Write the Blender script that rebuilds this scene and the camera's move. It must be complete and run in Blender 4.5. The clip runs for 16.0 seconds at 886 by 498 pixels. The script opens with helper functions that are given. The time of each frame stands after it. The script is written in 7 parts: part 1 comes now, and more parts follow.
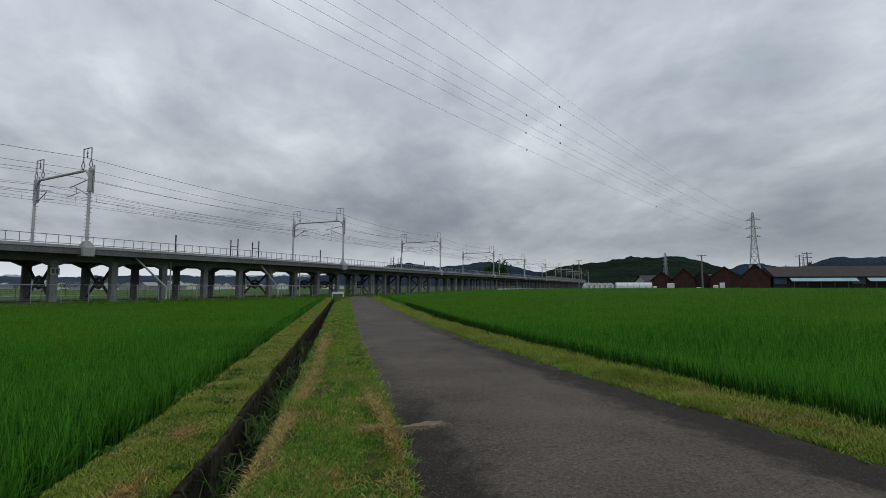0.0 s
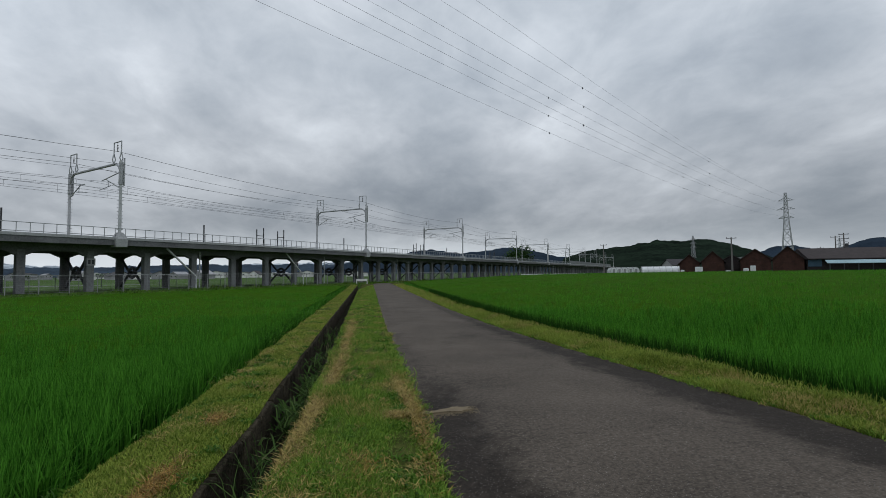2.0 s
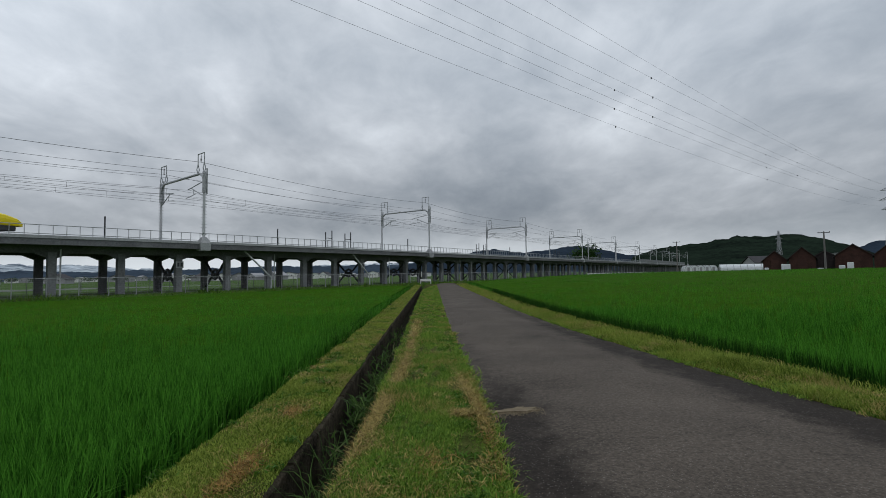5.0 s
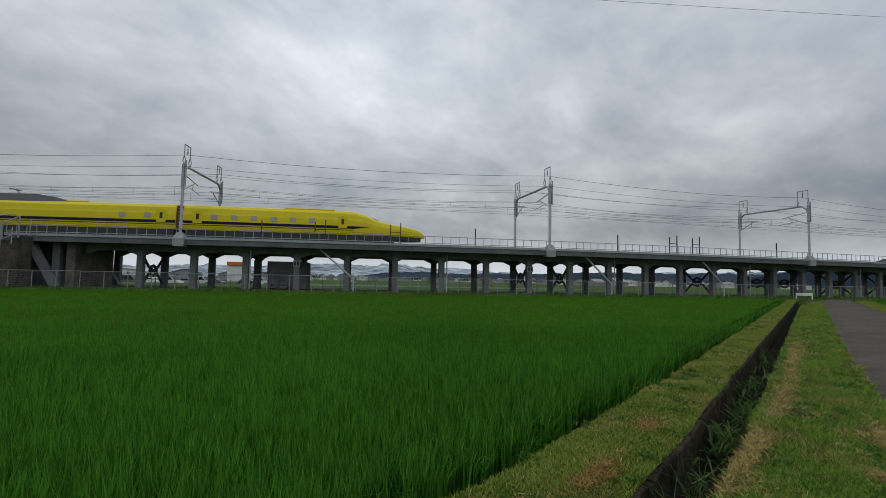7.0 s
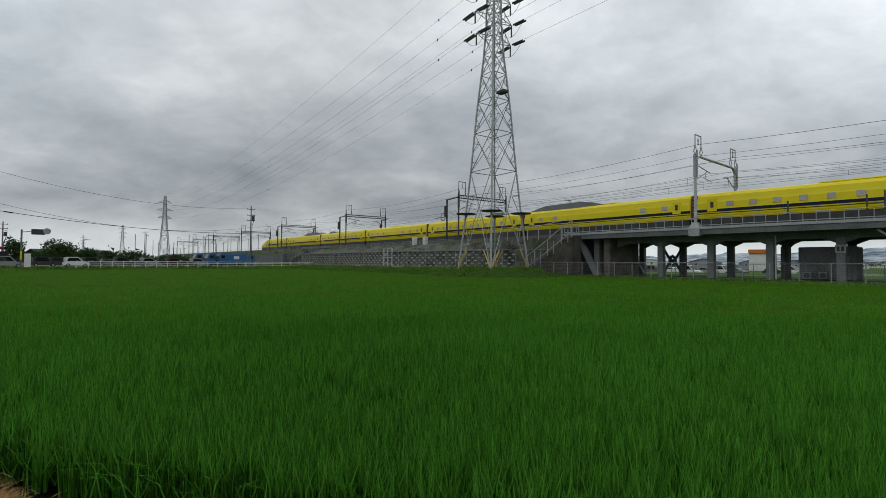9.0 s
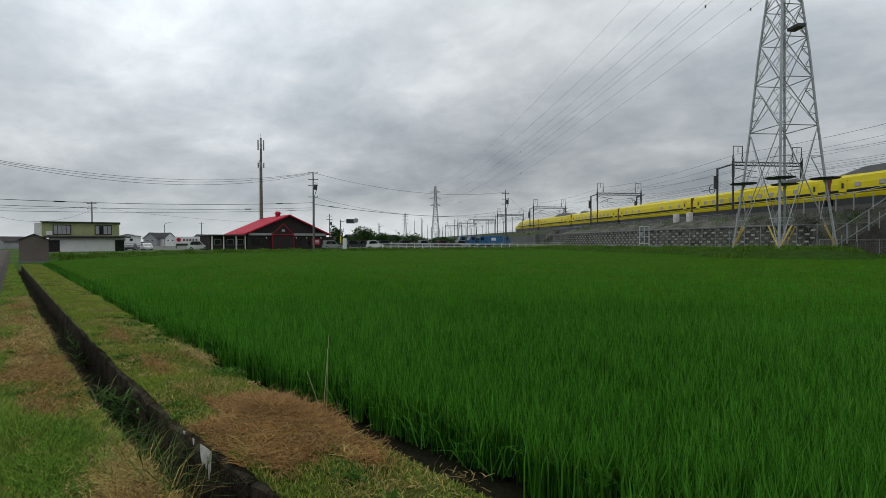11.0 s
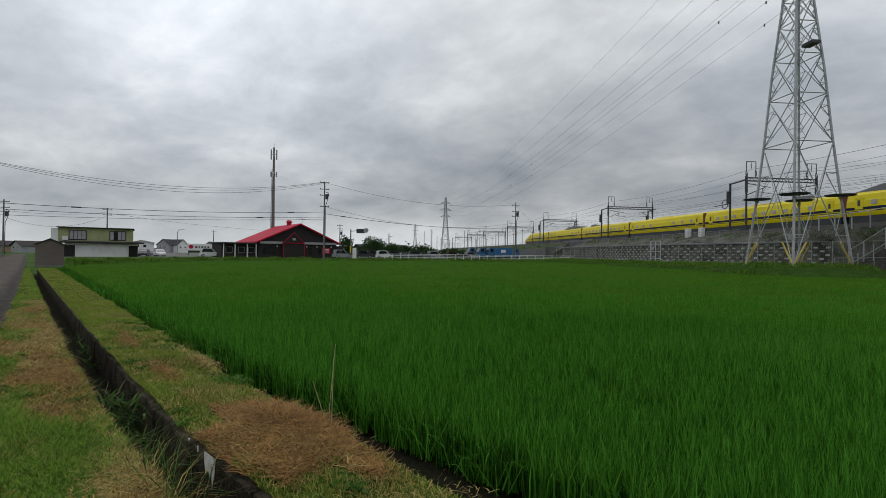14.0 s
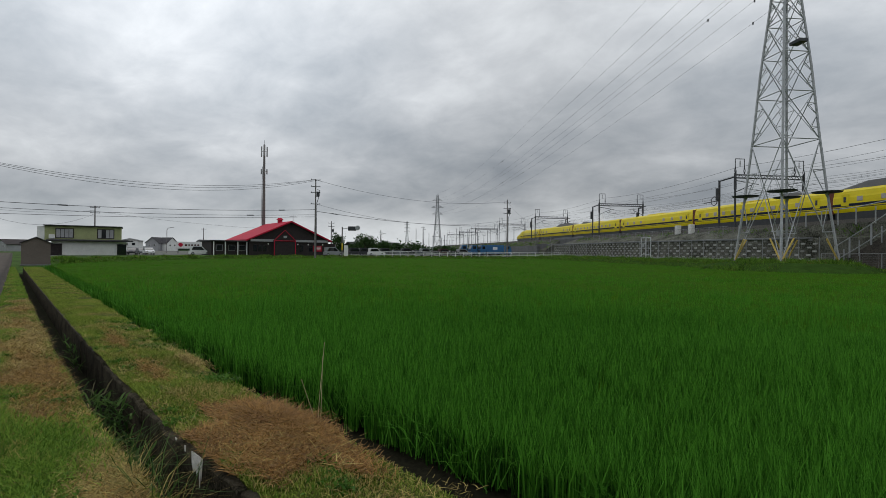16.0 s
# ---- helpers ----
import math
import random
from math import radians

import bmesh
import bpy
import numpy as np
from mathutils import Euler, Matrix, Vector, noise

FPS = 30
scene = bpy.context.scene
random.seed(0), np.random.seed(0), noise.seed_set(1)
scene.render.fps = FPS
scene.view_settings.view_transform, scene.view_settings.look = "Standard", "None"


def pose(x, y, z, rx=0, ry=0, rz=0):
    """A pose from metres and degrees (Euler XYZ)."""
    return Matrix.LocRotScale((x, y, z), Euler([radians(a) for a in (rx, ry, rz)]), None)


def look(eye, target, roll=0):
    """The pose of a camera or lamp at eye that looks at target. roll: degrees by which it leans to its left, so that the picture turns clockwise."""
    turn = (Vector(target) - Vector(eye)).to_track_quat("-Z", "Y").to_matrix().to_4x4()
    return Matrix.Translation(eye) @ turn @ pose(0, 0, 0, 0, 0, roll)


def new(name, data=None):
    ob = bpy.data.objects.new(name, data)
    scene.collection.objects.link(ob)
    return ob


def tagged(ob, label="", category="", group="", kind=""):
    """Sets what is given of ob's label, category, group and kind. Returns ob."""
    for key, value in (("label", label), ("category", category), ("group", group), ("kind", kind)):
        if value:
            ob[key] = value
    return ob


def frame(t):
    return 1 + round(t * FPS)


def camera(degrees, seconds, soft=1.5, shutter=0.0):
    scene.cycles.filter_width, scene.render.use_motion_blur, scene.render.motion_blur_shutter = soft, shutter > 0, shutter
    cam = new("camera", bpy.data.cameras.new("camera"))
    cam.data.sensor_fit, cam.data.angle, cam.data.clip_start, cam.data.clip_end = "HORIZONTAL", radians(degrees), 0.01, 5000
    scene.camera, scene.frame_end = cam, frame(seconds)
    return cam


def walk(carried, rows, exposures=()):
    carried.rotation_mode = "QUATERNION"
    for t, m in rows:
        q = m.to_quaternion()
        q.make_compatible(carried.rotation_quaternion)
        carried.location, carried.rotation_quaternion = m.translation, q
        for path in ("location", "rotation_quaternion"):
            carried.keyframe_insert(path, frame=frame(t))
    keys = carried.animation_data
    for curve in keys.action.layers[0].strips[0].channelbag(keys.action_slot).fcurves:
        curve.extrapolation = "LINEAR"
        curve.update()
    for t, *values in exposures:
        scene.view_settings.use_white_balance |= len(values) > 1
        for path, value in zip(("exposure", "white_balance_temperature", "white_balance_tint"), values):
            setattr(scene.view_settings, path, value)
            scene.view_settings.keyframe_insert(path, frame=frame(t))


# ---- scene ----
# ---- camera ----
cam = camera(85.37, 16.0, soft=0.35)
walk(cam, [
    (0.0, pose(0.02, -0.01, 1.60, 94.50, -0.03, -11.08)),
    (0.5, pose(0.02, 0.02, 1.60, 93.54, 0.57, -10.98)),
    (1.0, pose(0.01, 0.03, 1.60, 92.76, 1.46, -9.76)),
    (1.5, pose(0.01, 0.03, 1.60, 92.69, 0.98, -8.78)),
    (2.0, pose(0.00, 0.03, 1.60, 92.88, 0.59, -8.38)),
    (2.5, pose(-0.01, 0.00, 1.60, 93.76, 1.01, -6.31)),
    (3.0, pose(-0.02, -0.03, 1.60, 94.06, 1.58, -4.29)),
    (3.5, pose(-0.03, -0.05, 1.60, 93.94, 1.27, -3.25)),
    (5.8, pose(0.00, 0.00, 1.60, 92.71, 0.75, 4.42)),
    (6.0, pose(-0.04, 0.00, 1.60, 92.83, 0.34, 7.15)),
    (6.5, pose(-0.10, 0.00, 1.60, 93.21, 0.20, 16.61)),
    (7.0, pose(-0.15, -0.03, 1.60, 93.67, -1.12, 37.93)),
    (7.5, pose(-0.10, -0.02, 1.60, 93.02, -0.99, 54.22)),
    (8.0, pose(-0.04, 0.00, 1.60, 92.51, -1.83, 70.98)),
    (8.5, pose(0.00, 0.00, 1.60, 92.07, -1.05, 84.54)),
    (9.0, pose(0.00, 0.00, 1.60, 91.62, -0.38, 94.64)),
    (9.5, pose(0.00, 0.00, 1.60, 91.51, 0.16, 101.67)),
    (10.0, pose(0.00, 0.00, 1.60, 90.90, -0.20, 111.05)),
    (10.2, pose(0.00, 0.00, 1.60, 90.20, -0.13, 114.70)),
    (12.3, pose(0.04, -0.02, 1.60, 89.57, -0.13, 127.59)),
    (12.5, pose(0.03, -0.02, 1.60, 89.82, -0.09, 126.98)),
    (13.0, pose(0.01, -0.01, 1.60, 90.30, -0.48, 126.37)),
    (13.5, pose(0.00, -0.00, 1.60, 90.61, -0.65, 125.35)),
    (14.0, pose(0.00, -0.00, 1.60, 90.57, -0.71, 125.05)),
    (14.5, pose(-0.01, 0.00, 1.60, 90.47, -0.82, 124.78)),
    (15.0, pose(-0.01, 0.01, 1.60, 90.57, -0.69, 124.45)),
    (15.5, pose(-0.01, 0.01, 1.60, 90.54, -0.56, 124.30)),
    (16.0, pose(-0.02, 0.02, 1.60, 90.26, -0.53, 124.10)),
], [(0.0, -0.07, 6330, 8.5), (1.7, -0.04, 6330, 8.5), (3.0, -0.05, 6330, 8.5), (5.8, -0.09, 6330, 8.5), (7.0, -0.15, 6410, 8.2), (7.8, -0.16, 6470, 7.6), (9.0, 0.04, 6580, 6.0), (10.1, 0.18, 6580, 5.8), (12.3, 0.06, 6580, 8.6), (16.0, 0.06, 6600, 8.6)])

# ---- sky and light ----
world = bpy.data.worlds.new("overcast_sky")
scene.world = world
world.use_nodes = True
SUN_EL, SUN_ROT = radians(58), radians(205)


def sky_nodes():
    nt = world.node_tree
    nt.nodes.clear()

    def node(kind, **kw):
        n = nt.nodes.new(kind)
        for k, v in kw.items():
            n.inputs[k].default_value = v
        return n

    def maths(op, a, b=None):
        n = nt.nodes.new("ShaderNodeMath")
        n.operation = op
        for i, v in enumerate((a, b)):
            if v is None:
                continue
            if isinstance(v, (int, float)):
                n.inputs[i].default_value = v
            else:
                nt.links.new(v, n.inputs[i])
        return n.outputs[0]

    out = node("ShaderNodeOutputWorld")
    sky = nt.nodes.new("ShaderNodeTexSky")
    sky.sky_type, sky.sun_disc = "NISHITA", False
    sky.sun_elevation, sky.sun_rotation = SUN_EL, SUN_ROT
    coord = nt.nodes.new("ShaderNodeTexCoord")
    sep = nt.nodes.new("ShaderNodeSeparateXYZ")
    nt.links.new(coord.outputs["Generated"], sep.inputs[0])
    up = maths("MAXIMUM", sep.outputs[2], 0.0)

    def deck_plane(depth):
        """The view direction laid on a flat cloud deck; a larger depth curves it down at the horizon."""
        flat = maths("ADD", up, depth)
        comb = nt.nodes.new("ShaderNodeCombineXYZ")
        nt.links.new(maths("DIVIDE", sep.outputs[0], flat), comb.inputs[0])
        nt.links.new(maths("DIVIDE", sep.outputs[1], flat), comb.inputs[1])
        return comb.outputs[0]

    wide_deck, lumpy_deck = deck_plane(0.17), deck_plane(0.34)

    def cloud(scale, detail, rough, dist, offset, squash=(1, 1, 1), turn=0.6, plane=lumpy_deck):
        mp = nt.nodes.new("ShaderNodeMapping")
        mp.inputs["Location"].default_value = offset
        mp.inputs["Scale"].default_value = squash
        mp.inputs["Rotation"].default_value = (0, 0, turn)
        nt.links.new(plane, mp.inputs[0])
        n = node("ShaderNodeTexNoise", Scale=scale, Detail=detail, Roughness=rough, Distortion=dist)
        nt.links.new(mp.outputs[0], n.inputs["Vector"])
        return n.outputs[0]

    big = cloud(0.42, 4, 0.50, 0.15, (1.82, 7.8, 0), (1, 0.8, 1), plane=wide_deck)
    mid = cloud(1.75, 6, 0.52, 0.35, (1.3, 2.2, 0), (1, 0.85, 1), 1.1)
    fine = cloud(5.6, 8, 0.60, 0.30, (8.3, 0.4, 0), (1, 0.8, 1), 0.2)
    mix = maths("ADD", maths("MULTIPLY", big, 0.40), maths("ADD", maths("MULTIPLY", mid, 0.43), maths("MULTIPLY", fine, 0.19)))
    ramp = nt.nodes.new("ShaderNodeValToRGB")
    nt.links.new(mix, ramp.inputs[0])
    r = ramp.color_ramp
    r.interpolation = "B_SPLINE"
    r.elements[0].position, r.elements[0].color = 0.34, (0.285, 0.318, 0.368, 1)
    r.elements[1].position, r.elements[1].color = 0.66, (0.86, 0.90, 0.95, 1)
    for pos, c in ((0.43, (0.378, 0.415, 0.463, 1)), (0.51, (0.52, 0.55, 0.595, 1)), (0.58, (0.66, 0.69, 0.735, 1))):
        e = r.elements.new(pos)
        e.color = c
    # paler strip of cloud low over the horizon
    low = maths("POWER", maths("SUBTRACT", 1.0, maths("MINIMUM", maths("MULTIPLY", up, 10.0), 1.0)), 1.3)
    pale = nt.nodes.new("ShaderNodeMix")
    pale.data_type = "RGBA"
    # it is brightest in the northwest
    side = nt.nodes.new("ShaderNodeVectorMath")
    side.operation = "DOT_PRODUCT"
    side.inputs[1].default_value = (math.sin(radians(-30)), math.cos(radians(-30)), 0.0)
    nt.links.new(coord.outputs["Generated"], side.inputs[0])
    share = maths("ADD", maths("MULTIPLY", maths("POWER", maths("MAXIMUM", side.outputs["Value"], 0.0), 1.5), 0.5), 0.42)
    nt.links.new(maths("MULTIPLY", low, share), pale.inputs["Factor"])
    # cloud seen flat on, overhead, lets more light through than cloud seen edge on
    gain = nt.nodes.new("ShaderNodeMapRange")
    gain.interpolation_type = "SMOOTHSTEP"
    nt.links.new(up, gain.inputs["Value"])
    gain.inputs["From Min"].default_value, gain.inputs["From Max"].default_value = 0.05, 0.45
    gain.inputs["To Min"].default_value, gain.inputs["To Max"].default_value = 0.68, 1.22
    deck = nt.nodes.new("ShaderNodeVectorMath")
    deck.operation = "SCALE"
    nt.links.new(ramp.outputs[0], deck.inputs[0])
    # an overcast sky is brightest overhead
    zen = nt.nodes.new("ShaderNodeMapRange")
    zen.interpolation_type = "SMOOTHSTEP"
    nt.links.new(up, zen.inputs["Value"])
    zen.inputs["From Min"].default_value, zen.inputs["From Max"].default_value = 0.45, 0.95
    zen.inputs["To Min"].default_value, zen.inputs["To Max"].default_value = 1.0, 1.42
    # thinner and thicker parts of the deck: bearing, elevation, tightness, stops
    stops = 0.0
    for bearing, elev, tight, amount in ((-48, 22, 22, 0.32), (-113, 24, 18, -0.42), (-152, 20, 10, 0.38), (30, 24, 8, 0.08)):
        b, e = radians(bearing), radians(elev)
        dot = nt.nodes.new("ShaderNodeVectorMath")
        dot.operation = "DOT_PRODUCT"
        dot.inputs[1].default_value = (math.sin(b) * math.cos(e), math.cos(b) * math.cos(e), math.sin(e))
        nt.links.new(coord.outputs["Generated"], dot.inputs[0])
        stops = maths("ADD", maths("MULTIPLY", maths("POWER", maths("MAXIMUM", dot.outputs["Value"], 0.0), tight), amount), stops)
    thin = maths("POWER", 2.0, stops)
    nt.links.new(maths("MULTIPLY", maths("MULTIPLY", gain.outputs[0], zen.outputs[0]), thin), deck.inputs["Scale"])
    nt.links.new(deck.outputs[0], pale.inputs[6])
    pale.inputs[7].default_value = (0.86, 0.905, 0.94, 1)
    both = nt.nodes.new("ShaderNodeMix")
    both.data_type = "RGBA"
    both.inputs["Factor"].default_value = 0.97
    dim = nt.nodes.new("ShaderNodeVectorMath")
    dim.operation = "SCALE"
    dim.inputs["Scale"].default_value = 0.08
    nt.links.new(sky.outputs[0], dim.inputs[0])
    nt.links.new(dim.outputs[0], both.inputs[6])
    nt.links.new(pale.outputs[2], both.inputs[7])
    bg = node("ShaderNodeBackground", Strength=1.0)
    nt.links.new(both.outputs[2], bg.inputs[0])
    nt.links.new(bg.outputs[0], out.inputs[0])


sky_nodes()
sun = new("sun", bpy.data.lights.new("sun", "SUN"))
sun.data.energy, sun.data.angle, sun.data.color = 0.25, radians(30), (1.0, 0.97, 0.92)
sun.matrix_world = look((0, 0, 50), (-math.sin(SUN_ROT) * 40, -math.cos(SUN_ROT) * 40, 50 - math.tan(SUN_EL) * 40))


# ---- materials ----
def mat(name, color, rough=0.8, metal=0.0, vary=0.25, scale=1.0, bump=0.0, fine=12.0, tint=None, spec=0.3, rand=0.0, trans=0.0):
    """A surface with stains (scale, in 1/m), grain (fine times that) and relief; rand: change from object to object."""
    m = bpy.data.materials.new(name)
    m.use_nodes = True
    nt = m.node_tree
    b = nt.nodes["Principled BSDF"]
    b.inputs["Roughness"].default_value, b.inputs["Metallic"].default_value = rough, metal
    b.inputs["Specular IOR Level"].default_value = spec
    if trans:
        b.inputs["Transmission Weight"].default_value = trans
    geo = nt.nodes.new("ShaderNodeNewGeometry")

    def noise_tex(s, d):
        n = nt.nodes.new("ShaderNodeTexNoise")
        n.inputs["Scale"].default_value, n.inputs["Detail"].default_value, n.inputs["Roughness"].default_value = s, d, 0.6
        nt.links.new(geo.outputs["Position"], n.inputs["Vector"])
        return n

    n1, n2 = noise_tex(scale, 4), noise_tex(scale * fine, 3)
    add = nt.nodes.new("ShaderNodeMath")
    add.operation = "ADD"
    nt.links.new(n1.outputs[0], add.inputs[0])
    nt.links.new(n2.outputs[0], add.inputs[1])
    half = nt.nodes.new("ShaderNodeMath")
    half.operation = "MULTIPLY"
    half.inputs[1].default_value = 0.5
    nt.links.new(add.outputs[0], half.inputs[0])
    ramp = nt.nodes.new("ShaderNodeValToRGB")
    tint = tint or color
    ramp.color_ramp.elements[0].position, ramp.color_ramp.elements[1].position = 0.36, 0.64
    ramp.color_ramp.elements[0].color = (*[c * (1 - vary) for c in tint], 1)
    ramp.color_ramp.elements[1].color = (*[min(1, c * (1 + vary)) for c in color], 1)
    nt.links.new(half.outputs[0], ramp.inputs[0])
    last = ramp.outputs[0]
    if rand:
        info = nt.nodes.new("ShaderNodeObjectInfo")
        hsv = nt.nodes.new("ShaderNodeHueSaturation")
        mr = nt.nodes.new("ShaderNodeMapRange")
        mr.inputs["To Min"].default_value, mr.inputs["To Max"].default_value = 1 - rand, 1 + rand
        nt.links.new(info.outputs["Random"], mr.inputs["Value"])
        nt.links.new(mr.outputs[0], hsv.inputs["Value"])
        nt.links.new(last, hsv.inputs["Color"])
        last = hsv.outputs[0]
    nt.links.new(last, b.inputs["Base Color"])
    if bump:
        bp = nt.nodes.new("ShaderNodeBump")
        bp.inputs["Strength"].default_value, bp.inputs["Distance"].default_value = min(1.0, bump * 10), bump
        nt.links.new(n2.outputs[0], bp.inputs["Height"])
        nt.links.new(bp.outputs[0], b.inputs["Normal"])
    return m


def blade_mat(name, base, tip, dry, dry_share, patch=0.35, thin=0.35, spec=0.15):
    """Grass blades: each blade has its own shade; patches of the field differ."""
    m = bpy.data.materials.new(name)
    m.use_nodes = True
    nt = m.node_tree
    b = nt.nodes["Principled BSDF"]
    b.inputs["Roughness"].default_value, b.inputs["Specular IOR Level"].default_value = 0.6, spec
    geo = nt.nodes.new("ShaderNodeNewGeometry")
    nz = nt.nodes.new("ShaderNodeTexNoise")
    nz.inputs["Scale"].default_value, nz.inputs["Detail"].default_value = patch, 3
    nt.links.new(geo.outputs["Position"], nz.inputs["Vector"])
    mixer = nt.nodes.new("ShaderNodeMix")
    mixer.data_type = "RGBA"
    add = nt.nodes.new("ShaderNodeMath")
    add.operation = "MULTIPLY_ADD"
    add.inputs[1].default_value, add.inputs[2].default_value = 0.95, -0.24
    nt.links.new(geo.outputs["Random Per Island"], add.inputs[0])
    add2 = nt.nodes.new("ShaderNodeMath")
    add2.operation = "MULTIPLY_ADD"
    add2.inputs[1].default_value = 0.55
    nt.links.new(nz.outputs[0], add2.inputs[0])
    nt.links.new(add.outputs[0], add2.inputs[2])
    nt.links.new(add2.outputs[0], mixer.inputs["Factor"])
    mixer.inputs[6].default_value, mixer.inputs[7].default_value = (*base, 1), (*tip, 1)
    # dry straw among the green
    gt = nt.nodes.new("ShaderNodeMapRange")
    nz2 = nt.nodes.new("ShaderNodeTexNoise")
    nz2.inputs["Scale"].default_value, nz2.inputs["Detail"].default_value = 1.1, 4
    nt.links.new(geo.outputs["Position"], nz2.inputs["Vector"])
    sm = nt.nodes.new("ShaderNodeMath")
    sm.operation = "MULTIPLY_ADD"
    sm.inputs[1].default_value = 0.35
    nt.links.new(geo.outputs["Random Per Island"], sm.inputs[0])
    nt.links.new(nz2.outputs[0], sm.inputs[2])
    nt.links.new(sm.outputs[0], gt.inputs["Value"])
    gt.inputs["From Min"].default_value, gt.inputs["From Max"].default_value = 0.93 - dry_share, 1.0 - dry_share
    m2 = nt.nodes.new("ShaderNodeMix")
    m2.data_type = "RGBA"
    nt.links.new(gt.outputs[0], m2.inputs["Factor"])
    nt.links.new(mixer.outputs[2], m2.inputs[6])
    m2.inputs[7].default_value = (*dry, 1)
    nt.links.new(m2.outputs[2], b.inputs["Base Color"])
    tr = nt.nodes.new("ShaderNodeBsdfTranslucent")
    nt.links.new(m2.outputs[2], tr.inputs[0])
    ms = nt.nodes.new("ShaderNodeMixShader")
    ms.inputs[0].default_value = thin
    nt.links.new(b.outputs[0], ms.inputs[1])
    nt.links.new(tr.outputs[0], ms.inputs[2])
    nt.links.new(ms.outputs[0], nt.nodes["Material Output"].inputs[0])
    return m


ASPHALT = mat("asphalt", (0.082, 0.068, 0.055), 0.92, vary=0.38, scale=0.55, bump=0.016, fine=80, spec=0.13)
ROAD_TAR = ASPHALT.copy()
ROAD_TAR.name = "road_asphalt"


def wear_into(m):
    """Darker, frayed tar where the mesh attribute wear says so; pale stones through the rest."""
    nt = m.node_tree
    b = nt.nodes["Principled BSDF"]
    src = b.inputs["Base Color"].links[0].from_socket
    at = nt.nodes.new("ShaderNodeAttribute")
    at.attribute_name = "wear"
    geo = nt.nodes.new("ShaderNodeNewGeometry")
    nz = nt.nodes.new("ShaderNodeTexNoise")
    nz.inputs["Scale"].default_value, nz.inputs["Detail"].default_value, nz.inputs["Roughness"].default_value = 2.2, 6, 0.7
    nt.links.new(geo.outputs["Position"], nz.inputs["Vector"])
    add = nt.nodes.new("ShaderNodeMath")
    add.operation = "ADD"
    nt.links.new(at.outputs["Fac"], add.inputs[0])
    nt.links.new(nz.outputs[0], add.inputs[1])
    mr = nt.nodes.new("ShaderNodeMapRange")
    nt.links.new(add.outputs[0], mr.inputs["Value"])
    mr.inputs["From Min"].default_value, mr.inputs["From Max"].default_value = 0.72, 0.99
    mix = nt.nodes.new("ShaderNodeMix")
    mix.data_type = "RGBA"
    nt.links.new(mr.outputs[0], mix.inputs["Factor"])
    nt.links.new(src, mix.inputs[6])
    mix.inputs[7].default_value = (0.026, 0.021, 0.017, 1)
    st = nt.nodes.new("ShaderNodeTexVoronoi")
    st.inputs["Scale"].default_value = 42
    nt.links.new(geo.outputs["Position"], st.inputs["Vector"])
    pick = nt.nodes.new("ShaderNodeMapRange")
    pick.inputs["From Min"].default_value, pick.inputs["From Max"].default_value = 0.22, 0.12
    nt.links.new(st.outputs["Distance"], pick.inputs["Value"])
    dim = nt.nodes.new("ShaderNodeMath")
    dim.operation = "MULTIPLY"
    dim.inputs[1].default_value = 0.70
    nt.links.new(pick.outputs[0], dim.inputs[0])
    m2 = nt.nodes.new("ShaderNodeMix")
    m2.data_type = "RGBA"
    nt.links.new(dim.outputs[0], m2.inputs["Factor"])
    nt.links.new(mix.outputs[2], m2.inputs[6])
    m2.inputs[7].default_value = (0.21, 0.195, 0.175, 1)
    # mottled patches a hand wide, and fine cracks
    mot = nt.nodes.new("ShaderNodeTexNoise")
    mot.inputs["Scale"].default_value, mot.inputs["Detail"].default_value, mot.inputs["Roughness"].default_value = 26.0, 4, 0.8
    nt.links.new(geo.outputs["Position"], mot.inputs["Vector"])
    mm = nt.nodes.new("ShaderNodeMapRange")
    mm.inputs["From Min"].default_value, mm.inputs["From Max"].default_value = 0.33, 0.67
    mm.inputs["To Min"].default_value, mm.inputs["To Max"].default_value = 0.62, 1.38
    nt.links.new(mot.outputs[0], mm.inputs["Value"])
    bend = nt.nodes.new("ShaderNodeVectorMath")
    bend.operation = "MULTIPLY_ADD"
    bend.inputs[1].default_value = (0.9, 0.9, 0.9)
    nt.links.new(nz.outputs["Color"], bend.inputs[0])
    nt.links.new(geo.outputs["Position"], bend.inputs[2])
    ck = nt.nodes.new("ShaderNodeTexVoronoi")
    ck.feature = "DISTANCE_TO_EDGE"
    ck.inputs["Scale"].default_value = 0.55
    nt.links.new(bend.outputs[0], ck.inputs["Vector"])
    line = nt.nodes.new("ShaderNodeMapRange")
    line.inputs["From Min"].default_value, line.inputs["From Max"].default_value = 0.002, 0.008
    line.inputs["To Min"].default_value, line.inputs["To Max"].default_value = 0.68, 1.0
    nt.links.new(ck.outputs["Distance"], line.inputs["Value"])
    mul = nt.nodes.new("ShaderNodeMath")
    mul.operation = "MULTIPLY"
    nt.links.new(mm.outputs[0], mul.inputs[0])
    nt.links.new(line.outputs[0], mul.inputs[1])
    sc = nt.nodes.new("ShaderNodeVectorMath")
    sc.operation = "SCALE"
    nt.links.new(m2.outputs[2], sc.inputs[0])
    nt.links.new(mul.outputs[0], sc.inputs["Scale"])
    nt.links.new(sc.outputs[0], b.inputs["Base Color"])


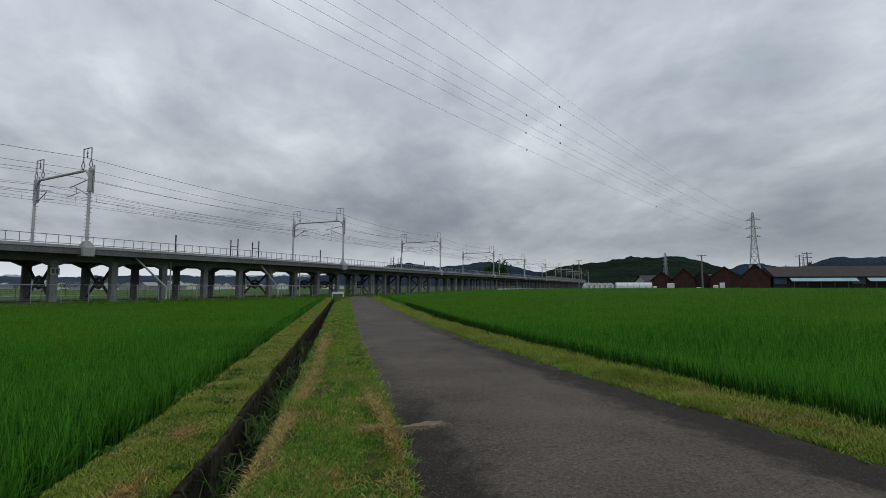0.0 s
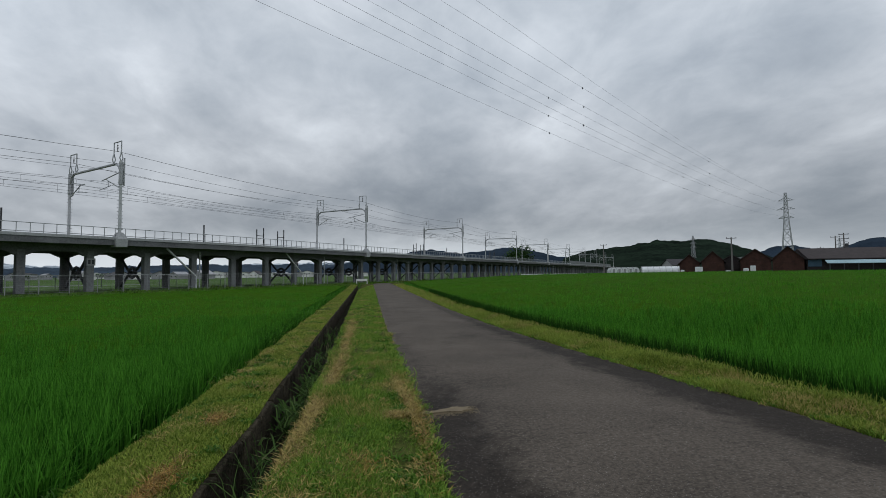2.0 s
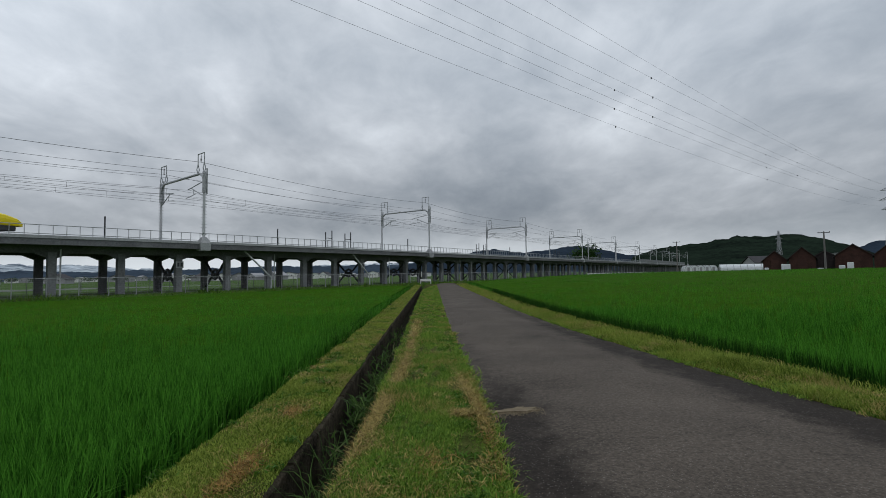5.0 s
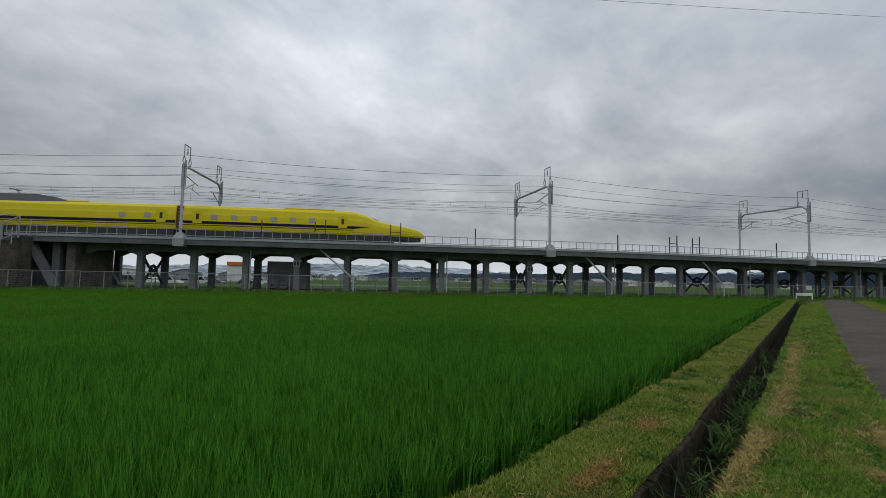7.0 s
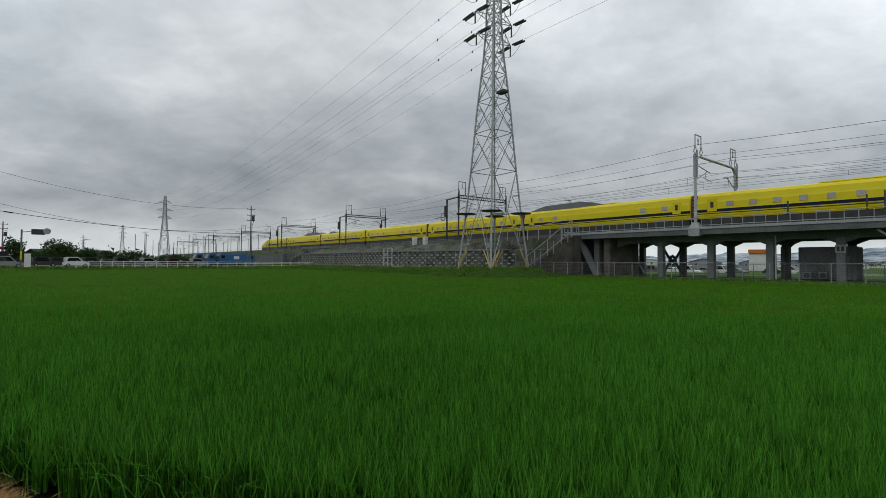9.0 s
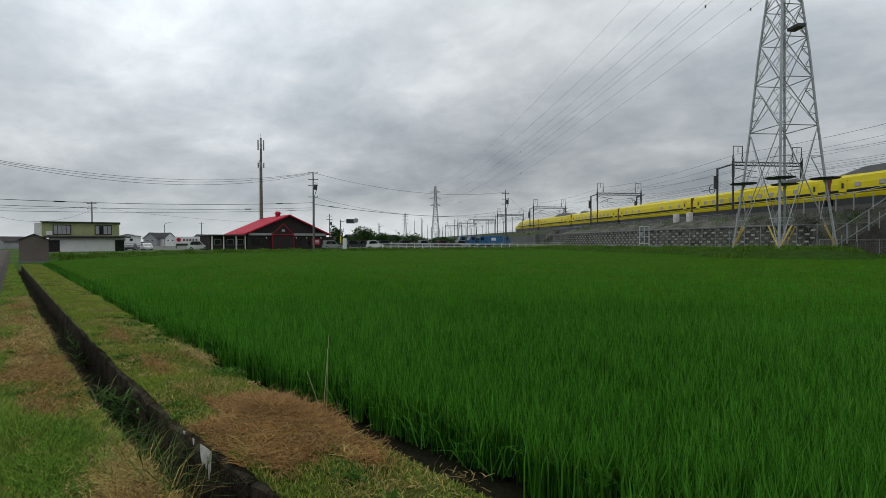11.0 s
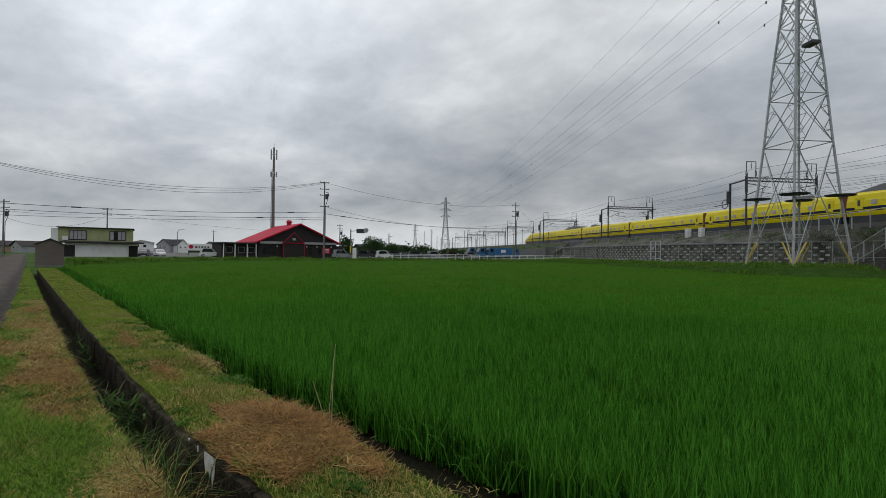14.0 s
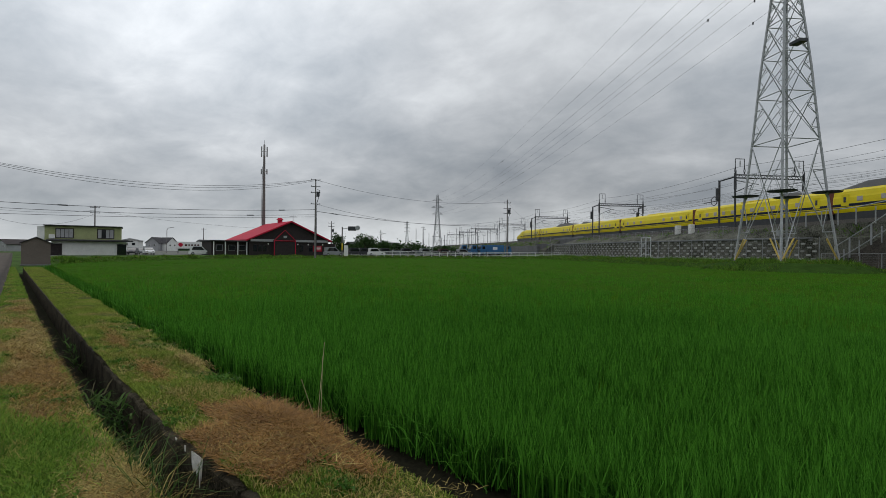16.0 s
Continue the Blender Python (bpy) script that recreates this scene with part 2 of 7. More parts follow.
wear_into(ROAD_TAR)
SAND = mat("washed_sand", (0.165, 0.130, 0.082), 0.95, vary=0.3, scale=6, bump=0.012, fine=20)
SOIL = mat("verge_soil", (0.070, 0.080, 0.020), 0.95, vary=0.5, scale=2.6, bump=0.03, tint=(0.035, 0.050, 0.010), spec=0.03)
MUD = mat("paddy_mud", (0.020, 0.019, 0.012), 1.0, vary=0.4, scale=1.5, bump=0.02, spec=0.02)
EARTH = mat("land", (0.050, 0.100, 0.018), 0.95, vary=0.5, scale=0.06, bump=0.03, fine=25, tint=(0.050, 0.070, 0.022), spec=0.05)
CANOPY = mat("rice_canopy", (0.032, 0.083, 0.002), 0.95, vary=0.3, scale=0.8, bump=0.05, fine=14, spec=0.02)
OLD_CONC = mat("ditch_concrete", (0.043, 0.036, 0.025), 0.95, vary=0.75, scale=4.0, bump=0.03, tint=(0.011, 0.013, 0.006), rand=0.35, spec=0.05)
LIME = mat("lime_crust", (0.62, 0.60, 0.55), 0.9, vary=0.3, scale=14, bump=0.01)
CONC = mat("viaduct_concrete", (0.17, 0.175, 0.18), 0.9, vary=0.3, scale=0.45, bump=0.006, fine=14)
# two darker tones; under the deck they carry the shade in their colour
CONC_DARK = mat("weathered_shaded_concrete", (0.122, 0.122, 0.126), 0.92, vary=0.35, scale=0.5, bump=0.006, fine=14)
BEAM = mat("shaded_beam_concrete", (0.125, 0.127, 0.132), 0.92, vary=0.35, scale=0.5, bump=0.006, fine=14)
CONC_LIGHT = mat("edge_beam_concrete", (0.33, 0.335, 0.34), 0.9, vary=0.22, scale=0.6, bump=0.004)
STEEL = mat("galvanised_steel", (0.35, 0.36, 0.37), 0.5, 0.35, vary=0.2, scale=1.2, fine=8)
STEEL_DARK = mat("dark_steel", (0.06, 0.062, 0.068), 0.6, 0.3, vary=0.3, scale=2)
MAST_PALE = mat("mast_concrete", (0.45, 0.46, 0.47), 0.8, vary=0.2, scale=1.5)
WIRE = mat("wire", (0.045, 0.047, 0.05), 0.6, 0.5, vary=0.1)
PORCELAIN = mat("insulator", (0.075, 0.07, 0.07), 0.3, vary=0.2, scale=6)
PAINT_Y = mat("guard_yellow", (0.55, 0.40, 0.10), 0.7, vary=0.25, scale=3)
TRAIN_Y = mat("train_yellow", (0.70, 0.56, 0.004), 0.4, vary=0.05, scale=0.5, spec=0.3)
TRAIN_B = mat("train_navy", (0.010, 0.014, 0.036), 0.5, vary=0.1, spec=0.15)
TRAIN_G = mat("train_underframe", (0.045, 0.047, 0.050), 0.6, vary=0.3, scale=1.5)
SHROUD = mat("pantograph_shroud_grey", (0.14, 0.14, 0.145), 0.5, vary=0.12, scale=1.0)
GLASS = mat("window_glass", (0.40, 0.36, 0.345), 0.15, vary=0.15, scale=0.7, spec=0.5)
GLASS_DARK = mat("dark_glass", (0.012, 0.014, 0.016), 0.06, vary=0.1, spec=0.7)
GANGWAY = mat("gangway_rubber", (0.14, 0.045, 0.03), 0.8, vary=0.3, scale=3)
BALLAST = mat("ballast", (0.13, 0.12, 0.11), 0.95, vary=0.5, scale=8, bump=0.04)
RICE = blade_mat("rice_blades", (0.016, 0.080, 0.006), (0.112, 0.335, 0.034), (0.2, 0.24, 0.05), -0.55, 0.12, thin=0.18, spec=0.04)
GRASS = blade_mat("verge_grass", (0.055, 0.105, 0.010), (0.375, 0.455, 0.085), (0.45, 0.36, 0.13), 0.12, 0.9, spec=0.05)
GRASS_FRESH = blade_mat("fresh_grass", (0.038, 0.105, 0.011), (0.290, 0.445, 0.070), (0.45, 0.34, 0.12), 0.11, 0.9, spec=0.05)
STRAW = blade_mat("dry_straw", (0.075, 0.038, 0.010), (0.46, 0.285, 0.078), (0.10, 0.13, 0.025), -0.2, 2.0, 0.15)
DRY_STEM = mat("bleached_stem", (0.40, 0.36, 0.20), 0.8, vary=0.25, scale=6)
STRAW_BROWN = blade_mat("brown_straw", (0.085, 0.040, 0.012), (0.46, 0.255, 0.078), (0.22, 0.12, 0.03), -0.2, 2.0, 0.15)
STRAW_PALE = blade_mat("bleached_straw", (0.100, 0.066, 0.016), (0.53, 0.415, 0.135), (0.12, 0.16, 0.03), -0.1, 2.0, 0.15)
CLOVER = blade_mat("clover_leaves", (0.028, 0.085, 0.010), (0.115, 0.235, 0.030), (0.3, 0.25, 0.1), -0.1, 1.5, spec=0.1)
# stem green is set dark to stand for shade at the field edge
STEM = blade_mat("shade_stems", (0.008, 0.032, 0.004), (0.028, 0.085, 0.010), (0.1, 0.1, 0.03), -0.5, 0.5, thin=0.05, spec=0.04)
WEED = blade_mat("ditch_weeds", (0.022, 0.055, 0.012), (0.10, 0.17, 0.045), (0.18, 0.17, 0.09), 0.05, 1.5, spec=0.05)
LEAF = blade_mat("tree_leaves", (0.012, 0.035, 0.008), (0.04, 0.085, 0.018), (0.1, 0.1, 0.03), -0.4, 0.5)
BARK = mat("bark", (0.09, 0.07, 0.05), 0.95, vary=0.4, scale=5, bump=0.02)


# ---- helpers of this place ----
class Geo:
    """Collects corners and faces of one mesh."""

    def __init__(self):
        self.v, self.f = [], []

    def add(self, pts, faces):
        n = len(self.v)
        self.v += [tuple(p) for p in pts]
        self.f += [tuple(i + n for i in f) for f in faces]
        return self

    def box(self, c, size, turn=0.0, m=None):
        """A box with its centre at c; turn: degrees about z; or a full matrix m."""
        m = m or Matrix.Translation(c) @ Matrix.Rotation(radians(turn), 4, "Z")
        x, y, z = (s / 2 for s in size)
        pts = [m @ Vector(p) for p in ((-x, -y, -z), (x, -y, -z), (x, y, -z), (-x, y, -z), (-x, -y, z), (x, -y, z), (x, y, z), (-x, y, z))]
        return self.add(pts, ((3, 2, 1, 0), (4, 5, 6, 7), (0, 1, 5, 4), (1, 2, 6, 5), (2, 3, 7, 6), (3, 0, 4, 7)))

    def soft_box(self, c, size, b=0.03, turn=0.0):
        """A box with chamfered edges."""
        m = Matrix.Translation(c) @ Matrix.Rotation(radians(turn), 4, "Z")
        x, y, z = (s / 2 for s in size)
        rings = ((-z, b), (-z + b, 0), (z - b, 0), (z, b))
        pts = []
        for h, i in rings:
            a, d = x - i, y - i
            for p in ((-a + b, -d), (a - b, -d), (a, -d + b), (a, d - b), (a - b, d), (-a + b, d), (-a, d - b), (-a, -d + b)):
                pts.append(m @ Vector((*p, h)))
        faces = [tuple(range(7, -1, -1)), tuple(range(24, 32))]
        for k in range(3):
            faces += [(8 * k + i, 8 * k + (i + 1) % 8, 8 * k + 8 + (i + 1) % 8, 8 * k + 8 + i) for i in range(8)]
        return self.add(pts, faces)

    def tube(self, p, q, r, r2=None, n=6, caps=True):
        p, q = Vector(p), Vector(q)
        d = q - p
        if d.length < 1e-6:
            return self
        a = d.orthogonal().normalized()
        b = d.normalized().cross(a)
        r2 = r if r2 is None else r2
        pts = [o + (a * math.cos(t) + b * math.sin(t)) * s for o, s in ((p, r), (q, r2)) for t in (2 * math.pi * (i + 0.5) / n for i in range(n))]
        faces = [(i, (i + 1) % n, n + (i + 1) % n, n + i) for i in range(n)]
        if caps:
            faces += [tuple(range(n - 1, -1, -1)), tuple(range(n, 2 * n))]
        return self.add(pts, faces)

    def bar(self, p, q, w, h=None):
        """A square bar from p to q."""
        return self.tube(p, q, (w if h is None else (w + h) / 2) * 0.7071, n=4)

    def path(self, pts, r, n=5):
        """One bent tube through pts."""
        pts = [Vector(p) for p in pts]
        a, rings = None, []
        for i, p in enumerate(pts):
            d = (pts[min(i + 1, len(pts) - 1)] - pts[max(i - 1, 0)]).normalized()
            a = d.orthogonal() if a is None else a - d * a.dot(d)
            a = a.normalized() if a.length > 1e-4 else d.orthogonal().normalized()
            b = d.cross(a)
            rings.append([p + (a * math.cos(t) + b * math.sin(t)) * r for t in (2 * math.pi * (k + 0.5) / n for k in range(n))])
        return self.loft(rings)

    def prism(self, outline, p, q):
        """An outline (pairs across, up) drawn straight from p to q, with end faces."""
        p, q = Vector(p), Vector(q)
        d = (q - p).normalized()
        side = Vector((d.y, -d.x, 0)).normalized()
        n = len(outline)
        pts = [o + side * a + Vector((0, 0, b)) for o in (p, q) for a, b in outline]
        faces = [(i, (i + 1) % n, n + (i + 1) % n, n + i) for i in range(n)] + [tuple(range(n - 1, -1, -1)), tuple(range(n, 2 * n))]
        return self.add(pts, faces)

    def loft(self, rings, closed=True, caps=True):
        n = len(rings[0])
        pts = [p for r in rings for p in r]
        faces = []
        for k in range(len(rings) - 1):
            for i in range(n if closed else n - 1):
                j = (i + 1) % n
                faces.append((k * n + i, k * n + j, (k + 1) * n + j, (k + 1) * n + i))
        if caps and closed:
            faces += [tuple(range(n - 1, -1, -1)), tuple(range((len(rings) - 1) * n, len(rings) * n))]
        return self.add(pts, faces)

    def mesh(self, name, material, smooth=False):
        me = bpy.data.meshes.new(name)
        me.from_pydata(self.v, [], self.f)
        me.materials.append(material)
        if smooth:
            me.shade_smooth()
        me.update()
        return me


def part(name, geo, material, parent, label="", m=None, smooth=False):
    me = geo if isinstance(geo, bpy.types.Mesh) else geo.mesh(name, material, smooth)
    ob = new(name, me)
    ob.parent = parent
    if m is not None:
        ob.matrix_basis = m
    return tagged(ob, label) if label else ob


def thing(name, label, category, m=None, group="", kind=""):
    ob = new(name)
    ob.empty_display_size = 0.2
    if m is not None:
        ob.matrix_basis = m
    return tagged(ob, label, category, group, kind)


def setting(name, geo, material, label="", category="", smooth=False, kind="structure"):
    return tagged(new(name, geo.mesh(name, material, smooth)), label, category, kind=kind)


def spot(bearing, r, z=0.0):
    """A place by its bearing (degrees, clockwise from the road ahead) and distance."""
    return Vector((r * math.sin(radians(bearing)), r * math.cos(radians(bearing)), z))


def array_mesh(name, verts, tris, material):
    me = bpy.data.meshes.new(name)
    me.vertices.add(len(verts))
    me.vertices.foreach_set("co", np.asarray(verts, np.float32).ravel())
    k = len(tris)
    me.loops.add(3 * k)
    me.loops.foreach_set("vertex_index", np.asarray(tris, np.int32).ravel())
    me.polygons.add(k)
    me.polygons.foreach_set("loop_start", np.arange(0, 3 * k, 3, dtype=np.int32))
    me.materials.append(material)
    me.update(calc_edges=True)
    return me


rng = np.random.default_rng(7)


def blades(pos, height, width, lean, bend, short=False, spread=(0.65, 1.2)):
    """Bent grass blades at pos: corners and triangles."""
    n = len(pos)
    a = rng.uniform(0, 2 * np.pi, n)
    d = np.stack([np.cos(a), np.sin(a), np.zeros(n)], 1)
    ta = rng.uniform(0, 2 * np.pi, n)
    s = np.stack([np.cos(ta), np.sin(ta), np.zeros(n)], 1)
    h = height * rng.uniform(*spread, n)
    w = width * rng.uniform(0.7, 1.3, n)
    l1 = lean * rng.uniform(0.2, 1.2, n)
    l2 = l1 + bend * rng.uniform(0.2, 1.3, n)
    up = np.array([0, 0, 1.0])
    mid = pos + d * (l1 * h)[:, None] + up * (0.58 * h)[:, None]
    tip = pos + d * (l2 * h)[:, None] + up * (h * (1 - 0.25 * np.minimum(l2, 1.5)))[:, None]
    if short:
        v = np.stack([pos - s * (w / 2)[:, None], pos + s * (w / 2)[:, None], tip], 1)
        t = np.array([[0, 1, 2]])
    else:
        v = np.stack([pos - s * (w / 2)[:, None], pos + s * (w / 2)[:, None], mid - s * (w * 0.45)[:, None], mid + s * (w * 0.45)[:, None], tip], 1)
        t = np.array([[0, 1, 3], [0, 3, 2], [2, 3, 4]])
    k = v.shape[1]
    return v.reshape(-1, 3), (t[None] + (np.arange(n) * k)[:, None, None]).reshape(-1, 3)


def join_arrays(parts):
    vs, ts, n = [], [], 0
    for v, t in parts:
        vs.append(v)
        ts.append(t + n)
        n += len(v)
    return np.concatenate(vs), np.concatenate(ts)


def resample(line, step):
    """Points along a bent line, step apart, rounded a little at the bends."""
    p = np.array(line, float)
    for _ in range(3):
        q = np.empty((2 * len(p) - 2, 2))
        q[0::2], q[1::2] = 0.75 * p[:-1] + 0.25 * p[1:], 0.25 * p[:-1] + 0.75 * p[1:]
        p = np.concatenate([p[:1], q, p[-1:]])
    d = np.concatenate([[0], np.cumsum(np.hypot(*np.diff(p, axis=0).T))])
    u = np.linspace(0, d[-1], max(2, int(d[-1] / step) + 1))
    return np.stack([np.interp(u, d, p[:, 0]), np.interp(u, d, p[:, 1])], 1)


def east_rise(x):
    """The fields east of the road climb slowly."""
    return 1.25 * (1 - np.exp(-np.maximum(0, np.asarray(x, float) - 7) / 20))


# ---- ground, road, ditch ----
# lines along the road, from the viaduct in the north to the shop in the south
FIELD_EDGE = [(-3.1, 72), (-2.74, 44), (-2.22, 10), (-2.28, 6), (-2.26, 4.4), (-2.35, 1.4), (-2.62, -1.2), (-2.87, -2.68), (-3.18, -4.38), (-4.53, -9.84), (-14.0, -48.5)]
DITCH_W = [(-2.1, 72), (-1.76, 44), (-1.37, 9.5), (-1.22, 4.2), (-1.38, 0), (-1.91, -2.66), (-2.21, -4.64), (-3.92, -11.96), (-10.8, -40.5), (-12.9, -49)]
DITCH_E = [(-1.6, 72), (-1.34, 44), (-0.88, 9.5), (-0.79, 4.2), (-0.96, 0), (-1.50, -2.66), (-1.80, -4.64), (-3.50, -12.05), (-10.45, -40.6), (-12.5, -49.1)]
ROAD_W = [(0.0, 100), (0.29, 43), (0.38, 15), (0.5, 8), (0.58, 5), (0.5, 2), (0.3, -1), (-0.15, -3.5), (-1.38, -7.6), (-3.36, -14.6), (-12.9, -51.9), (-24.5, -98), (-45, -180)]
ROAD_E = [(3.0, 100), (3.15, 45), (3.35, 22), (3.65, 14), (4.08, 9.3), (4.42, 6.4), (4.75, 4.3), (4.9, 1), (4.2, -3), (2.2, -8.5), (0.3, -15.5), (-9.2, -52.5), (-20.8, -99), (-42, -181)]
FIELD_E = [(4.6, 100), (4.5, 57), (4.08, 22), (4.34, 15.5), (4.69, 11.8), (4.98, 9.4), (5.27, 7), (5.55, 3), (5.5, -2), (3.4, -9.5), (1.6, -16), (-7.8, -53)]


def ribbon(geo, a, b, z_a, z_b):
    n = min(len(a), len(b))
    pts = [(*p, z_a) for p in a[:n]] + [(*p, z_b) for p in b[:n]]
    geo.add(pts, [(i, i + 1, n + i + 1, n + i) for i in range(n - 1)])
    return geo


def pair(a, b, n):
    """Both lines with the same number of points."""
    out = []
    for line in (a, b):
        p = resample(line, 0.2)
        i = np.linspace(0, len(p) - 1, n)
        k = np.arange(len(p))
        out.append(np.stack([np.interp(i, k, p[:, 0]), np.interp(i, k, p[:, 1])], 1))
    return out


def shifted(line, d):
    """The line moved d to its right-hand side (seen along its points)."""
    p = np.array(line, float)
    t = np.gradient(p, axis=0)
    t /= np.hypot(t[:, 0], t[:, 1])[:, None]
    return p + np.stack([t[:, 1], -t[:, 0]], 1) * d


def build_ground():
    g = Geo()
    radii = [0, 4, 8, 12, 18, 26, 36, 50, 70, 95, 130, 180, 260, 400, 700, 1300, 2600]
    n = 72
    pts = [(0, 0, -0.55)]
    for r in radii[1:]:
        for i in range(n):
            x, y = r * math.sin(2 * math.pi * i / n), r * math.cos(2 * math.pi * i / n)
            pts.append((x, y, -0.55 + float(east_rise(x))))
    faces = [(0, 1 + (i + 1) % n, 1 + i) for i in range(n)]
    for k in range(len(radii) - 2):
        o = 1 + k * n
        faces += [(o + i, o + (i + 1) % n, o + n + (i + 1) % n, o + n + i) for i in range(n)]
    g.add(pts, faces)
    setting("ground", g, EARTH, "flat farmland of fields and grass reaching the hills", "ground", smooth=True)

    # mud and shallow water of the two paddies
    w = Geo()
    a = pair(FIELD_EDGE, FIELD_EDGE, 60)[0]
    far = [(p[0] - 12, p[1]) for p in a]
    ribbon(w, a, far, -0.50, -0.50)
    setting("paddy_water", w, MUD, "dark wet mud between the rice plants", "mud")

    # road with a slight crown and thick edge
    a, b = pair(ROAD_W, ROAD_E, 560)
    r = Geo()
    across = (0, 0.0, 0.06, 0.14, 0.24, 0.36, 0.5, 0.62, 0.72, 0.8, 0.87, 0.94, 1.0, 1.0)
    rings = []
    for i, (p, q) in enumerate(zip(a, b)):
        ring = []
        for k, f in enumerate(across):
            z = -0.14 if k in (0, 13) else 0.045 * (1 - (2 * f - 1) ** 2) + 0.004 * math.sin(p[1] * 2.1 + f * 9)
            fray = 0.022 * noise.noise((p[0] * 2, p[1] * 2.3, f * 5)) if k in (0, 1, 12, 13) else 0.0
            ring.append((*(p + (q - p) * (f + fray)), z))
        rings.append(ring)
    r.loft(rings, closed=False, caps=False)
    road = setting("road", r, ROAD_TAR, "narrow worn grey asphalt farm road", "road")
    wear = road.data.attributes.new("wear", "FLOAT", "POINT")
    vals = []
    for p, q in zip(a, b):
        y = p[1]
        east = 0.66 * float(np.interp(y, [-60, 0, 5, 9, 16, 30, 60], [0.6, 1.0, 1.0, 0.95, 0.7, 0.5, 0.4]))
        west = 0.64 * float(np.interp(y, [-60, 0, 3, 6, 8, 20], [0.6, 0.9, 1.0, 0.9, 0.5, 0.4]))
        for f in across:
            vals.append(max(0.0, east * (1 - abs(0.90 - f) / 0.24), west * (1 - abs(0.05 - f) / 0.22)))
    wear.data.foreach_set("value", vals)

    # banks beside the road: flat grass strips with sloping outer sides
    def strip(name, inner, outer, z0, z1, foot, side=0.30):
        p, q = pair(inner, outer, 150)
        s = Geo()
        rows = []
        lines = ((p, -0.5), (p, z0), (p * 0.5 + q * 0.5, (z0 + z1) / 2 + 0.03), (q, z1), (q + (q - p) * side * 0.33, z1 - 0.10), (q + (q - p) * side, foot))
        for line, z in lines:
            rows.append([(x, y, z + 0.018 * math.sin(1.7 * x + 2.3 * y) * (z > -0.3)) for x, y in line])
        s.loft([[row[i] for row in rows] for i in range(len(p))], closed=False, caps=False)
        setting(name, s, SOIL, "mown grass verge with patches of dry cuttings", "verge", smooth=True)

    strip("verge_ditch", [tuple(q) for q in shifted(DITCH_W, 0.07)], FIELD_EDGE, 0.0, -0.02, -0.55)
    strip("verge_road", [tuple(p) for p in ROAD_W[:11]], [tuple(q) for q in shifted(DITCH_E, -0.07)], -0.012, 0.0, -0.6, 0.0)
    strip("verge_east", ROAD_E[:12], FIELD_E, -0.012, 0.06, -0.5)

    # open concrete ditch: two thin walls of cast lengths and a floor
    west, east = pair(DITCH_W, DITCH_E, 608)
    for name, line, side in (("ditch_wall_west", west, 1), ("ditch_wall_east", east, -1)):
        holder = thing(name, "old stained concrete ditch wall of cast lengths", "ditch", kind="structure")
        k = 0
        while k + 4 < len(line):
            p, q = line[k], line[k + 4]
            mid = (p + q) / 2
            if -11 < mid[1] < 17:
                g = Geo()
                d = (q - p) / np.hypot(*(q - p))
                n = np.array([d[1], -d[0]]) * side
                jit = rng.uniform(-0.012, 0.012, 2)
                lean = rng.uniform(-0.01, 0.02)
                rings = []
                for f in np.linspace(0.008, 0.992, 6):
                    o = p + (q - p) * f + n * jit[0]
                    top = -0.008 + jit[1] + rng.uniform(-0.03, 0.006) - (0.03 if f < 0.01 or f > 0.98 else 0)
                    rings.append([(*(o + n * lean), -0.75), (*o, top - 0.015), (*(o + n * 0.012), top), (*(o + n * 0.07), top), (*(o + n * 0.07), -0.75)])
                g.loft(rings)
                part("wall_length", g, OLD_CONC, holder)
            k += 4
        g = Geo()
        for seg in (line[line[:, 1] <= -10.2], line[line[:, 1] >= 16.2]):
            if len(seg) > 2:
                ins, out = shifted(seg, side * 0.014), shifted(seg, side * 0.08)
                g.loft([[(*i, -0.75), (*i, -0.01), (*o, -0.01), (*o, -0.75)] for i, o in zip(ins, out)], caps=False)
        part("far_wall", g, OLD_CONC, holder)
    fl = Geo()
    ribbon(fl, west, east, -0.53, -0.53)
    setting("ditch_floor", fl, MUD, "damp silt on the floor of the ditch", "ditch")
    # white lime crust run down one wall length: thin streaks lying on its face
    crust = thing("lime_crust", "white lime crust run down the ditch wall", "stain")
    k0 = int(np.argmin(np.abs(west[:, 1] + 3.55)))
    for _ in range(16):
        k = k0 + int(np.clip(rng.normal(0, 0.9), -2, 2))
        f = west[k] + (west[k + 1] - west[k]) * rng.uniform(0, 1)
        h, w = rng.uniform(0.05, 0.26) * (1.15 - 0.35 * abs(k - k0)), rng.uniform(0.012, 0.05)
        c = Geo()
        top = 0.012
        c.add([(f[0] + 0.016 + o, f[1] + s, z) for o in (0, 0.004) for s, z in ((-w / 2, top), (w / 2, top), (w * 0.3, top - h * 0.8), (0, top - h), (-w * 0.35, top - h * 0.7))],
              [(5, 6, 7, 8, 9), (4, 3, 2, 1, 0)] + [(i, (i + 1) % 5, 5 + (i + 1) % 5, 5 + i) for i in range(5)])
        part("streak", c, LIME, crust)

    # sand washed from the verge
    def blob(name, outline, z, material, label):
        g = Geo()
        n = len(outline)
        c = np.mean(outline, axis=0)
        ring = []
        for i in range(n):
            p, q = np.array(outline[i]), np.array(outline[(i + 1) % n])
            for f in np.linspace(0, 1, 15)[:-1]:
                e = p * (1 - f) + q * f
                ring.append(e + (e - c) * (rng.uniform(-0.14, 0.10) + 0.12 * math.sin(len(ring) * 0.47)))
        base = [(*p, z - 0.03) for p in ring]
        top = [(*(c + (p - c) * 0.985), z) for p in ring]
        m = len(ring)
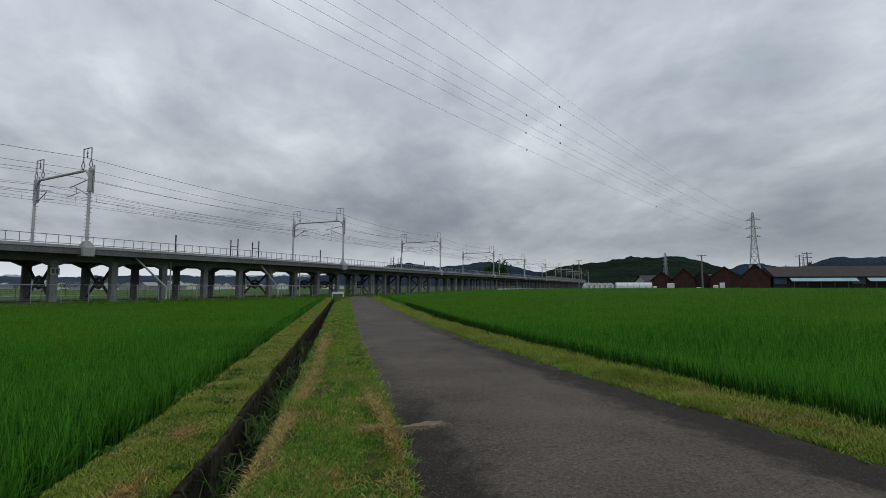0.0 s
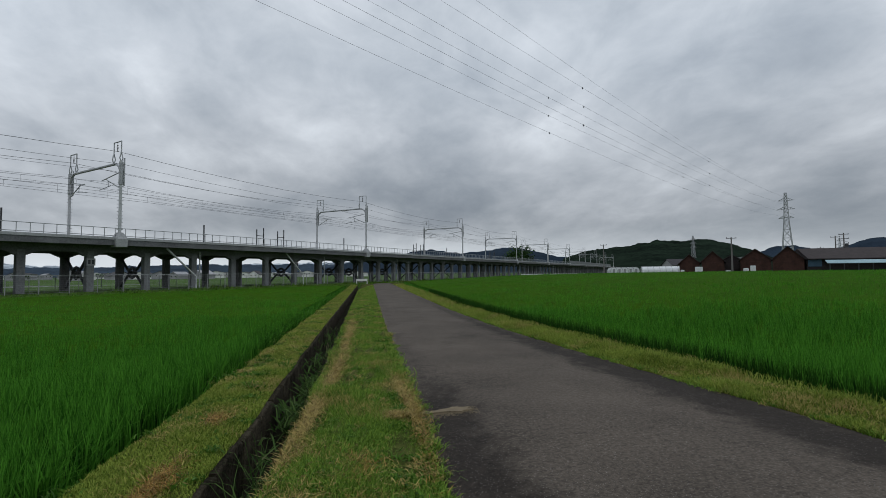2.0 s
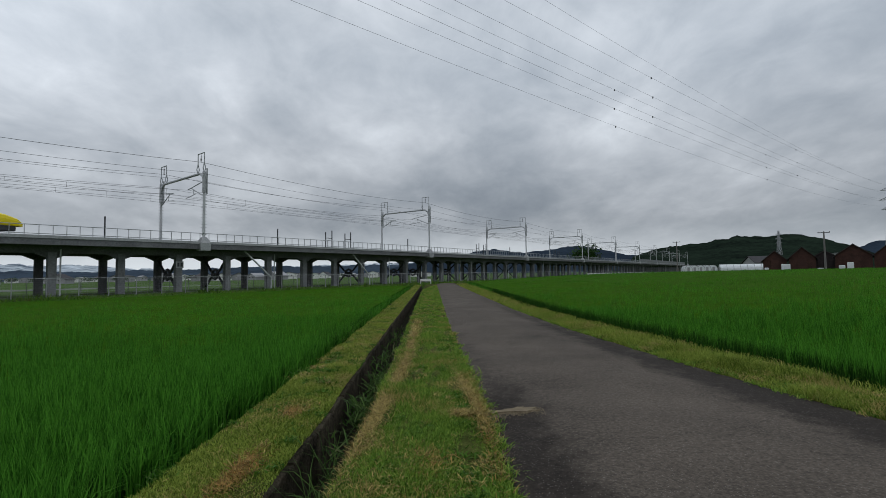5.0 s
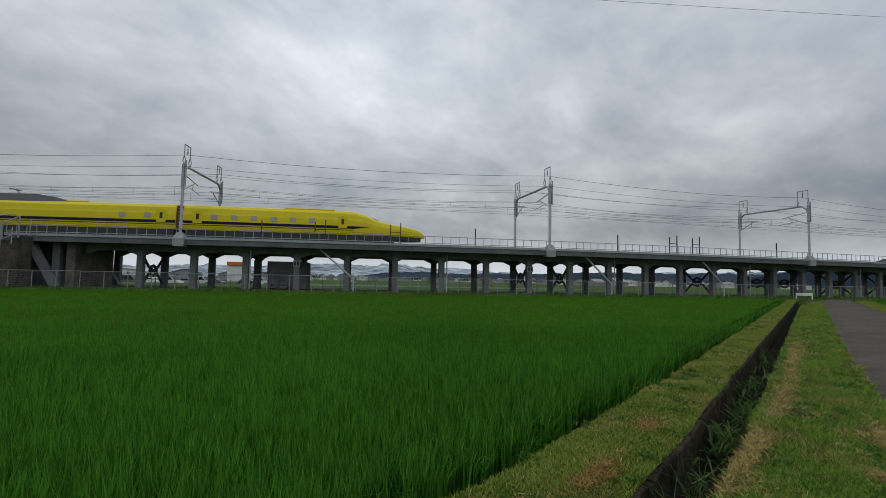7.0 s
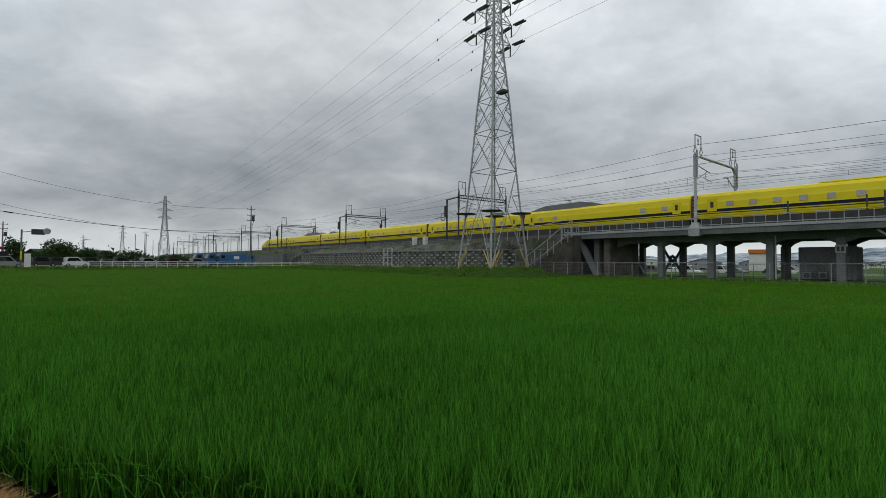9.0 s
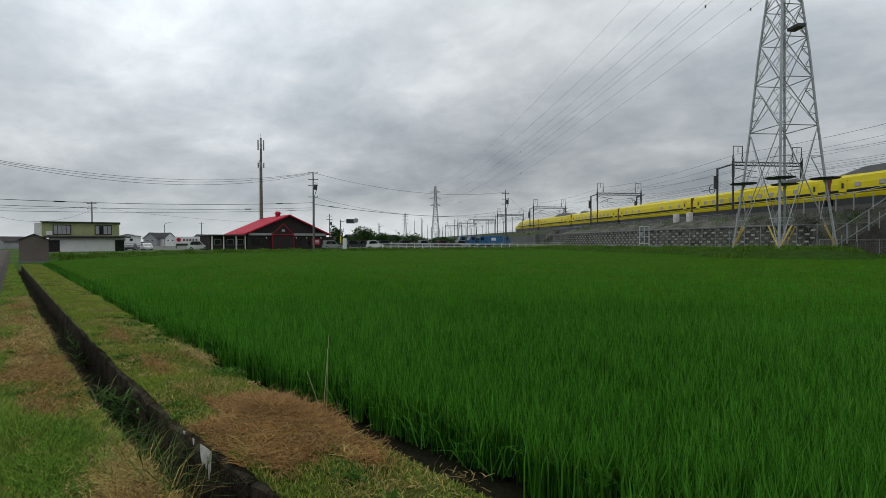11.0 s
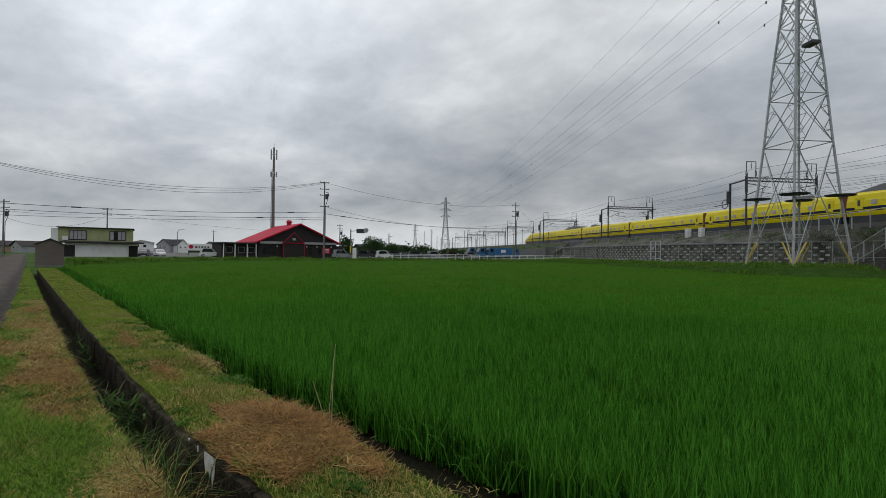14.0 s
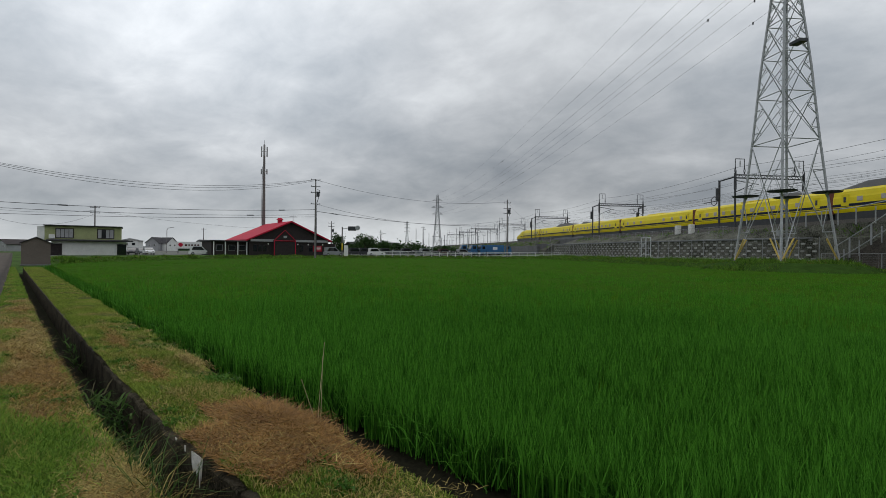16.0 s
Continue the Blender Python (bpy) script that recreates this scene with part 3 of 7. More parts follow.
        g.add(base + top, [(i, (i + 1) % m, m + (i + 1) % m, m + i) for i in range(m)] + [tuple(range(m, 2 * m))])
        setting(name, g, material, label, "road")

    blob("road_wash", [(0.50, 5.50), (0.74, 5.56), (0.92, 5.66), (1.10, 5.64), (1.13, 5.54), (1.00, 5.47), (0.76, 5.49), (0.56, 5.42)], 0.039, SAND, "pale sand washed onto the asphalt")


build_ground()


def build_grit():
    """Loose stones along the west edge of the road and on the wash."""
    k = 1500
    y = rng.uniform(1.5, 16, k)
    edge = np.interp(y, [2, 5, 8, 15], [0.5, 0.58, 0.5, 0.38])
    x = edge + np.abs(rng.normal(0, 0.07, k)) - 0.03
    w = 900
    wx = rng.uniform(0.5, 1.2, w)
    wy = 5.36 + 0.22 * (wx - 0.5) + rng.normal(0, 0.07, w)
    pos = np.stack([np.concatenate([x, wx]), np.concatenate([y, wy]), np.zeros(k + w)], 1)
    n = k + w
    pos[:, 2] = np.interp(pos[:, 0], [0.4, 0.6, 1.3], [0.004, 0.022, 0.042])
    s = rng.uniform(0.003, 0.0075, n)
    tet = np.array([(1, 0, -0.3), (-0.5, 0.87, -0.3), (-0.5, -0.87, -0.3), (0.1, 0.1, 0.7)])
    v = pos[:, None] + (tet[None] * rng.uniform(0.6, 1.3, (n, 4, 1))) * s[:, None, None]
    t = np.array([[0, 1, 3], [1, 2, 3], [2, 0, 3]])[None] + (np.arange(n) * 4)[:, None, None]
    tagged(new("road_grit", array_mesh("road_grit", v.reshape(-1, 3), t.reshape(-1, 3), SAND)), "loose sandy grit along the road edge", "grit", kind="stuff")


build_grit()


# ---- grass and rice ----
def between(a, b, step, lo=-1e9, hi=1e9, z0=0.0, z1=0.0):
    """Scattered places on the bank between two lines, with their height."""
    p, q = pair(a, b, 400)
    out = []
    for i in range(len(p) - 1):
        if not lo <= p[i][1] <= hi:
            continue
        (ax, ay), (bx, by) = p[i + 1] - p[i], q[i] - p[i]
        k = rng.poisson(abs(ax * by - ay * bx) / (step * step))
        u, v = rng.uniform(0, 1, k)[:, None], rng.uniform(0, 1, k)[:, None]
        xy = (p[i] * (1 - u) + p[i + 1] * u) * (1 - v) + (q[i] * (1 - u) + q[i + 1] * u) * v
        h = np.interp(v, [0, 0.5, 1], [z0, (z0 + z1) / 2 + 0.03, z1]) + 0.018 * np.sin(1.7 * xy[:, :1] + 2.3 * xy[:, 1:]) - 0.004
        out.append(np.concatenate([xy, h], 1))
    return np.concatenate(out) if out else np.zeros((0, 3))


def at_height(xy, z):
    return np.concatenate([xy, np.broadcast_to(np.asarray(z, float).reshape(-1, 1), (len(xy), 1))], 1)


def off_ditch_and_road(p):
    """Keeps the places that lie on the verges."""
    def at(line):
        q = resample(line, 0.25)
        return np.interp(p[:, 1], q[::-1, 1], q[::-1, 0])
    ditch = (p[:, 0] > at(DITCH_W) - 0.02) & (p[:, 0] < at(DITCH_E) + 0.02)
    road = (p[:, 0] > at(ROAD_W) + 0.04) & (p[:, 0] < at(ROAD_E) - 0.04)
    return p[~ditch & ~road]


def build_verges():
    d_e = [tuple(p) for p in shifted(DITCH_E, -0.03)]
    d_w = [tuple(p) for p in shifted(DITCH_W, 0.035)]
    strips = (("verge_grass_ditch", d_w, FIELD_EDGE, GRASS, 0.040, 0.0, -0.02), ("verge_grass_road", ROAD_W[:11], d_e, GRASS_FRESH, 0.048, -0.012, 0.0), ("verge_grass_east", ROAD_E[:12], FIELD_E, GRASS, 0.080, -0.012, 0.06))
    for name, a, b, material, h, z0, z1 in strips:
        parts = []
        for lo, hi, step, hh, w, short in ((-7.5, 9.0, 0.0122, h, 0.0078, False), (9.0, 20, 0.018, h * 1.1, 0.012, True), (-18, -7.5, 0.018, h * 1.1, 0.012, True), (20, 45, 0.04, h * 1.2, 0.022, True), (-50, -18, 0.04, h * 1.2, 0.022, True), (45, 72, 0.08, h * 1.3, 0.04, True)):
            if name == "verge_grass_east" and lo < 0:
                if lo < -10:
                    continue
                lo, step = 3.0, 0.014
            xy = between(a, b, step, lo, hi, z0, z1)
            if not len(xy):
                continue
            lumps = 0.55 + 0.9 * np.sin(xy[:, 0] * 2.1 + 1.3 * np.sin(xy[:, 1] * 0.9)) ** 2 + 0.8 * np.clip(np.sin(xy[:, 0] * 5.3 + 1.7) * np.sin(xy[:, 1] * 3.7 + xy[:, 0]), 0, 1)
            parts.append(blades(xy, hh * lumps, w, 0.35, 0.5, short))
        v, t = join_arrays(parts)
        tagged(new(name, array_mesh(name, v, t, material)), "short mown grass with yellowed dry patches on the verge", "grass", kind="stuff")
    # taller fringe beside the east field and dry cuttings near the ditch
    parts = []
    fr = [tuple(p) for p in shifted(FIELD_E, -0.25)]
    for lo, hi, step in ((3, 20, 0.04), (20, 60, 0.1)):
        xy = between(fr, FIELD_E, step, lo, hi, 0.05, 0.05)
        parts.append(blades(xy, 0.11, 0.008, 0.3, 0.6, False))
    v, t = join_arrays(parts)
    tagged(new("fringe_grass", array_mesh("fringe_grass", v, t, GRASS)), "taller seeding grass along the field edge", "grass", kind="stuff")

    edge_line = resample(FIELD_EDGE, 0.25)

    def litter(name, centre, size, count, label, length=0.16, turn=0.0, material=STRAW, wide=0.0055, thin=True, verge_in=0.0):
        a = rng.uniform(0, 2 * np.pi, count)
        r = np.sqrt(rng.uniform(0, 1, count)) * (0.9 + 0.22 * np.sin(3 * a + 1) + 0.16 * np.sin(7 * a) + 0.10 * np.sin(13 * a + 2)) * np.exp((0.45 if thin else 0.12) * rng.normal(size=count))
        x, y = r * np.cos(a) * size[0], r * np.sin(a) * size[1]
        c, s = math.cos(radians(turn)), math.sin(radians(turn))
        xy = np.stack([centre[0] + c * x - s * y, centre[1] + s * x + c * y], 1)
        xy = xy[xy[:, 0] > np.interp(xy[:, 1], edge_line[::-1, 1], edge_line[::-1, 0]) + verge_in]
        count, r = len(xy), np.hypot((xy[:, 0] - centre[0]) / size[0], (xy[:, 1] - centre[1]) / size[1])
        z = rng.uniform(0.016, 0.058, count) if thin else 0.03 + 0.045 * rng.uniform(0, 1, count) * np.clip(1.1 - r, 0.1, 1)
        v, t = blades(off_ditch_and_road(at_height(xy, z)), length * 0.35, wide, 1.6, 1.0)
        tagged(new(name, array_mesh(name, v, t, material)), label, "straw", kind="stuff")

    litter("dry_cuttings", (-2.50, -3.44), (0.52, 0.94), 46000, "heap of brown dried grass cuttings beside the ditch", 0.13, wide=0.0065, turn=-10, material=STRAW_BROWN, thin=False)
    litter("dry_cuttings", (-2.78, -3.70), (0.22, 0.6), 5600, "tangle of brown dried grass at the field edge", 0.30, turn=-10, material=STRAW_BROWN, thin=False, verge_in=-0.18)
    litter("dry_cuttings", (-2.52, -3.46), (0.48, 0.85), 1500, "long pale straws on the brown heap", 0.24, turn=-10, material=STRAW_PALE, wide=0.0045)
    litter("dry_cuttings", (-1.28, -3.1), (0.20, 0.65), 6500, "thin dry cuttings on the verge", 0.11, turn=-14)
    litter("dry_cuttings", (-0.75, -3.7), (0.22, 0.35), 2200, "thin dry cuttings on the verge", 0.11, turn=-14)
    litter("dry_cuttings", (-1.45, -5.4), (0.34, 0.9), 9500, "thin dry cuttings on the verge", 0.11, turn=-14)
    litter("dry_cuttings", (-2.15, -8.0), (0.26, 1.6), 7000, "thin dry cuttings on the verge", 0.11, turn=-14)
    litter("dry_cuttings", (-3.25, -12.5), (0.26, 2.6), 5000, "thin dry cuttings on the verge", 0.12, turn=-14)
    litter("dry_cuttings", (-3.02, -6.4), (0.14, 0.9), 1800, "thin dry cuttings on the verge", 0.11, turn=-14)
    litter("dry_cuttings", (-3.75, -9.4), (0.14, 1.6), 2200, "thin dry cuttings on the verge", 0.11, turn=-14)
    litter("dry_cuttings", (-0.66, 6.2), (0.11, 3.4), 8000, "bleached dry cuttings along the ditch", 0.11, turn=-2.6, material=STRAW_PALE)
    litter("dry_cuttings", (-0.60, 12.5), (0.13, 5.0), 4000, "bleached dry cuttings along the ditch", 0.14, turn=0.5, material=STRAW_PALE, wide=0.009)
    litter("dry_cuttings", (0.42, 6.2), (0.10, 1.6), 2600, "bleached dry cuttings at the road edge", 0.11, turn=4, material=STRAW_PALE)
    litter("dry_cuttings", (0.24, 5.45), (0.26, 0.13), 1300, "bleached dry cuttings at the road edge", 0.11, turn=0, material=STRAW_PALE)
    litter("dry_cuttings", (-2.10, -7.3), (0.30, 1.15), 14000, "brown dry cuttings on the verge", 0.11, turn=-14)
    litter("dry_cuttings", (-1.45, -3.70), (0.20, 0.75), 10000, "bleached dry cuttings on the verge", 0.11, turn=-12, material=STRAW_PALE)
    litter("dry_cuttings", (-2.95, -10.8), (0.30, 2.4), 9000, "bleached dry cuttings on the verge", 0.13, turn=-14, material=STRAW_PALE, wide=0.008)
    litter("dry_cuttings", (-3.66, -6.8), (0.10, 0.6), 1800, "bleached dry cuttings on the verge", 0.11, turn=-12, material=STRAW_PALE)
    litter("dry_cuttings", (0.47, 5.2), (0.09, 2.4), 800, "dry cuttings at the road edge", 0.11, turn=0)
    litter("dry_cuttings", (-0.12, 4.0), (0.16, 0.35), 900, "thin dry cuttings on the verge", 0.11, turn=0)
    litter("dry_cuttings", (-1.62, 4.0), (0.12, 0.5), 1300, "thin dry cuttings on the verge", 0.11, turn=0)
    litter("dry_cuttings", (-1.70, 5.6), (0.10, 0.3), 600, "thin dry cuttings on the verge", 0.11, turn=0)

    # ragged patches of cuttings left by the mower along the south verges
    swaths = {STRAW: [], STRAW_PALE: []}
    for a, b, step in ((ROAD_W[:11], d_e, 0.78),):
        for c in between(a, b, step, -16, -2.4, 0.0, 0.0):
            # the lush patch has none
            if -5.9 < c[1] < -4.3:
                continue
            k, ln, wd = int(rng.integers(500, 1500)), rng.uniform(0.15, 0.5), rng.uniform(0.06, 0.16)
            u, w = rng.normal(0, ln, k), rng.normal(0, wd, k)
            p = c + np.stack([0.24 * u + w, 0.97 * u - 0.24 * w, rng.uniform(0.012, 0.05, k)], 1)
            swaths[STRAW if rng.uniform() < 0.3 else STRAW_PALE].append(p)
    for material, heaps in swaths.items():
        v, t = blades(off_ditch_and_road(np.concatenate(heaps)), 0.036, 0.006, 1.7, 1.0)
        tagged(new("mown_swaths", array_mesh("mown_swaths", v, t, material)), "ragged swaths of dry mown grass on the verges", "straw", kind="stuff")

    # cuttings strewn in small clumps, and low clover patches
    spots, clover = [], []
    for a, b, z0, z1 in ((d_w, FIELD_EDGE, 0.0, -0.02), (ROAD_W[:11], d_e, -0.012, 0.0), (ROAD_E[:12], FIELD_E, -0.012, 0.06)):
        for lo, hi, step in ((-12, -1.5, 0.36), (-1.5, 14, 0.40), (14, 34, 0.8)):
            if a[0] == ROAD_E[0] and hi < 0:
                continue
            if a[0] == ROAD_E[0]:
                lo = max(lo, 3.0)
            for c in between(a, b, step, lo, hi, z0, z1):
                k, sp = int(rng.integers(10, 80)), rng.uniform(0.02, 0.11)
                spots.append(c + np.concatenate([rng.normal(0, sp, (k, 2)) * np.array([1, 1.6]), rng.uniform(0.01, 0.05, (k, 1))], 1))
            for c in between(a, b, step * (2.2 if a[0] == ROAD_E[0] else 0.9), lo, hi, z0, z1):
                k, sp = int(rng.integers(14, 60)), rng.uniform(0.03, 0.11)
                clover.append(c + np.concatenate([rng.normal(0, sp, (k, 2)), rng.uniform(0.0, 0.01, (k, 1))], 1))
    v, t = blades(off_ditch_and_road(np.concatenate(spots)), 0.032, 0.006, 1.8, 1.0)
    tagged(new("strewn_cuttings", array_mesh("strewn_cuttings", v, t, STRAW_PALE)), "dry grass cuttings strewn over the verges", "straw", kind="stuff")
    v, t = blades(off_ditch_and_road(np.concatenate(clover)), 0.06, 0.020, 0.6, 0.9)
    tagged(new("verge_clover", array_mesh("verge_clover", v, t, CLOVER)), "low broad-leaved weeds among the verge grass", "weeds", kind="stuff")

    # lush patch of taller grass on the south verge
    k = 12000
    a, r = rng.uniform(0, 2 * np.pi, k), np.sqrt(rng.uniform(0, 1, k)) * np.exp(0.2 * rng.normal(size=k))
    xy = np.stack([-1.16 + 0.42 * r * np.cos(a) - 0.2 * r * np.sin(a), -5.05 + 1.05 * r * np.sin(a)], 1)
    v, t = blades(off_ditch_and_road(at_height(xy, 0.0)), 0.13, 0.0085, 0.3, 0.5)
    tagged(new("lush_grass", array_mesh("lush_grass", v, t, GRASS_FRESH)), "lush green patch of taller grass on the verge", "grass", kind="stuff")
    # three tall dry stalks at the edge of the rice
    for x, y, dx, h in ((-3.22, -3.62, -0.05, 1.05), (-3.16, -3.50, 0.02, 0.95), (-3.12, -3.46, 0.26, 0.80)):
        stalk = thing("dry_stalk", "tall thin bleached grass stalk at the edge of the rice", "grass", group="dry stalks")
        part("stem", Geo().path([(x, y, -0.4), (x + dx * 0.3, y + 0.02, h * 0.3 - 0.2), (x + dx, y + 0.05, h - 0.35)], 0.003, 5), DRY_STEM, stalk)
    # pale grass arching over the ditch
    parts = []
    for x, y, k in ((-1.42, -3.15, 40), (-1.55, -3.55, 60), (-1.66, -4.0, 40)):
        p = np.stack([x + rng.normal(0, 0.04, k), y + rng.normal(0, 0.14, k), rng.uniform(-0.22, -0.05, k)], 1)
        parts.append(blades(p, 0.34, 0.0045, 0.7, 1.0))
    v, t = join_arrays(parts)
    tagged(new("arching_grass", array_mesh("arching_grass", v, t, STRAW_PALE)), "long pale grass arching over the ditch", "grass", kind="stuff")

    # leafy tufts that hang over the road's edges
    parts = []
    for line, y0, y1, step, side in ((ROAD_W, 1.6, 13, 0.16, 1), (ROAD_W, -11, -1.5, 0.22, 1), (ROAD_E, 3.5, 24, 0.22, -1)):
        q = resample(line, 0.25)
        for y in np.arange(y0, y1, step):
            y = y + rng.uniform(-0.1, 0.1)
            k, sp = int(rng.integers(12, 60)), rng.uniform(0.02, 0.06)
            x = np.interp(y, q[::-1, 1], q[::-1, 0]) + side * rng.normal(-0.01, 0.035)
            c = np.stack([x + rng.normal(0, sp, k), y + rng.normal(0, sp * 1.5, k), rng.uniform(-0.005, 0.015, k)], 1)
            parts.append(blades(c, rng.uniform(0.04, 0.10), 0.010, 0.7, 0.9))
    v, t = join_arrays(parts)
    tagged(new("edge_tufts", array_mesh("edge_tufts", v, t, GRASS_FRESH)), "leafy grass tufts hanging over the asphalt edges", "grass", kind="stuff")

    # weeds growing from the ditch walls
    parts = []
    for x, y, k, spread in ((-1.02, 6.7, 220, 0.35), (-0.93, 5.1, 60, 0.2), (-0.93, 4.0, 40, 0.3), (-1.05, 8.2, 120, 0.5), (-1.1, 10.5, 110, 0.7), (-1.2, 14, 100, 1.2), (-2.35, -6.2, 260, 0.5), (-1.85, -4.5, 40, 0.3), (-3.4, -9.8, 90, 1.0)):
        p = np.stack([x + rng.normal(0, 0.10, k), y + rng.normal(0, spread, k), rng.uniform(-0.55, -0.12, k)], 1)
        parts.append(blades(p, 0.17, 0.022, 0.9, 0.9))
    for x, y, k in ((-1.72, -3.9, 70), (-1.62, -3.3, 60), (-0.95, 4.3, 25), (-0.9, 3.6, 25)):
        p = np.stack([x + rng.normal(0, 0.05, k), y + rng.normal(0, 0.15, k), rng.uniform(-0.3, -0.05, k)], 1)
        parts.append(blades(p, 0.45, 0.006, 0.5, 0.9))
    v, t = join_arrays(parts)
    tagged(new("ditch_weeds", array_mesh("ditch_weeds", v, t, WEED)), "ferns and weeds growing from the ditch walls", "weeds", kind="stuff")


build_verges()


# front edge of the railway, from south to north, past each pair of masts
LINE = [(-363.7, -268.3), (-144.4, -61.6), (-113.0, -32.0), (-81.1, -3.7), (-51.3, 22.2), (-24.4, 51.8), (-1.3, 83.9), (22.1, 118.0), (46.7, 152.8), (71.0, 188.0), (298, 517)]
RAIL = resample(LINE, 1.0)


def before_railway(xy):
    """How far places lie before the railway's front edge, and whether beside the viaduct."""
    line = RAIL[::3]
    d = np.gradient(line, axis=0)
    d /= np.hypot(d[:, 0], d[:, 1])[:, None]
    off, north = np.empty(len(xy)), np.empty(len(xy), bool)
    for k in range(0, len(xy), 20000):
        p = xy[k:k + 20000]
        i = np.argmin((p[:, :1] - line[:, 0]) ** 2 + (p[:, 1:] - line[:, 1]) ** 2, axis=1)
        w = p - line[i]
        off[k:k + 20000] = w[:, 0] * d[i, 1] - w[:, 1] * d[i, 0]
        north[k:k + 20000] = line[i, 1] > 8
    return off, north


def build_rice():
    fe = resample(FIELD_EDGE, 0.25)

    def in_west(xy):
        ex = np.interp(xy[:, 1], fe[::-1, 1], fe[::-1, 0])
        edge = xy[:, 0] < ex - np.interp(xy[:, 1], [-9, -5, -3.8, -1, 3], [0.52, 0.68, 0.94, 0.88, 0.55])
        # far sides: the fence before the viaduct, and the lots in the south
        off, north = before_railway(xy)
        r = np.hypot(xy[:, 0], xy[:, 1])
        az = np.degrees(np.arctan2(xy[:, 0], xy[:, 1]))
        south = r < np.interp(az, [-180, -163.8, -163, -150, -137, -120, -108, -100, -90], [44, 55, 60, 84, 96, 103, 106, 108, 108])
        return edge & (off > np.where(north, 4.2, 11.0)) & south & (xy[:, 1] < 68)

    def in_east(xy, gap=0.50):
        fx = resample(FIELD_E, 0.25)
        ex = np.interp(xy[:, 1], fx[::-1, 1], fx[::-1, 0])
        r = np.hypot(xy[:, 0], xy[:, 1])
        off, north = before_railway(xy)
        az = np.degrees(np.arctan2(xy[:, 0], xy[:, 1]))
        return (xy[:, 0] > ex + gap) & (r < np.interp(az, [0, 10, 20, 30, 60, 90], [80, 88, 104, 110, 112, 112])) & (off > 4) & (xy[:, 1] > -4)

    def hills(r0, r1, a0, a1, step):
        n = int(math.pi * (r1 * r1 - r0 * r0) * (a1 - a0) / 360 / (step * step))
        r = np.sqrt(rng.uniform(r0 * r0, r1 * r1, n))
        a = np.radians(rng.uniform(a0, a1, n))
        return np.stack([r * np.sin(a), r * np.cos(a)], 1)

    def field(name, inside, a0, a1, rings, ground_z, label, height=0.60):
        parts = []
        for r0, r1, step, k, w, short in rings:
            # ragged seams between the nearer, finer planting and the farther
            xy = hills(r0 * 0.8, r1 * 1.25, a0, a1, step)
            rr = np.hypot(xy[:, 0], xy[:, 1]) * np.exp(np.clip(rng.normal(0, 0.09, len(xy)), -0.2, 0.2))
            xy = xy[(rr >= r0) & (rr < r1)]
            if step < 0.3:
                # planted in rows
                xy = np.round(xy / np.array([0.19, 0.17])) * np.array([0.19, 0.17])
                xy = np.unique(xy, axis=0) + rng.normal(0, 0.02, (len(np.unique(xy, axis=0)), 2))
            xy = xy[inside(xy)]
            z = ground_z(xy)
            wave = 1 + 0.10 * np.sin(xy[:, 0] * 0.8 + 0.5 * np.sin(xy[:, 1] * 0.6)) * np.sin(xy[:, 1] * 0.55 + xy[:, 0] * 0.2) + rng.normal(0, 0.05, len(xy))
            pos = np.repeat(at_height(xy, z), k, 0)
            pos[:, :2] += rng.normal(0, 0.045 if step < 0.3 else step * 0.3, (len(pos), 2))
            parts.append(blades(pos, height * np.repeat(wave, k), w, 0.05, 0.14, short, (0.80, 1.07)))
        v, t = join_arrays(parts)
        tagged(new(name, array_mesh(name, v, t, RICE)), label, "rice", kind="stuff")

    west = lambda xy: np.full(len(xy), -0.46)
    east = lambda xy: -0.36 + east_rise(xy[:, 0])
    field("rice_field", in_west, -180, 0, ((0, 6, 0.12, 46, 0.0145, False), (6, 12, 0.14, 32, 0.0155, False), (12, 20, 0.18, 22, 0.017, True), (20, 36, 0.26, 16, 0.020, True), (36, 62, 0.45, 14, 0.034, True), (62, 112, 0.8, 14, 0.070, True)), west, "dense bright green young rice standing in a paddy")
    field("rice_field", in_east, 0, 62, ((3, 10, 0.13, 28, 0.010, False), (10, 18, 0.17, 18, 0.013, False), (18, 28, 0.25, 14, 0.016, True), (28, 55, 0.45, 14, 0.032, True), (55, 115, 0.8, 14, 0.075, True)), east, "dense bright green young rice standing in a paddy", 0.66)

    # leaves of the outer row that droop over the gap beside the verge
    parts = []
    for y0, y1, gap in ((-12, 22, 0.14), (22, 60, 0.3), (-46, -12, 0.3)):
        gx, gy = np.meshgrid(np.arange(-15, -2, gap), np.arange(y0, y1, gap))
        q = np.stack([gx.ravel(), gy.ravel()], 1) + rng.normal(0, 0.04, (gx.size, 2))
        q = q[in_west(q) & ~in_west(q + np.array([0.28, 0.0]))]
        q = np.repeat(q, 13, 0) + rng.normal(0, 0.06, (13 * len(q), 2))
        parts.append(blades(at_height(q, -0.40), 0.48, 0.011 * gap / 0.14, 0.38, 0.60, False, (0.6, 1.05)))
    v, t = join_arrays(parts)
    tagged(new("rice_fringe", array_mesh("rice_fringe", v, t, RICE)), "green rice leaves drooping at the field edge", "rice", kind="stuff")

    # thick stems in the outer rows, coloured dark for the shade low in the rice
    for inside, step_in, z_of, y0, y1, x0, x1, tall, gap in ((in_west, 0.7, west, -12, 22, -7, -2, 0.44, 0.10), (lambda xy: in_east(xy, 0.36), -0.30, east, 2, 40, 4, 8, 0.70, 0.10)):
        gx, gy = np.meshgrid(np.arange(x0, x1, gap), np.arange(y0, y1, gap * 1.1))
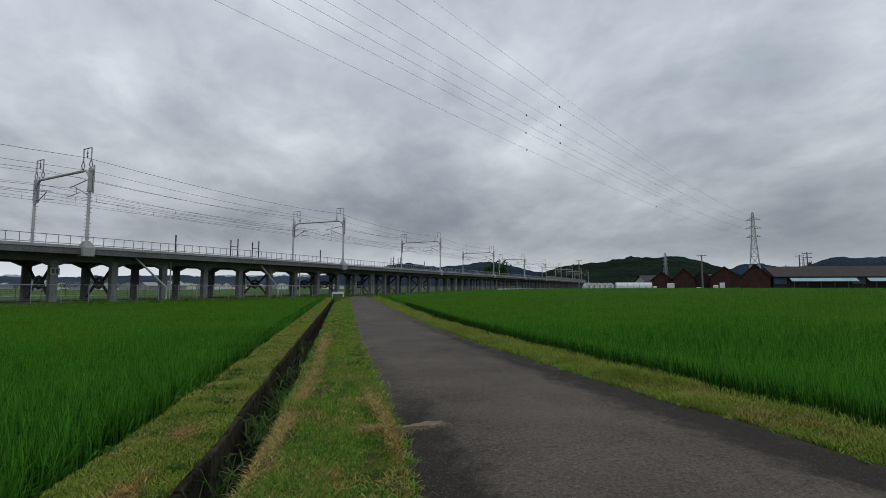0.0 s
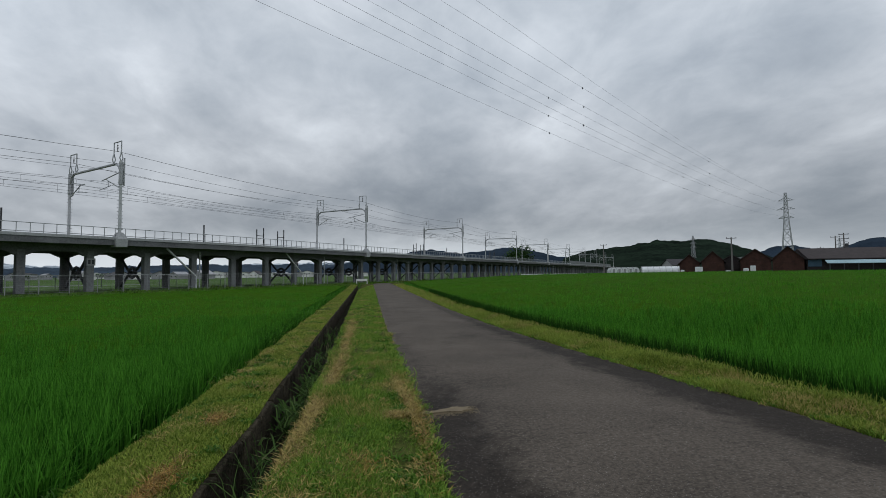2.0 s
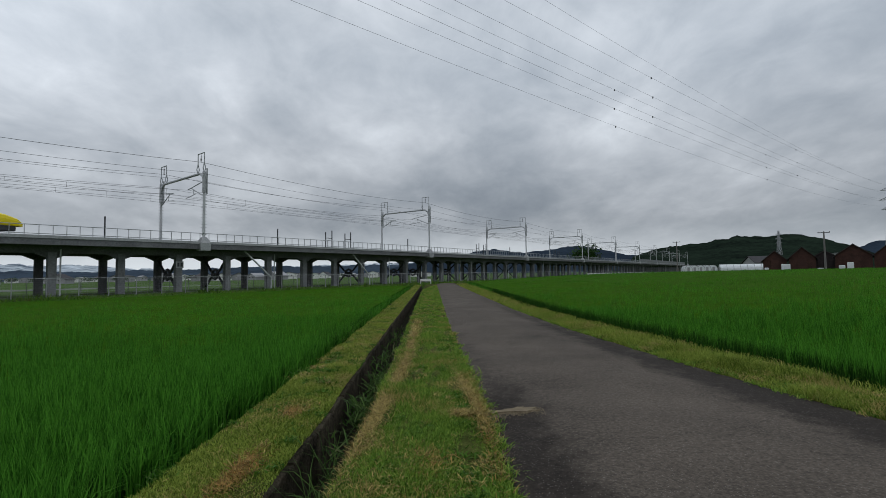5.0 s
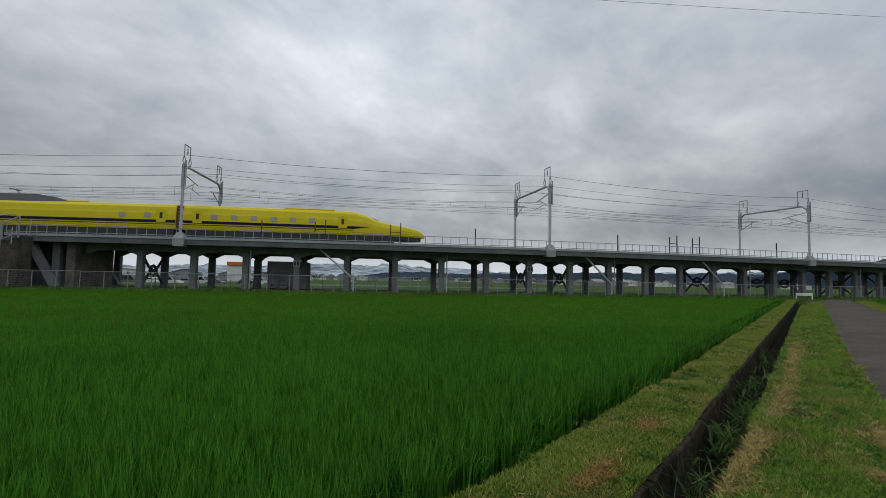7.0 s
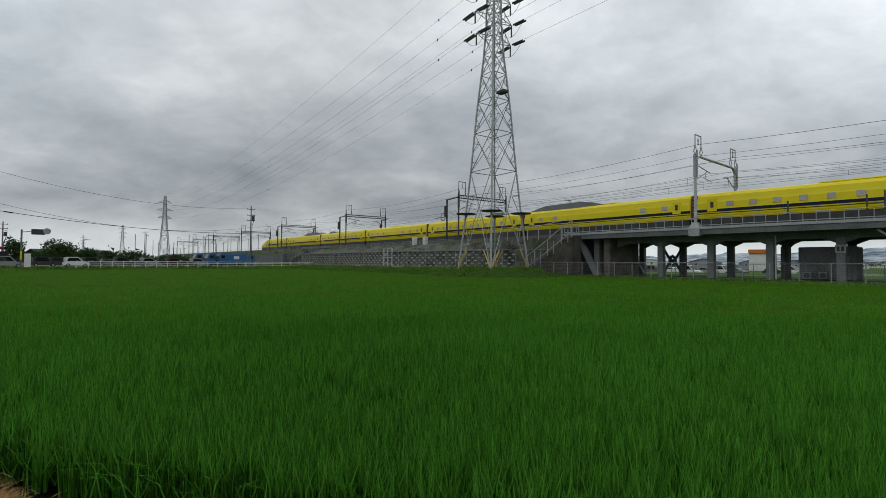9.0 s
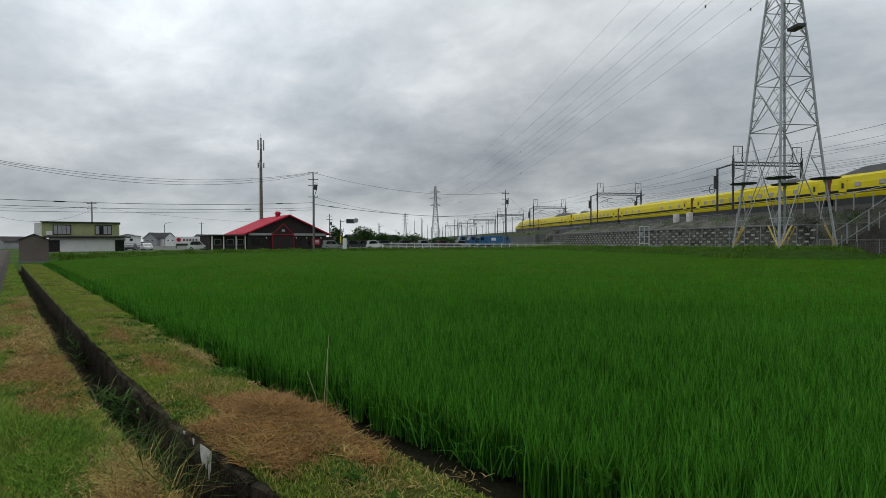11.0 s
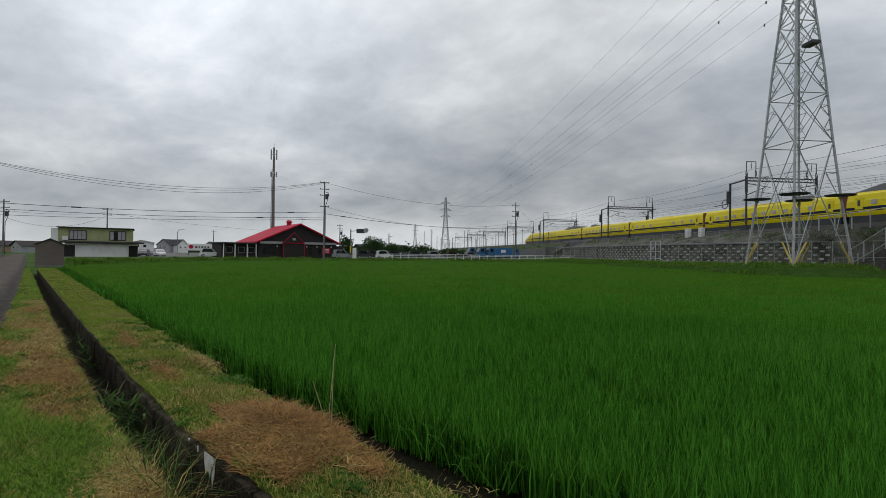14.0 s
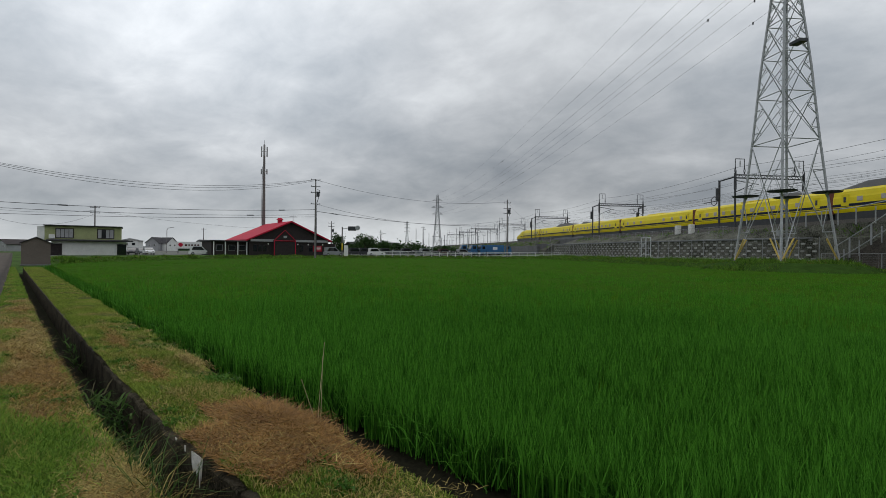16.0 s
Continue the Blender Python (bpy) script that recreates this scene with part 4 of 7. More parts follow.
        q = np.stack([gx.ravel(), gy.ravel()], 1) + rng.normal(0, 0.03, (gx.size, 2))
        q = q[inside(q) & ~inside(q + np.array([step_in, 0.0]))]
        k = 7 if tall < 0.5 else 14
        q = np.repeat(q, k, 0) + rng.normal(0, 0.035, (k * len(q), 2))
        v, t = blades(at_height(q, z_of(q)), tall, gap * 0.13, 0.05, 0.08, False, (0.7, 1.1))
        tagged(new("shade_stems", array_mesh("shade_stems", v, t, STEM)), "thick stems coloured dark for the shade low in the outer rows of rice", "rice", kind="stuff")

    # leaf mass below the blade tips
    def canopy(name, inside, cells, z_of, label):
        g = Geo()
        for (x0, x1, y0, y1, s) in cells:
            nx, ny = int((x1 - x0) / s), int((y1 - y0) / s)
            xs, ys = np.linspace(x0, x1, nx + 1), np.linspace(y0, y1, ny + 1)
            gx, gy = np.meshgrid(xs, ys)
            flat = np.stack([gx.ravel(), gy.ravel()], 1)
            ok = inside(flat).reshape(ny + 1, nx + 1)
            z = z_of(flat) + rng.normal(0, 0.012, len(flat))
            pts = [(float(p[0]), float(p[1]), float(q)) for p, q in zip(flat, z)]
            faces = []
            for j in range(ny):
                for i in range(nx):
                    if ok[j, i] and ok[j, i + 1] and ok[j + 1, i] and ok[j + 1, i + 1]:
                        o = j * (nx + 1) + i
                        faces.append((o, o + 1, o + nx + 2, o + nx + 1))
            g.add(pts, faces)
        tagged(new(name, g.mesh(name, CANOPY)), label, "rice", kind="stuff")

    def away(inside, box):
        """The same field less a near stretch that has a finer sheet of its own."""
        x0, x1, y0, y1 = box
        return lambda q: inside(q) & ~((q[:, 0] > x0 + 1.0) & (q[:, 0] < x1 - 1.0) & (q[:, 1] > y0 + 1.0) & (q[:, 1] < y1 - 1.0))

    near_w, near_e = (-16.3, -1.5, -50.0, 68.0), (4.0, 14.8, -4.0, 60.0)
    inset = lambda q: np.stack([np.interp(np.hypot(q[:, 0], q[:, 1]), [5, 18], [0.50, 0.10]), np.zeros(len(q))], 1)
    set_back_w = lambda q: in_west(q) & in_west(q + inset(q))
    set_back_e = lambda q: in_east(q) & in_east(q - np.array([0.26, 0.0]))
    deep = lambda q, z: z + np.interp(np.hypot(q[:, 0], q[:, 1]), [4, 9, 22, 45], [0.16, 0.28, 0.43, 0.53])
    label = "dark green leaf mass low in the rice"

    def under(q, z, box):
        """The coarse sheet dips below the fine one where they overlap."""
        x0, x1, y0, y1 = box
        return deep(q, z) - 0.08 * ((q[:, 0] > x0 - 0.5) & (q[:, 0] < x1 + 0.5) & (q[:, 1] > y0 - 0.5) & (q[:, 1] < y1 + 0.5))

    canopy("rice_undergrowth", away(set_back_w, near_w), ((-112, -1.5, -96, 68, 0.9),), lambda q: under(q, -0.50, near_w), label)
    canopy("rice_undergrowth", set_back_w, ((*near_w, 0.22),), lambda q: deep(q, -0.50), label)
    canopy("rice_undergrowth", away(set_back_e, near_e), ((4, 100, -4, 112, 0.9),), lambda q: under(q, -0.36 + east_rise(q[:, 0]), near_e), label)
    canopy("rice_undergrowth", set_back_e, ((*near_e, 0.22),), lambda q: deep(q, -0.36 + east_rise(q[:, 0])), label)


build_rice()


# ---- the railway ----
MASTS = {k: int(np.argmin(np.hypot(*(RAIL - np.array(p)).T))) for k, p in enumerate(LINE[1:10], -2)}
S0 = MASTS[1]
TOP = 5.45


def rail(s, off=0.0, z=0.0):
    """A place s metres along the line (north is plus) and off metres behind its front edge."""
    i = np.clip(S0 + s, 1, len(RAIL) - 2.001)
    k = int(i)
    p = RAIL[k] + (RAIL[k + 1] - RAIL[k]) * (i - k)
    d = RAIL[min(k + 3, len(RAIL) - 1)] - RAIL[max(k - 3, 0)]
    d = d / np.hypot(*d)
    return Vector((p[0] - d[1] * off, p[1] + d[0] * off, z))


def rail_turn(s):
    d = rail(s + 2) - rail(s - 2)
    return math.degrees(math.atan2(d.y, d.x))


def along(geo, outline, s0, s1, step=6.0):
    """An outline (off, z) drawn along the line."""
    ss = np.linspace(s0, s1, max(2, int(abs(s1 - s0) / step) + 1))
    geo.loft([[rail(s, o, z) for o, z in outline] for s in ss])
    return geo


ABUT, NORTH = -16.0, 400.0
BAY = 5.4


def build_viaduct():
    v = thing("railway_viaduct", "grey concrete railway viaduct on rows of square columns", "viaduct", kind="structure")
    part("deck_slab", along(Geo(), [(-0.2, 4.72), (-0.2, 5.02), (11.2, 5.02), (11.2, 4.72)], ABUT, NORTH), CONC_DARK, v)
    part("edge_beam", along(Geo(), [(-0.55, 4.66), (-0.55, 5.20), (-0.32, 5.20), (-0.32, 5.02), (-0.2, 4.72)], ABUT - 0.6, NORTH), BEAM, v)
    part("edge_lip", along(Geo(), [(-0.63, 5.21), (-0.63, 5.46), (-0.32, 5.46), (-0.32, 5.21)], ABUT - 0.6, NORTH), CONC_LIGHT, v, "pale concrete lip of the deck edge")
    part("edge_beam", along(Geo(), [(11.55, 4.66), (11.2, 4.72), (11.32, 5.46), (11.62, 5.46)], ABUT - 0.6, NORTH), CONC_LIGHT, v)
    part("inner_kerb", along(Geo(), [(0.35, 5.0), (0.35, 5.42), (0.6, 5.42), (0.6, 5.0)], ABUT, NORTH), CONC, v)
    for off in (3.2, 7.4):
        part("track_bed", along(Geo(), [(off - 1.3, 5.02), (off - 1.0, 5.28), (off + 1.0, 5.28), (off + 1.3, 5.0)], -380, 500), BALLAST, v)
        for g in (-0.72, 0.72):
            part("running_rail", along(Geo(), [(off + g - 0.035, 5.28), (off + g - 0.035, TOP), (off + g + 0.035, TOP), (off + g + 0.035, 5.28)], -380, 500), STEEL_DARK, v)
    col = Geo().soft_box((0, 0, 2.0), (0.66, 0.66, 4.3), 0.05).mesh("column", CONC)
    # back row: same column, its shade behind the front row put into the colour
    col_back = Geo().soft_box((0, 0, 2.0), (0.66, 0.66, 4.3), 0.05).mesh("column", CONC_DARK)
    # one bay of haunched beam, drawn once
    def bay_mesh(depth, span, material):
        g = Geo()
        o = [(-span / 2, 4.74), (span / 2, 4.74), (span / 2, 3.62), (span / 2 - 0.42, 3.62), (span / 2 - 1.3, 4.02), (-span / 2 + 1.3, 4.02), (-span / 2 + 0.42, 3.62), (-span / 2, 3.62)]
        n = len(o)
        pts = [(x, y, z) for y in (-depth / 2, depth / 2) for x, z in o]
        g.add(pts, [(i, (i + 1) % n, n + (i + 1) % n, n + i) for i in range(n)] + [tuple(range(n - 1, -1, -1)), tuple(range(n, 2 * n))])
        return g.mesh("haunched_beam", material)

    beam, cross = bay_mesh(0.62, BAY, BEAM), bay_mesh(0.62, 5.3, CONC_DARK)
    s, k = ABUT + 5.8, 0
    braced = {1, 9, 10, 14, 16, 17, 19, 21, 24}
    drain = Geo().tube((0, -0.5, 0.2), (0, -0.5, 4.4), 0.07, n=8).mesh("drain_pipe", MAST_PALE)
    number = Geo().box((0, -0.40, 3.05), (0.75, 0.08, 0.7)).mesh("number_plate", CONC_LIGHT)
    while s < NORTH:
        turn = rail_turn(s)
        for off, me in ((2.0, col), (7.3, col_back)):
            if k:
                part("column", me, None, v, m=pose(*rail(s, off), 0, 0, turn))
            part("haunched_beam", beam, None, v, m=pose(*rail(s + BAY / 2, off), 0, 0, rail_turn(s + BAY / 2)))
        if k:
            part("haunched_beam", cross, None, v, m=pose(*rail(s, 4.65), 0, 0, turn + 90))
        if k in braced:
            g = Geo()
            for a, b in ((0.5, 3.5), (3.5, 0.5)):
                g.path([rail(s, 2.4, a), rail(s, 3.7, a * 0.62 + b * 0.38), rail(s, 5.6, a * 0.38 + b * 0.62), rail(s, 6.9, b)], 0.14, 6)
            # eight-sided ring where the arms meet
            g.path([rail(s, 4.65 + 0.70 * math.cos(a), 2.0 + 0.55 * math.sin(a)) for a in np.linspace(0, 2 * math.pi, 9)], 0.17, 6)
            part("cross_brace", g, STEEL_DARK, v, "dark steel cross brace")
        if k % 4 == 3:
            part("drain_pipe", drain, None, v, "pale plastic drain pipe", m=pose(*rail(s + 0.55, 2.0), 0, 0, turn))
        if k in (4, 9, 14):
            plate = part("number_plate", number, None, v, "pale painted plate with dark bars", m=pose(*rail(s, 2.0), 0, 0, turn))
            for x in (-0.16, 0.16):
                part("bar", Geo().box((x, -0.455, 3.05), (0.2, 0.02, 0.42)), STEEL_DARK, plate)
        s += BAY
        k += 1
    # railing: posts and two rails on the front edge, the same behind
    post = Geo().box((0, 0, 0.46), (0.05, 0.05, 0.92)).mesh("post", STEEL)
    rest = Geo()
    ss = np.arange(ABUT - 0.5, NORTH, 0.95)
    for i, s in enumerate(ss):
        if i < 280:
            part("post", post, None, v, m=pose(*rail(s, -0.47, TOP), 0, 0, rail_turn(s)))
        else:
            rest.box(rail(s, -0.47, TOP + 0.46), (0.06, 0.06, 0.92), rail_turn(s))
        rest.box(rail(s, 11.47, TOP + 0.46), (0.06, 0.06, 0.92), rail_turn(s))
    tagged(part("far_posts", rest, STEEL, v), kind="stuff")
    for off in (-0.47, 11.47):
        for z in (0.15, 0.90):
            part("handrail", Geo().path([rail(s, off, TOP + z) for s in np.arange(ABUT - 0.5, NORTH, 4.0)], 0.035, 4), STEEL, v)
    # solid noise barrier on the far length
    part("noise_barrier", along(Geo(), [(-0.60, TOP), (-0.60, TOP + 1.6), (-0.48, TOP + 1.6), (-0.48, TOP)], 248, NORTH), CONC, v, "grey panelled noise barrier")
    # tall grey frames on the deck edge
    for s in (14.0, 22.0, 57.0, 60.5, 97.0, 100.0, 140.0, 143.0, 181.0, 184.0):
        g = Geo()
        for a in (-0.55, 0.55):
            g.bar(rail(s + a, -0.3, TOP), rail(s + a, -0.3, TOP + 2.3 - 0.25 * (a < 0)), 0.10)
        g.bar(rail(s - 0.55, -0.3, TOP + 1.25), rail(s + 0.55, -0.3, TOP + 1.25), 0.06)
        part("gate_frame", g, STEEL_DARK, v, "dark steel frame on the deck edge")
    for s in (8.0, 31.0, 49.0, 74.0, 112.0):
        part("signal_post", Geo().bar(rail(s, -0.3, TOP), rail(s, -0.3, TOP + 2.0), 0.11), STEEL_DARK, v)


build_viaduct()


def portal_parts(h, s, name="catenary_portal", dark=False):
    """A pair of masts with a beam across both tracks, on the line at s."""
    body, base = (STEEL_DARK if dark else MAST_PALE), (4.85 if not dark else 5.0)
    for off, side in ((-0.35, 1), (10.6, -1)):
        p = rail(s, off, base)
        if not dark:
            ped = Geo().loft([[rail(s + a * w, off + b * w, z) for a, b in ((-1, -1), (1, -1), (1, 1), (-1, 1))] for w, z in ((0.50, base - 0.35), (0.55, base + 0.45), (0.22, base + 1.1))])
            part("pedestal", ped, CONC_LIGHT, h, "pale concrete pedestal")
        mast = Geo().tube(p, rail(s, off, base + 8.3), 0.15, 0.12, 10)
        if not dark:
            for z in np.arange(base + 1.4, base + 6.2, 0.36):
                mast.bar(rail(s - 0.28, off, z), rail(s + 0.28, off, z + 0.02), 0.045)
        part("mast", mast, body, h, smooth=False)
        sleeve = Geo().tube(rail(s, off, base + 5.9), rail(s, off, base + 8.2), 0.20, 0.18, 8)
        sleeve.bar(rail(s + 0.25, off - 0.1, base + 5.8), rail(s + 0.25, off - 0.1, base + 8.6), 0.12)
        part("sleeve", sleeve, STEEL, h, "grey steel collar with fittings") if not dark else part("sleeve", sleeve, STEEL_DARK, h)
        # wire frame on the mast head
        a, b = off, off + side * 1.45
        fr = Geo()
        for q in (a, b):
            fr.path([rail(s, q, base + 8.1), rail(s - 0.14, q, base + 8.6), rail(s, q, base + 9.2), rail(s, q, base + 10.3)], 0.055)
            fr.path([rail(s, q, base + 8.1), rail(s + 0.14, q, base + 8.6), rail(s, q, base + 9.2)], 0.05)
        fr.path([rail(s, a, base + 10.3), rail(s, b, base + 10.3)], 0.06)
        part("head_frame", fr, STEEL if not dark else STEEL_DARK, h)
        mid = off + side * 0.75
        ins = Geo().path([rail(s, mid, base + 10.3), rail(s, mid, base + 9.3)], 0.025)
        for z in np.arange(9.35, 10.0, 0.14):
            ins.tube(rail(s, mid, base + z), rail(s, mid, base + z + 0.06), 0.10, 0.05, 8)
        part("insulator", ins, PORCELAIN, h)
        # bracket that holds the contact wire
        t = 3.2 if side == 1 else 7.4
        br = Geo().path([rail(s, off, base + 7.2), rail(s, t - side * 0.3, base + 6.75), rail(s, t + side * 0.2, base + 6.7)], 0.055)
        br.path([rail(s, off, base + 5.5), rail(s, t - side * 0.7, base + 6.7)], 0.055)
        br.path([rail(s, t - side * 1.6, base + 6.0), rail(s, t + side * 0.7, base + 5.75)], 0.04)
        br.path([rail(s, t - side * 1.0, base + 6.6), rail(s, t - side * 1.1, base + 6.0)], 0.035)
        part("bracket", br, STEEL if not dark else STEEL_DARK, h)
    bm = Geo()
    if dark:
        for z in (7.55, 8.0):
            bm.path([rail(s, -0.35, base + z), rail(s, 10.6, base + z)], 0.10)
        for o in np.arange(0, 10, 1.0):
            bm.path([rail(s, o, base + 7.55), rail(s, o + 0.5, base + 8.0), rail(s, o + 1, base + 7.55)], 0.04)
    else:
        bm.path([rail(s, -0.30, base + 7.2), rail(s, 0.0, base + 7.75), rail(s, 0.6, base + 8.1), rail(s, 9.65, base + 8.1), rail(s, 10.25, base + 7.75), rail(s, 10.55, base + 7.2)], 0.13, 8)
    part("beam", bm, STEEL if not dark else STEEL_DARK, h)
    return h


for k in range(1, 12):
    s = MASTS[k] - S0 if k <= 6 else MASTS[6] - S0 + (k - 6) * 42.8
    portal_parts(thing("catenary_portal", "pale concrete masts carrying a curved grey beam over the tracks", "mast", group="catenary portals on the viaduct"), s)
PORTALS_S = [MASTS[0] - S0, MASTS[-1] - S0, MASTS[-2] - S0, MASTS[-2] - S0 - 42, MASTS[-2] - S0 - 84, MASTS[-2] - S0 - 126, MASTS[-2] - S0 - 168]
for s in PORTALS_S:
    portal_parts(thing("catenary_portal", "dark steel masts carrying a lattice beam over the tracks", "mast", group="catenary portals on the embankment"), s, dark=True)
    if s > -130:
        # second, thicker pair of masts with hanging weights beside it
        h = thing("tension_mast", "dark steel tension mast with hanging weights", "mast", group="tension masts")
        for off in ((-0.4, 11.4) if s < -60 else (-0.4,)):
            part("mast", Geo().tube(rail(s - 3.2, off, 5.0), rail(s - 3.2, off, 12.6), 0.16, n=8), STEEL_DARK, h)
            part("weight", Geo().tube(rail(s - 3.2, off - 0.35, 9.6), rail(s - 3.2, off - 0.35, 11.4), 0.22, n=8), STEEL_DARK, h)
            part("arm", Geo().bar(rail(s - 3.2, off, 12.5), rail(s, off, 12.7), 0.16), STEEL_DARK, h)
        if s > -60:
            part("pulley_wheel", Geo().path([rail(s - 4.2 + 0.65 * math.cos(a), -0.5, 9.6 + 0.65 * math.sin(a)) for a in np.linspace(0, 2 * math.pi, 15)], 0.06), STEEL_DARK, h)
            part("arm", Geo().bar(rail(s - 6.5, -0.5, 9.5), rail(s - 3.2, -0.4, 9.6), 0.10), STEEL_DARK, h)


def build_overhead():
    stops = sorted(PORTALS_S + [MASTS[k] - S0 for k in range(1, 7)] + [MASTS[6] - S0 + j * 42.8 for j in range(1, 6)])
    for off, z, sag, r in ((0.4, 14.2, 0.7, 0.020), (9.9, 14.2, 0.7, 0.020), (-0.7, 12.75, 0.6, 0.015), (11.0, 12.75, 0.6, 0.015), (1.2, 12.3, 0.6, 0.013), (3.2, 11.45, 0.75, 0.015), (7.4, 11.45, 0.75, 0.015), (3.2, 10.75, 0.25, 0.012), (7.4, 10.75, 0.25, 0.012), (3.2, 10.40, 0.0, 0.014), (7.4, 10.40, 0.0, 0.014)):
        w = thing("overhead_wire", "thin dark overhead railway wire strung between masts", "wire", group="overhead wires")
        pts = []
        for a, b in zip(stops, stops[1:]):
            for f in np.linspace(0, 1, 9)[:-1]:
                pts.append(rail(a + (b - a) * f, off, z - sag * 4 * f * (1 - f)))
        part("strand", Geo().path(pts, r, 4), WIRE, w)
        if off in (3.2, 7.4) and z > 11:
            rest = Geo()
            for a, b in zip(stops, stops[1:]):
                near = -110 < (a + b) / 2 < 160
                for f in np.arange(0.06, 1, 0.11):
                    g = Geo() if near else rest
                    g.path([rail(a + (b - a) * f, off, z - sag * 4 * f * (1 - f)), rail(a + (b - a) * f, off, 10.4)], 0.012, 3)
                    if near:
                        part("dropper", g, WIRE, w)
            tagged(part("far_dropper", rest, WIRE, w), kind="stuff")


build_overhead()


def section(w, h0, h1, lean=0.0, n=7):
    """Half-round car section: off from -w to w, from floor h0 over the roof h1."""
    out = [(-w * 0.92, h0), (-w * 0.985, h0 + 0.35), (-w, h0 + 0.9), (-w * 0.985, h1 - 1.15)]
    for i in range(n + 1):
        a = math.pi * i / n
        c, s = -math.cos(a), math.sin(a)
        out.append((w * 0.955 * math.copysign(abs(c) ** 0.55, c), h1 - 0.95 + 0.95 * abs(s) ** 0.75))
    out += [(w * 0.985, h1 - 1.15), (w, h0 + 0.9), (w * 0.985, h0 + 0.35), (w * 0.92, h0)]
    return out


def build_train():
    """Seven cars; its head points south."""
    t = thing("train", "bright yellow test train with navy stripes standing on the viaduct", "train")
    tail, lens = 26.0, [27.0] + [25.0] * 5 + [27.0]
    s = tail
    spans = []
    for n in lens:
        spans.append((s - n, s))
        s -= n
    for i, (a, b) in enumerate(spans):
        p, q = rail(a, 3.2, TOP), rail(b, 3.2, TOP)
        d = (q - p).normalized()
        m = Matrix.Translation((p + q) / 2) @ Matrix.Rotation(math.atan2(d.y, d.x), 4, "Z")
        half = (q - p).length / 2 - 0.28
        end = 1 if i == 0 else (-1 if i == 6 else 0)
        body = Geo()
        rings = []
        if not end:
            for x in (-half, -half + 0.12, half - 0.12, half):
                k = 0.97 if abs(x) > half - 0.05 else 1.0
                rings.append([(x, o * k, z) for o, z in section(1.69, 0.98, 3.78 * (0.99 if k < 1 else 1))])
        else:
            # long flat nose at x = end * half
            prof = ((0.0, 0.10, 0.95, 1.25), (0.4, 0.62, 0.95, 1.62), (1.2, 1.02, 0.95, 1.95), (2.5, 1.32, 0.95, 2.22), (4.2, 1.52, 0.96, 2.50), (5.6, 1.60, 0.97, 2.80), (6.8, 1.65, 0.98, 3.34), (7.8, 1.68, 0.98, 3.64), (9.0, 1.69, 0.98, 3.78))
            for x, w, h0, h1 in prof:
                k = min(1.0, (h1 - h0) / 2.80)
                sec = section(w, h0, h0 + 2.80)
                rings.append([(end * (half - x), o, h0 + (z - h0) * k) for o, z in sec])
            rings.append([(-end * half, o, z) for o, z in section(1.69, 0.98, 3.78)])
        body.loft(rings)
        car = part("car", body, TRAIN_Y, t, "yellow car body", m=m, smooth=False)
        lead = 8.2 if end else 0.0
        x0, x1 = (-half, half - lead) if end == 1 else ((-half + lead, half) if end == -1 else (-half, half))
        for side in (-1, 1):
            y = 1.695 * side
            for z, h in ((1.80, 0.30), (1.50, 0.07)):
                g = Geo().box(((x0 + x1) / 2, y, z), (x1 - x0, 0.012, h))
                if end and h > 0.2:
                    # the stripe thins out along the nose
                    e = x1 if end == 1 else x0
                    g.add([(e, y + 0.006 * side, z - h / 2), (e, y + 0.006 * side, z + h / 2), (e + end * 1.9, y * 0.982, z + h / 2 - 0.02)], [(0, 1, 2)])
                part("stripe", g, TRAIN_B, car, "navy stripe")
            # windows
            step = 2.05 if end else (1.9 if i in (2, 4) else 2.6)
            xx = x0 + 3.2
            j = 0
            while xx < x1 - 2.6:
                if not (i in (1, 5) and 2 <= j <= 5) and not (i == 3 and j in (3, 4)):
                    part("window", Geo().soft_box((xx, y, 2.42), (0.66, 0.05, 0.52), 0.02), GLASS, car, "pale grey blinded window")
                xx += step
                j += 1
            for xd in ([x0 + 1.5] if end == 1 else [x1 - 1.5] if end == -1 else [x0 + 1.5, x1 - 1.5]) + ([x1 - 1.2] if end == 1 else [x0 + 1.2] if end == -1 else []):
                part("door", Geo().soft_box((xd, 1.688 * side, 2.38), (0.95, 0.03, 1.35), 0.012), TRAIN_Y, car)
                part("door_window", Geo().soft_box((xd, y * 1.008, 2.42), (0.30, 0.03, 0.62), 0.02), GLASS_DARK, car, "narrow dark door window")
        # dark skirts and underfloor boxes
        sk = Geo().soft_box((0 if not end else -end * 1.6, 0, 0.55), (2 * half - (0.4 if not end else 4.0), 3.1, 0.88), 0.05)
        part("skirt", sk, TRAIN_G, car, "grey underframe skirt")
        for xb in (-half + 3.6, half - 3.6 - (4 if end == 1 else 0)):
            part("bogie", Geo().soft_box((xb + (4 if end == -1 and xb < 0 else 0), 0, 0.34), (3.4, 2.6, 0.5), 0.06), STEEL_DARK, car)
        if end:
            w = Geo()
            w.loft([[(end * (half - x), o, z) for o, z in ((-wd, h), (-wd * 0.6, h + 0.2), (wd * 0.6, h + 0.2), (wd, h))] for x, wd, h in ((5.4, 0.70, 2.62), (6.2, 0.98, 2.90), (7.2, 1.05, 3.16))])
            part("windscreen", w, GLASS_DARK, car, "dark windscreen")
            part("nose_skirt", Geo().loft([[(end * (half - x), o, z) for o, z in ((-wd, 0.55), (-wd, 0.97), (wd, 0.97), (wd, 0.55))] for x, wd in ((0.5, 0.55), (1.4, 1.0), (3.0, 1.35), (6.0, 1.55))]), TRAIN_G, car, "grey nose skirt")
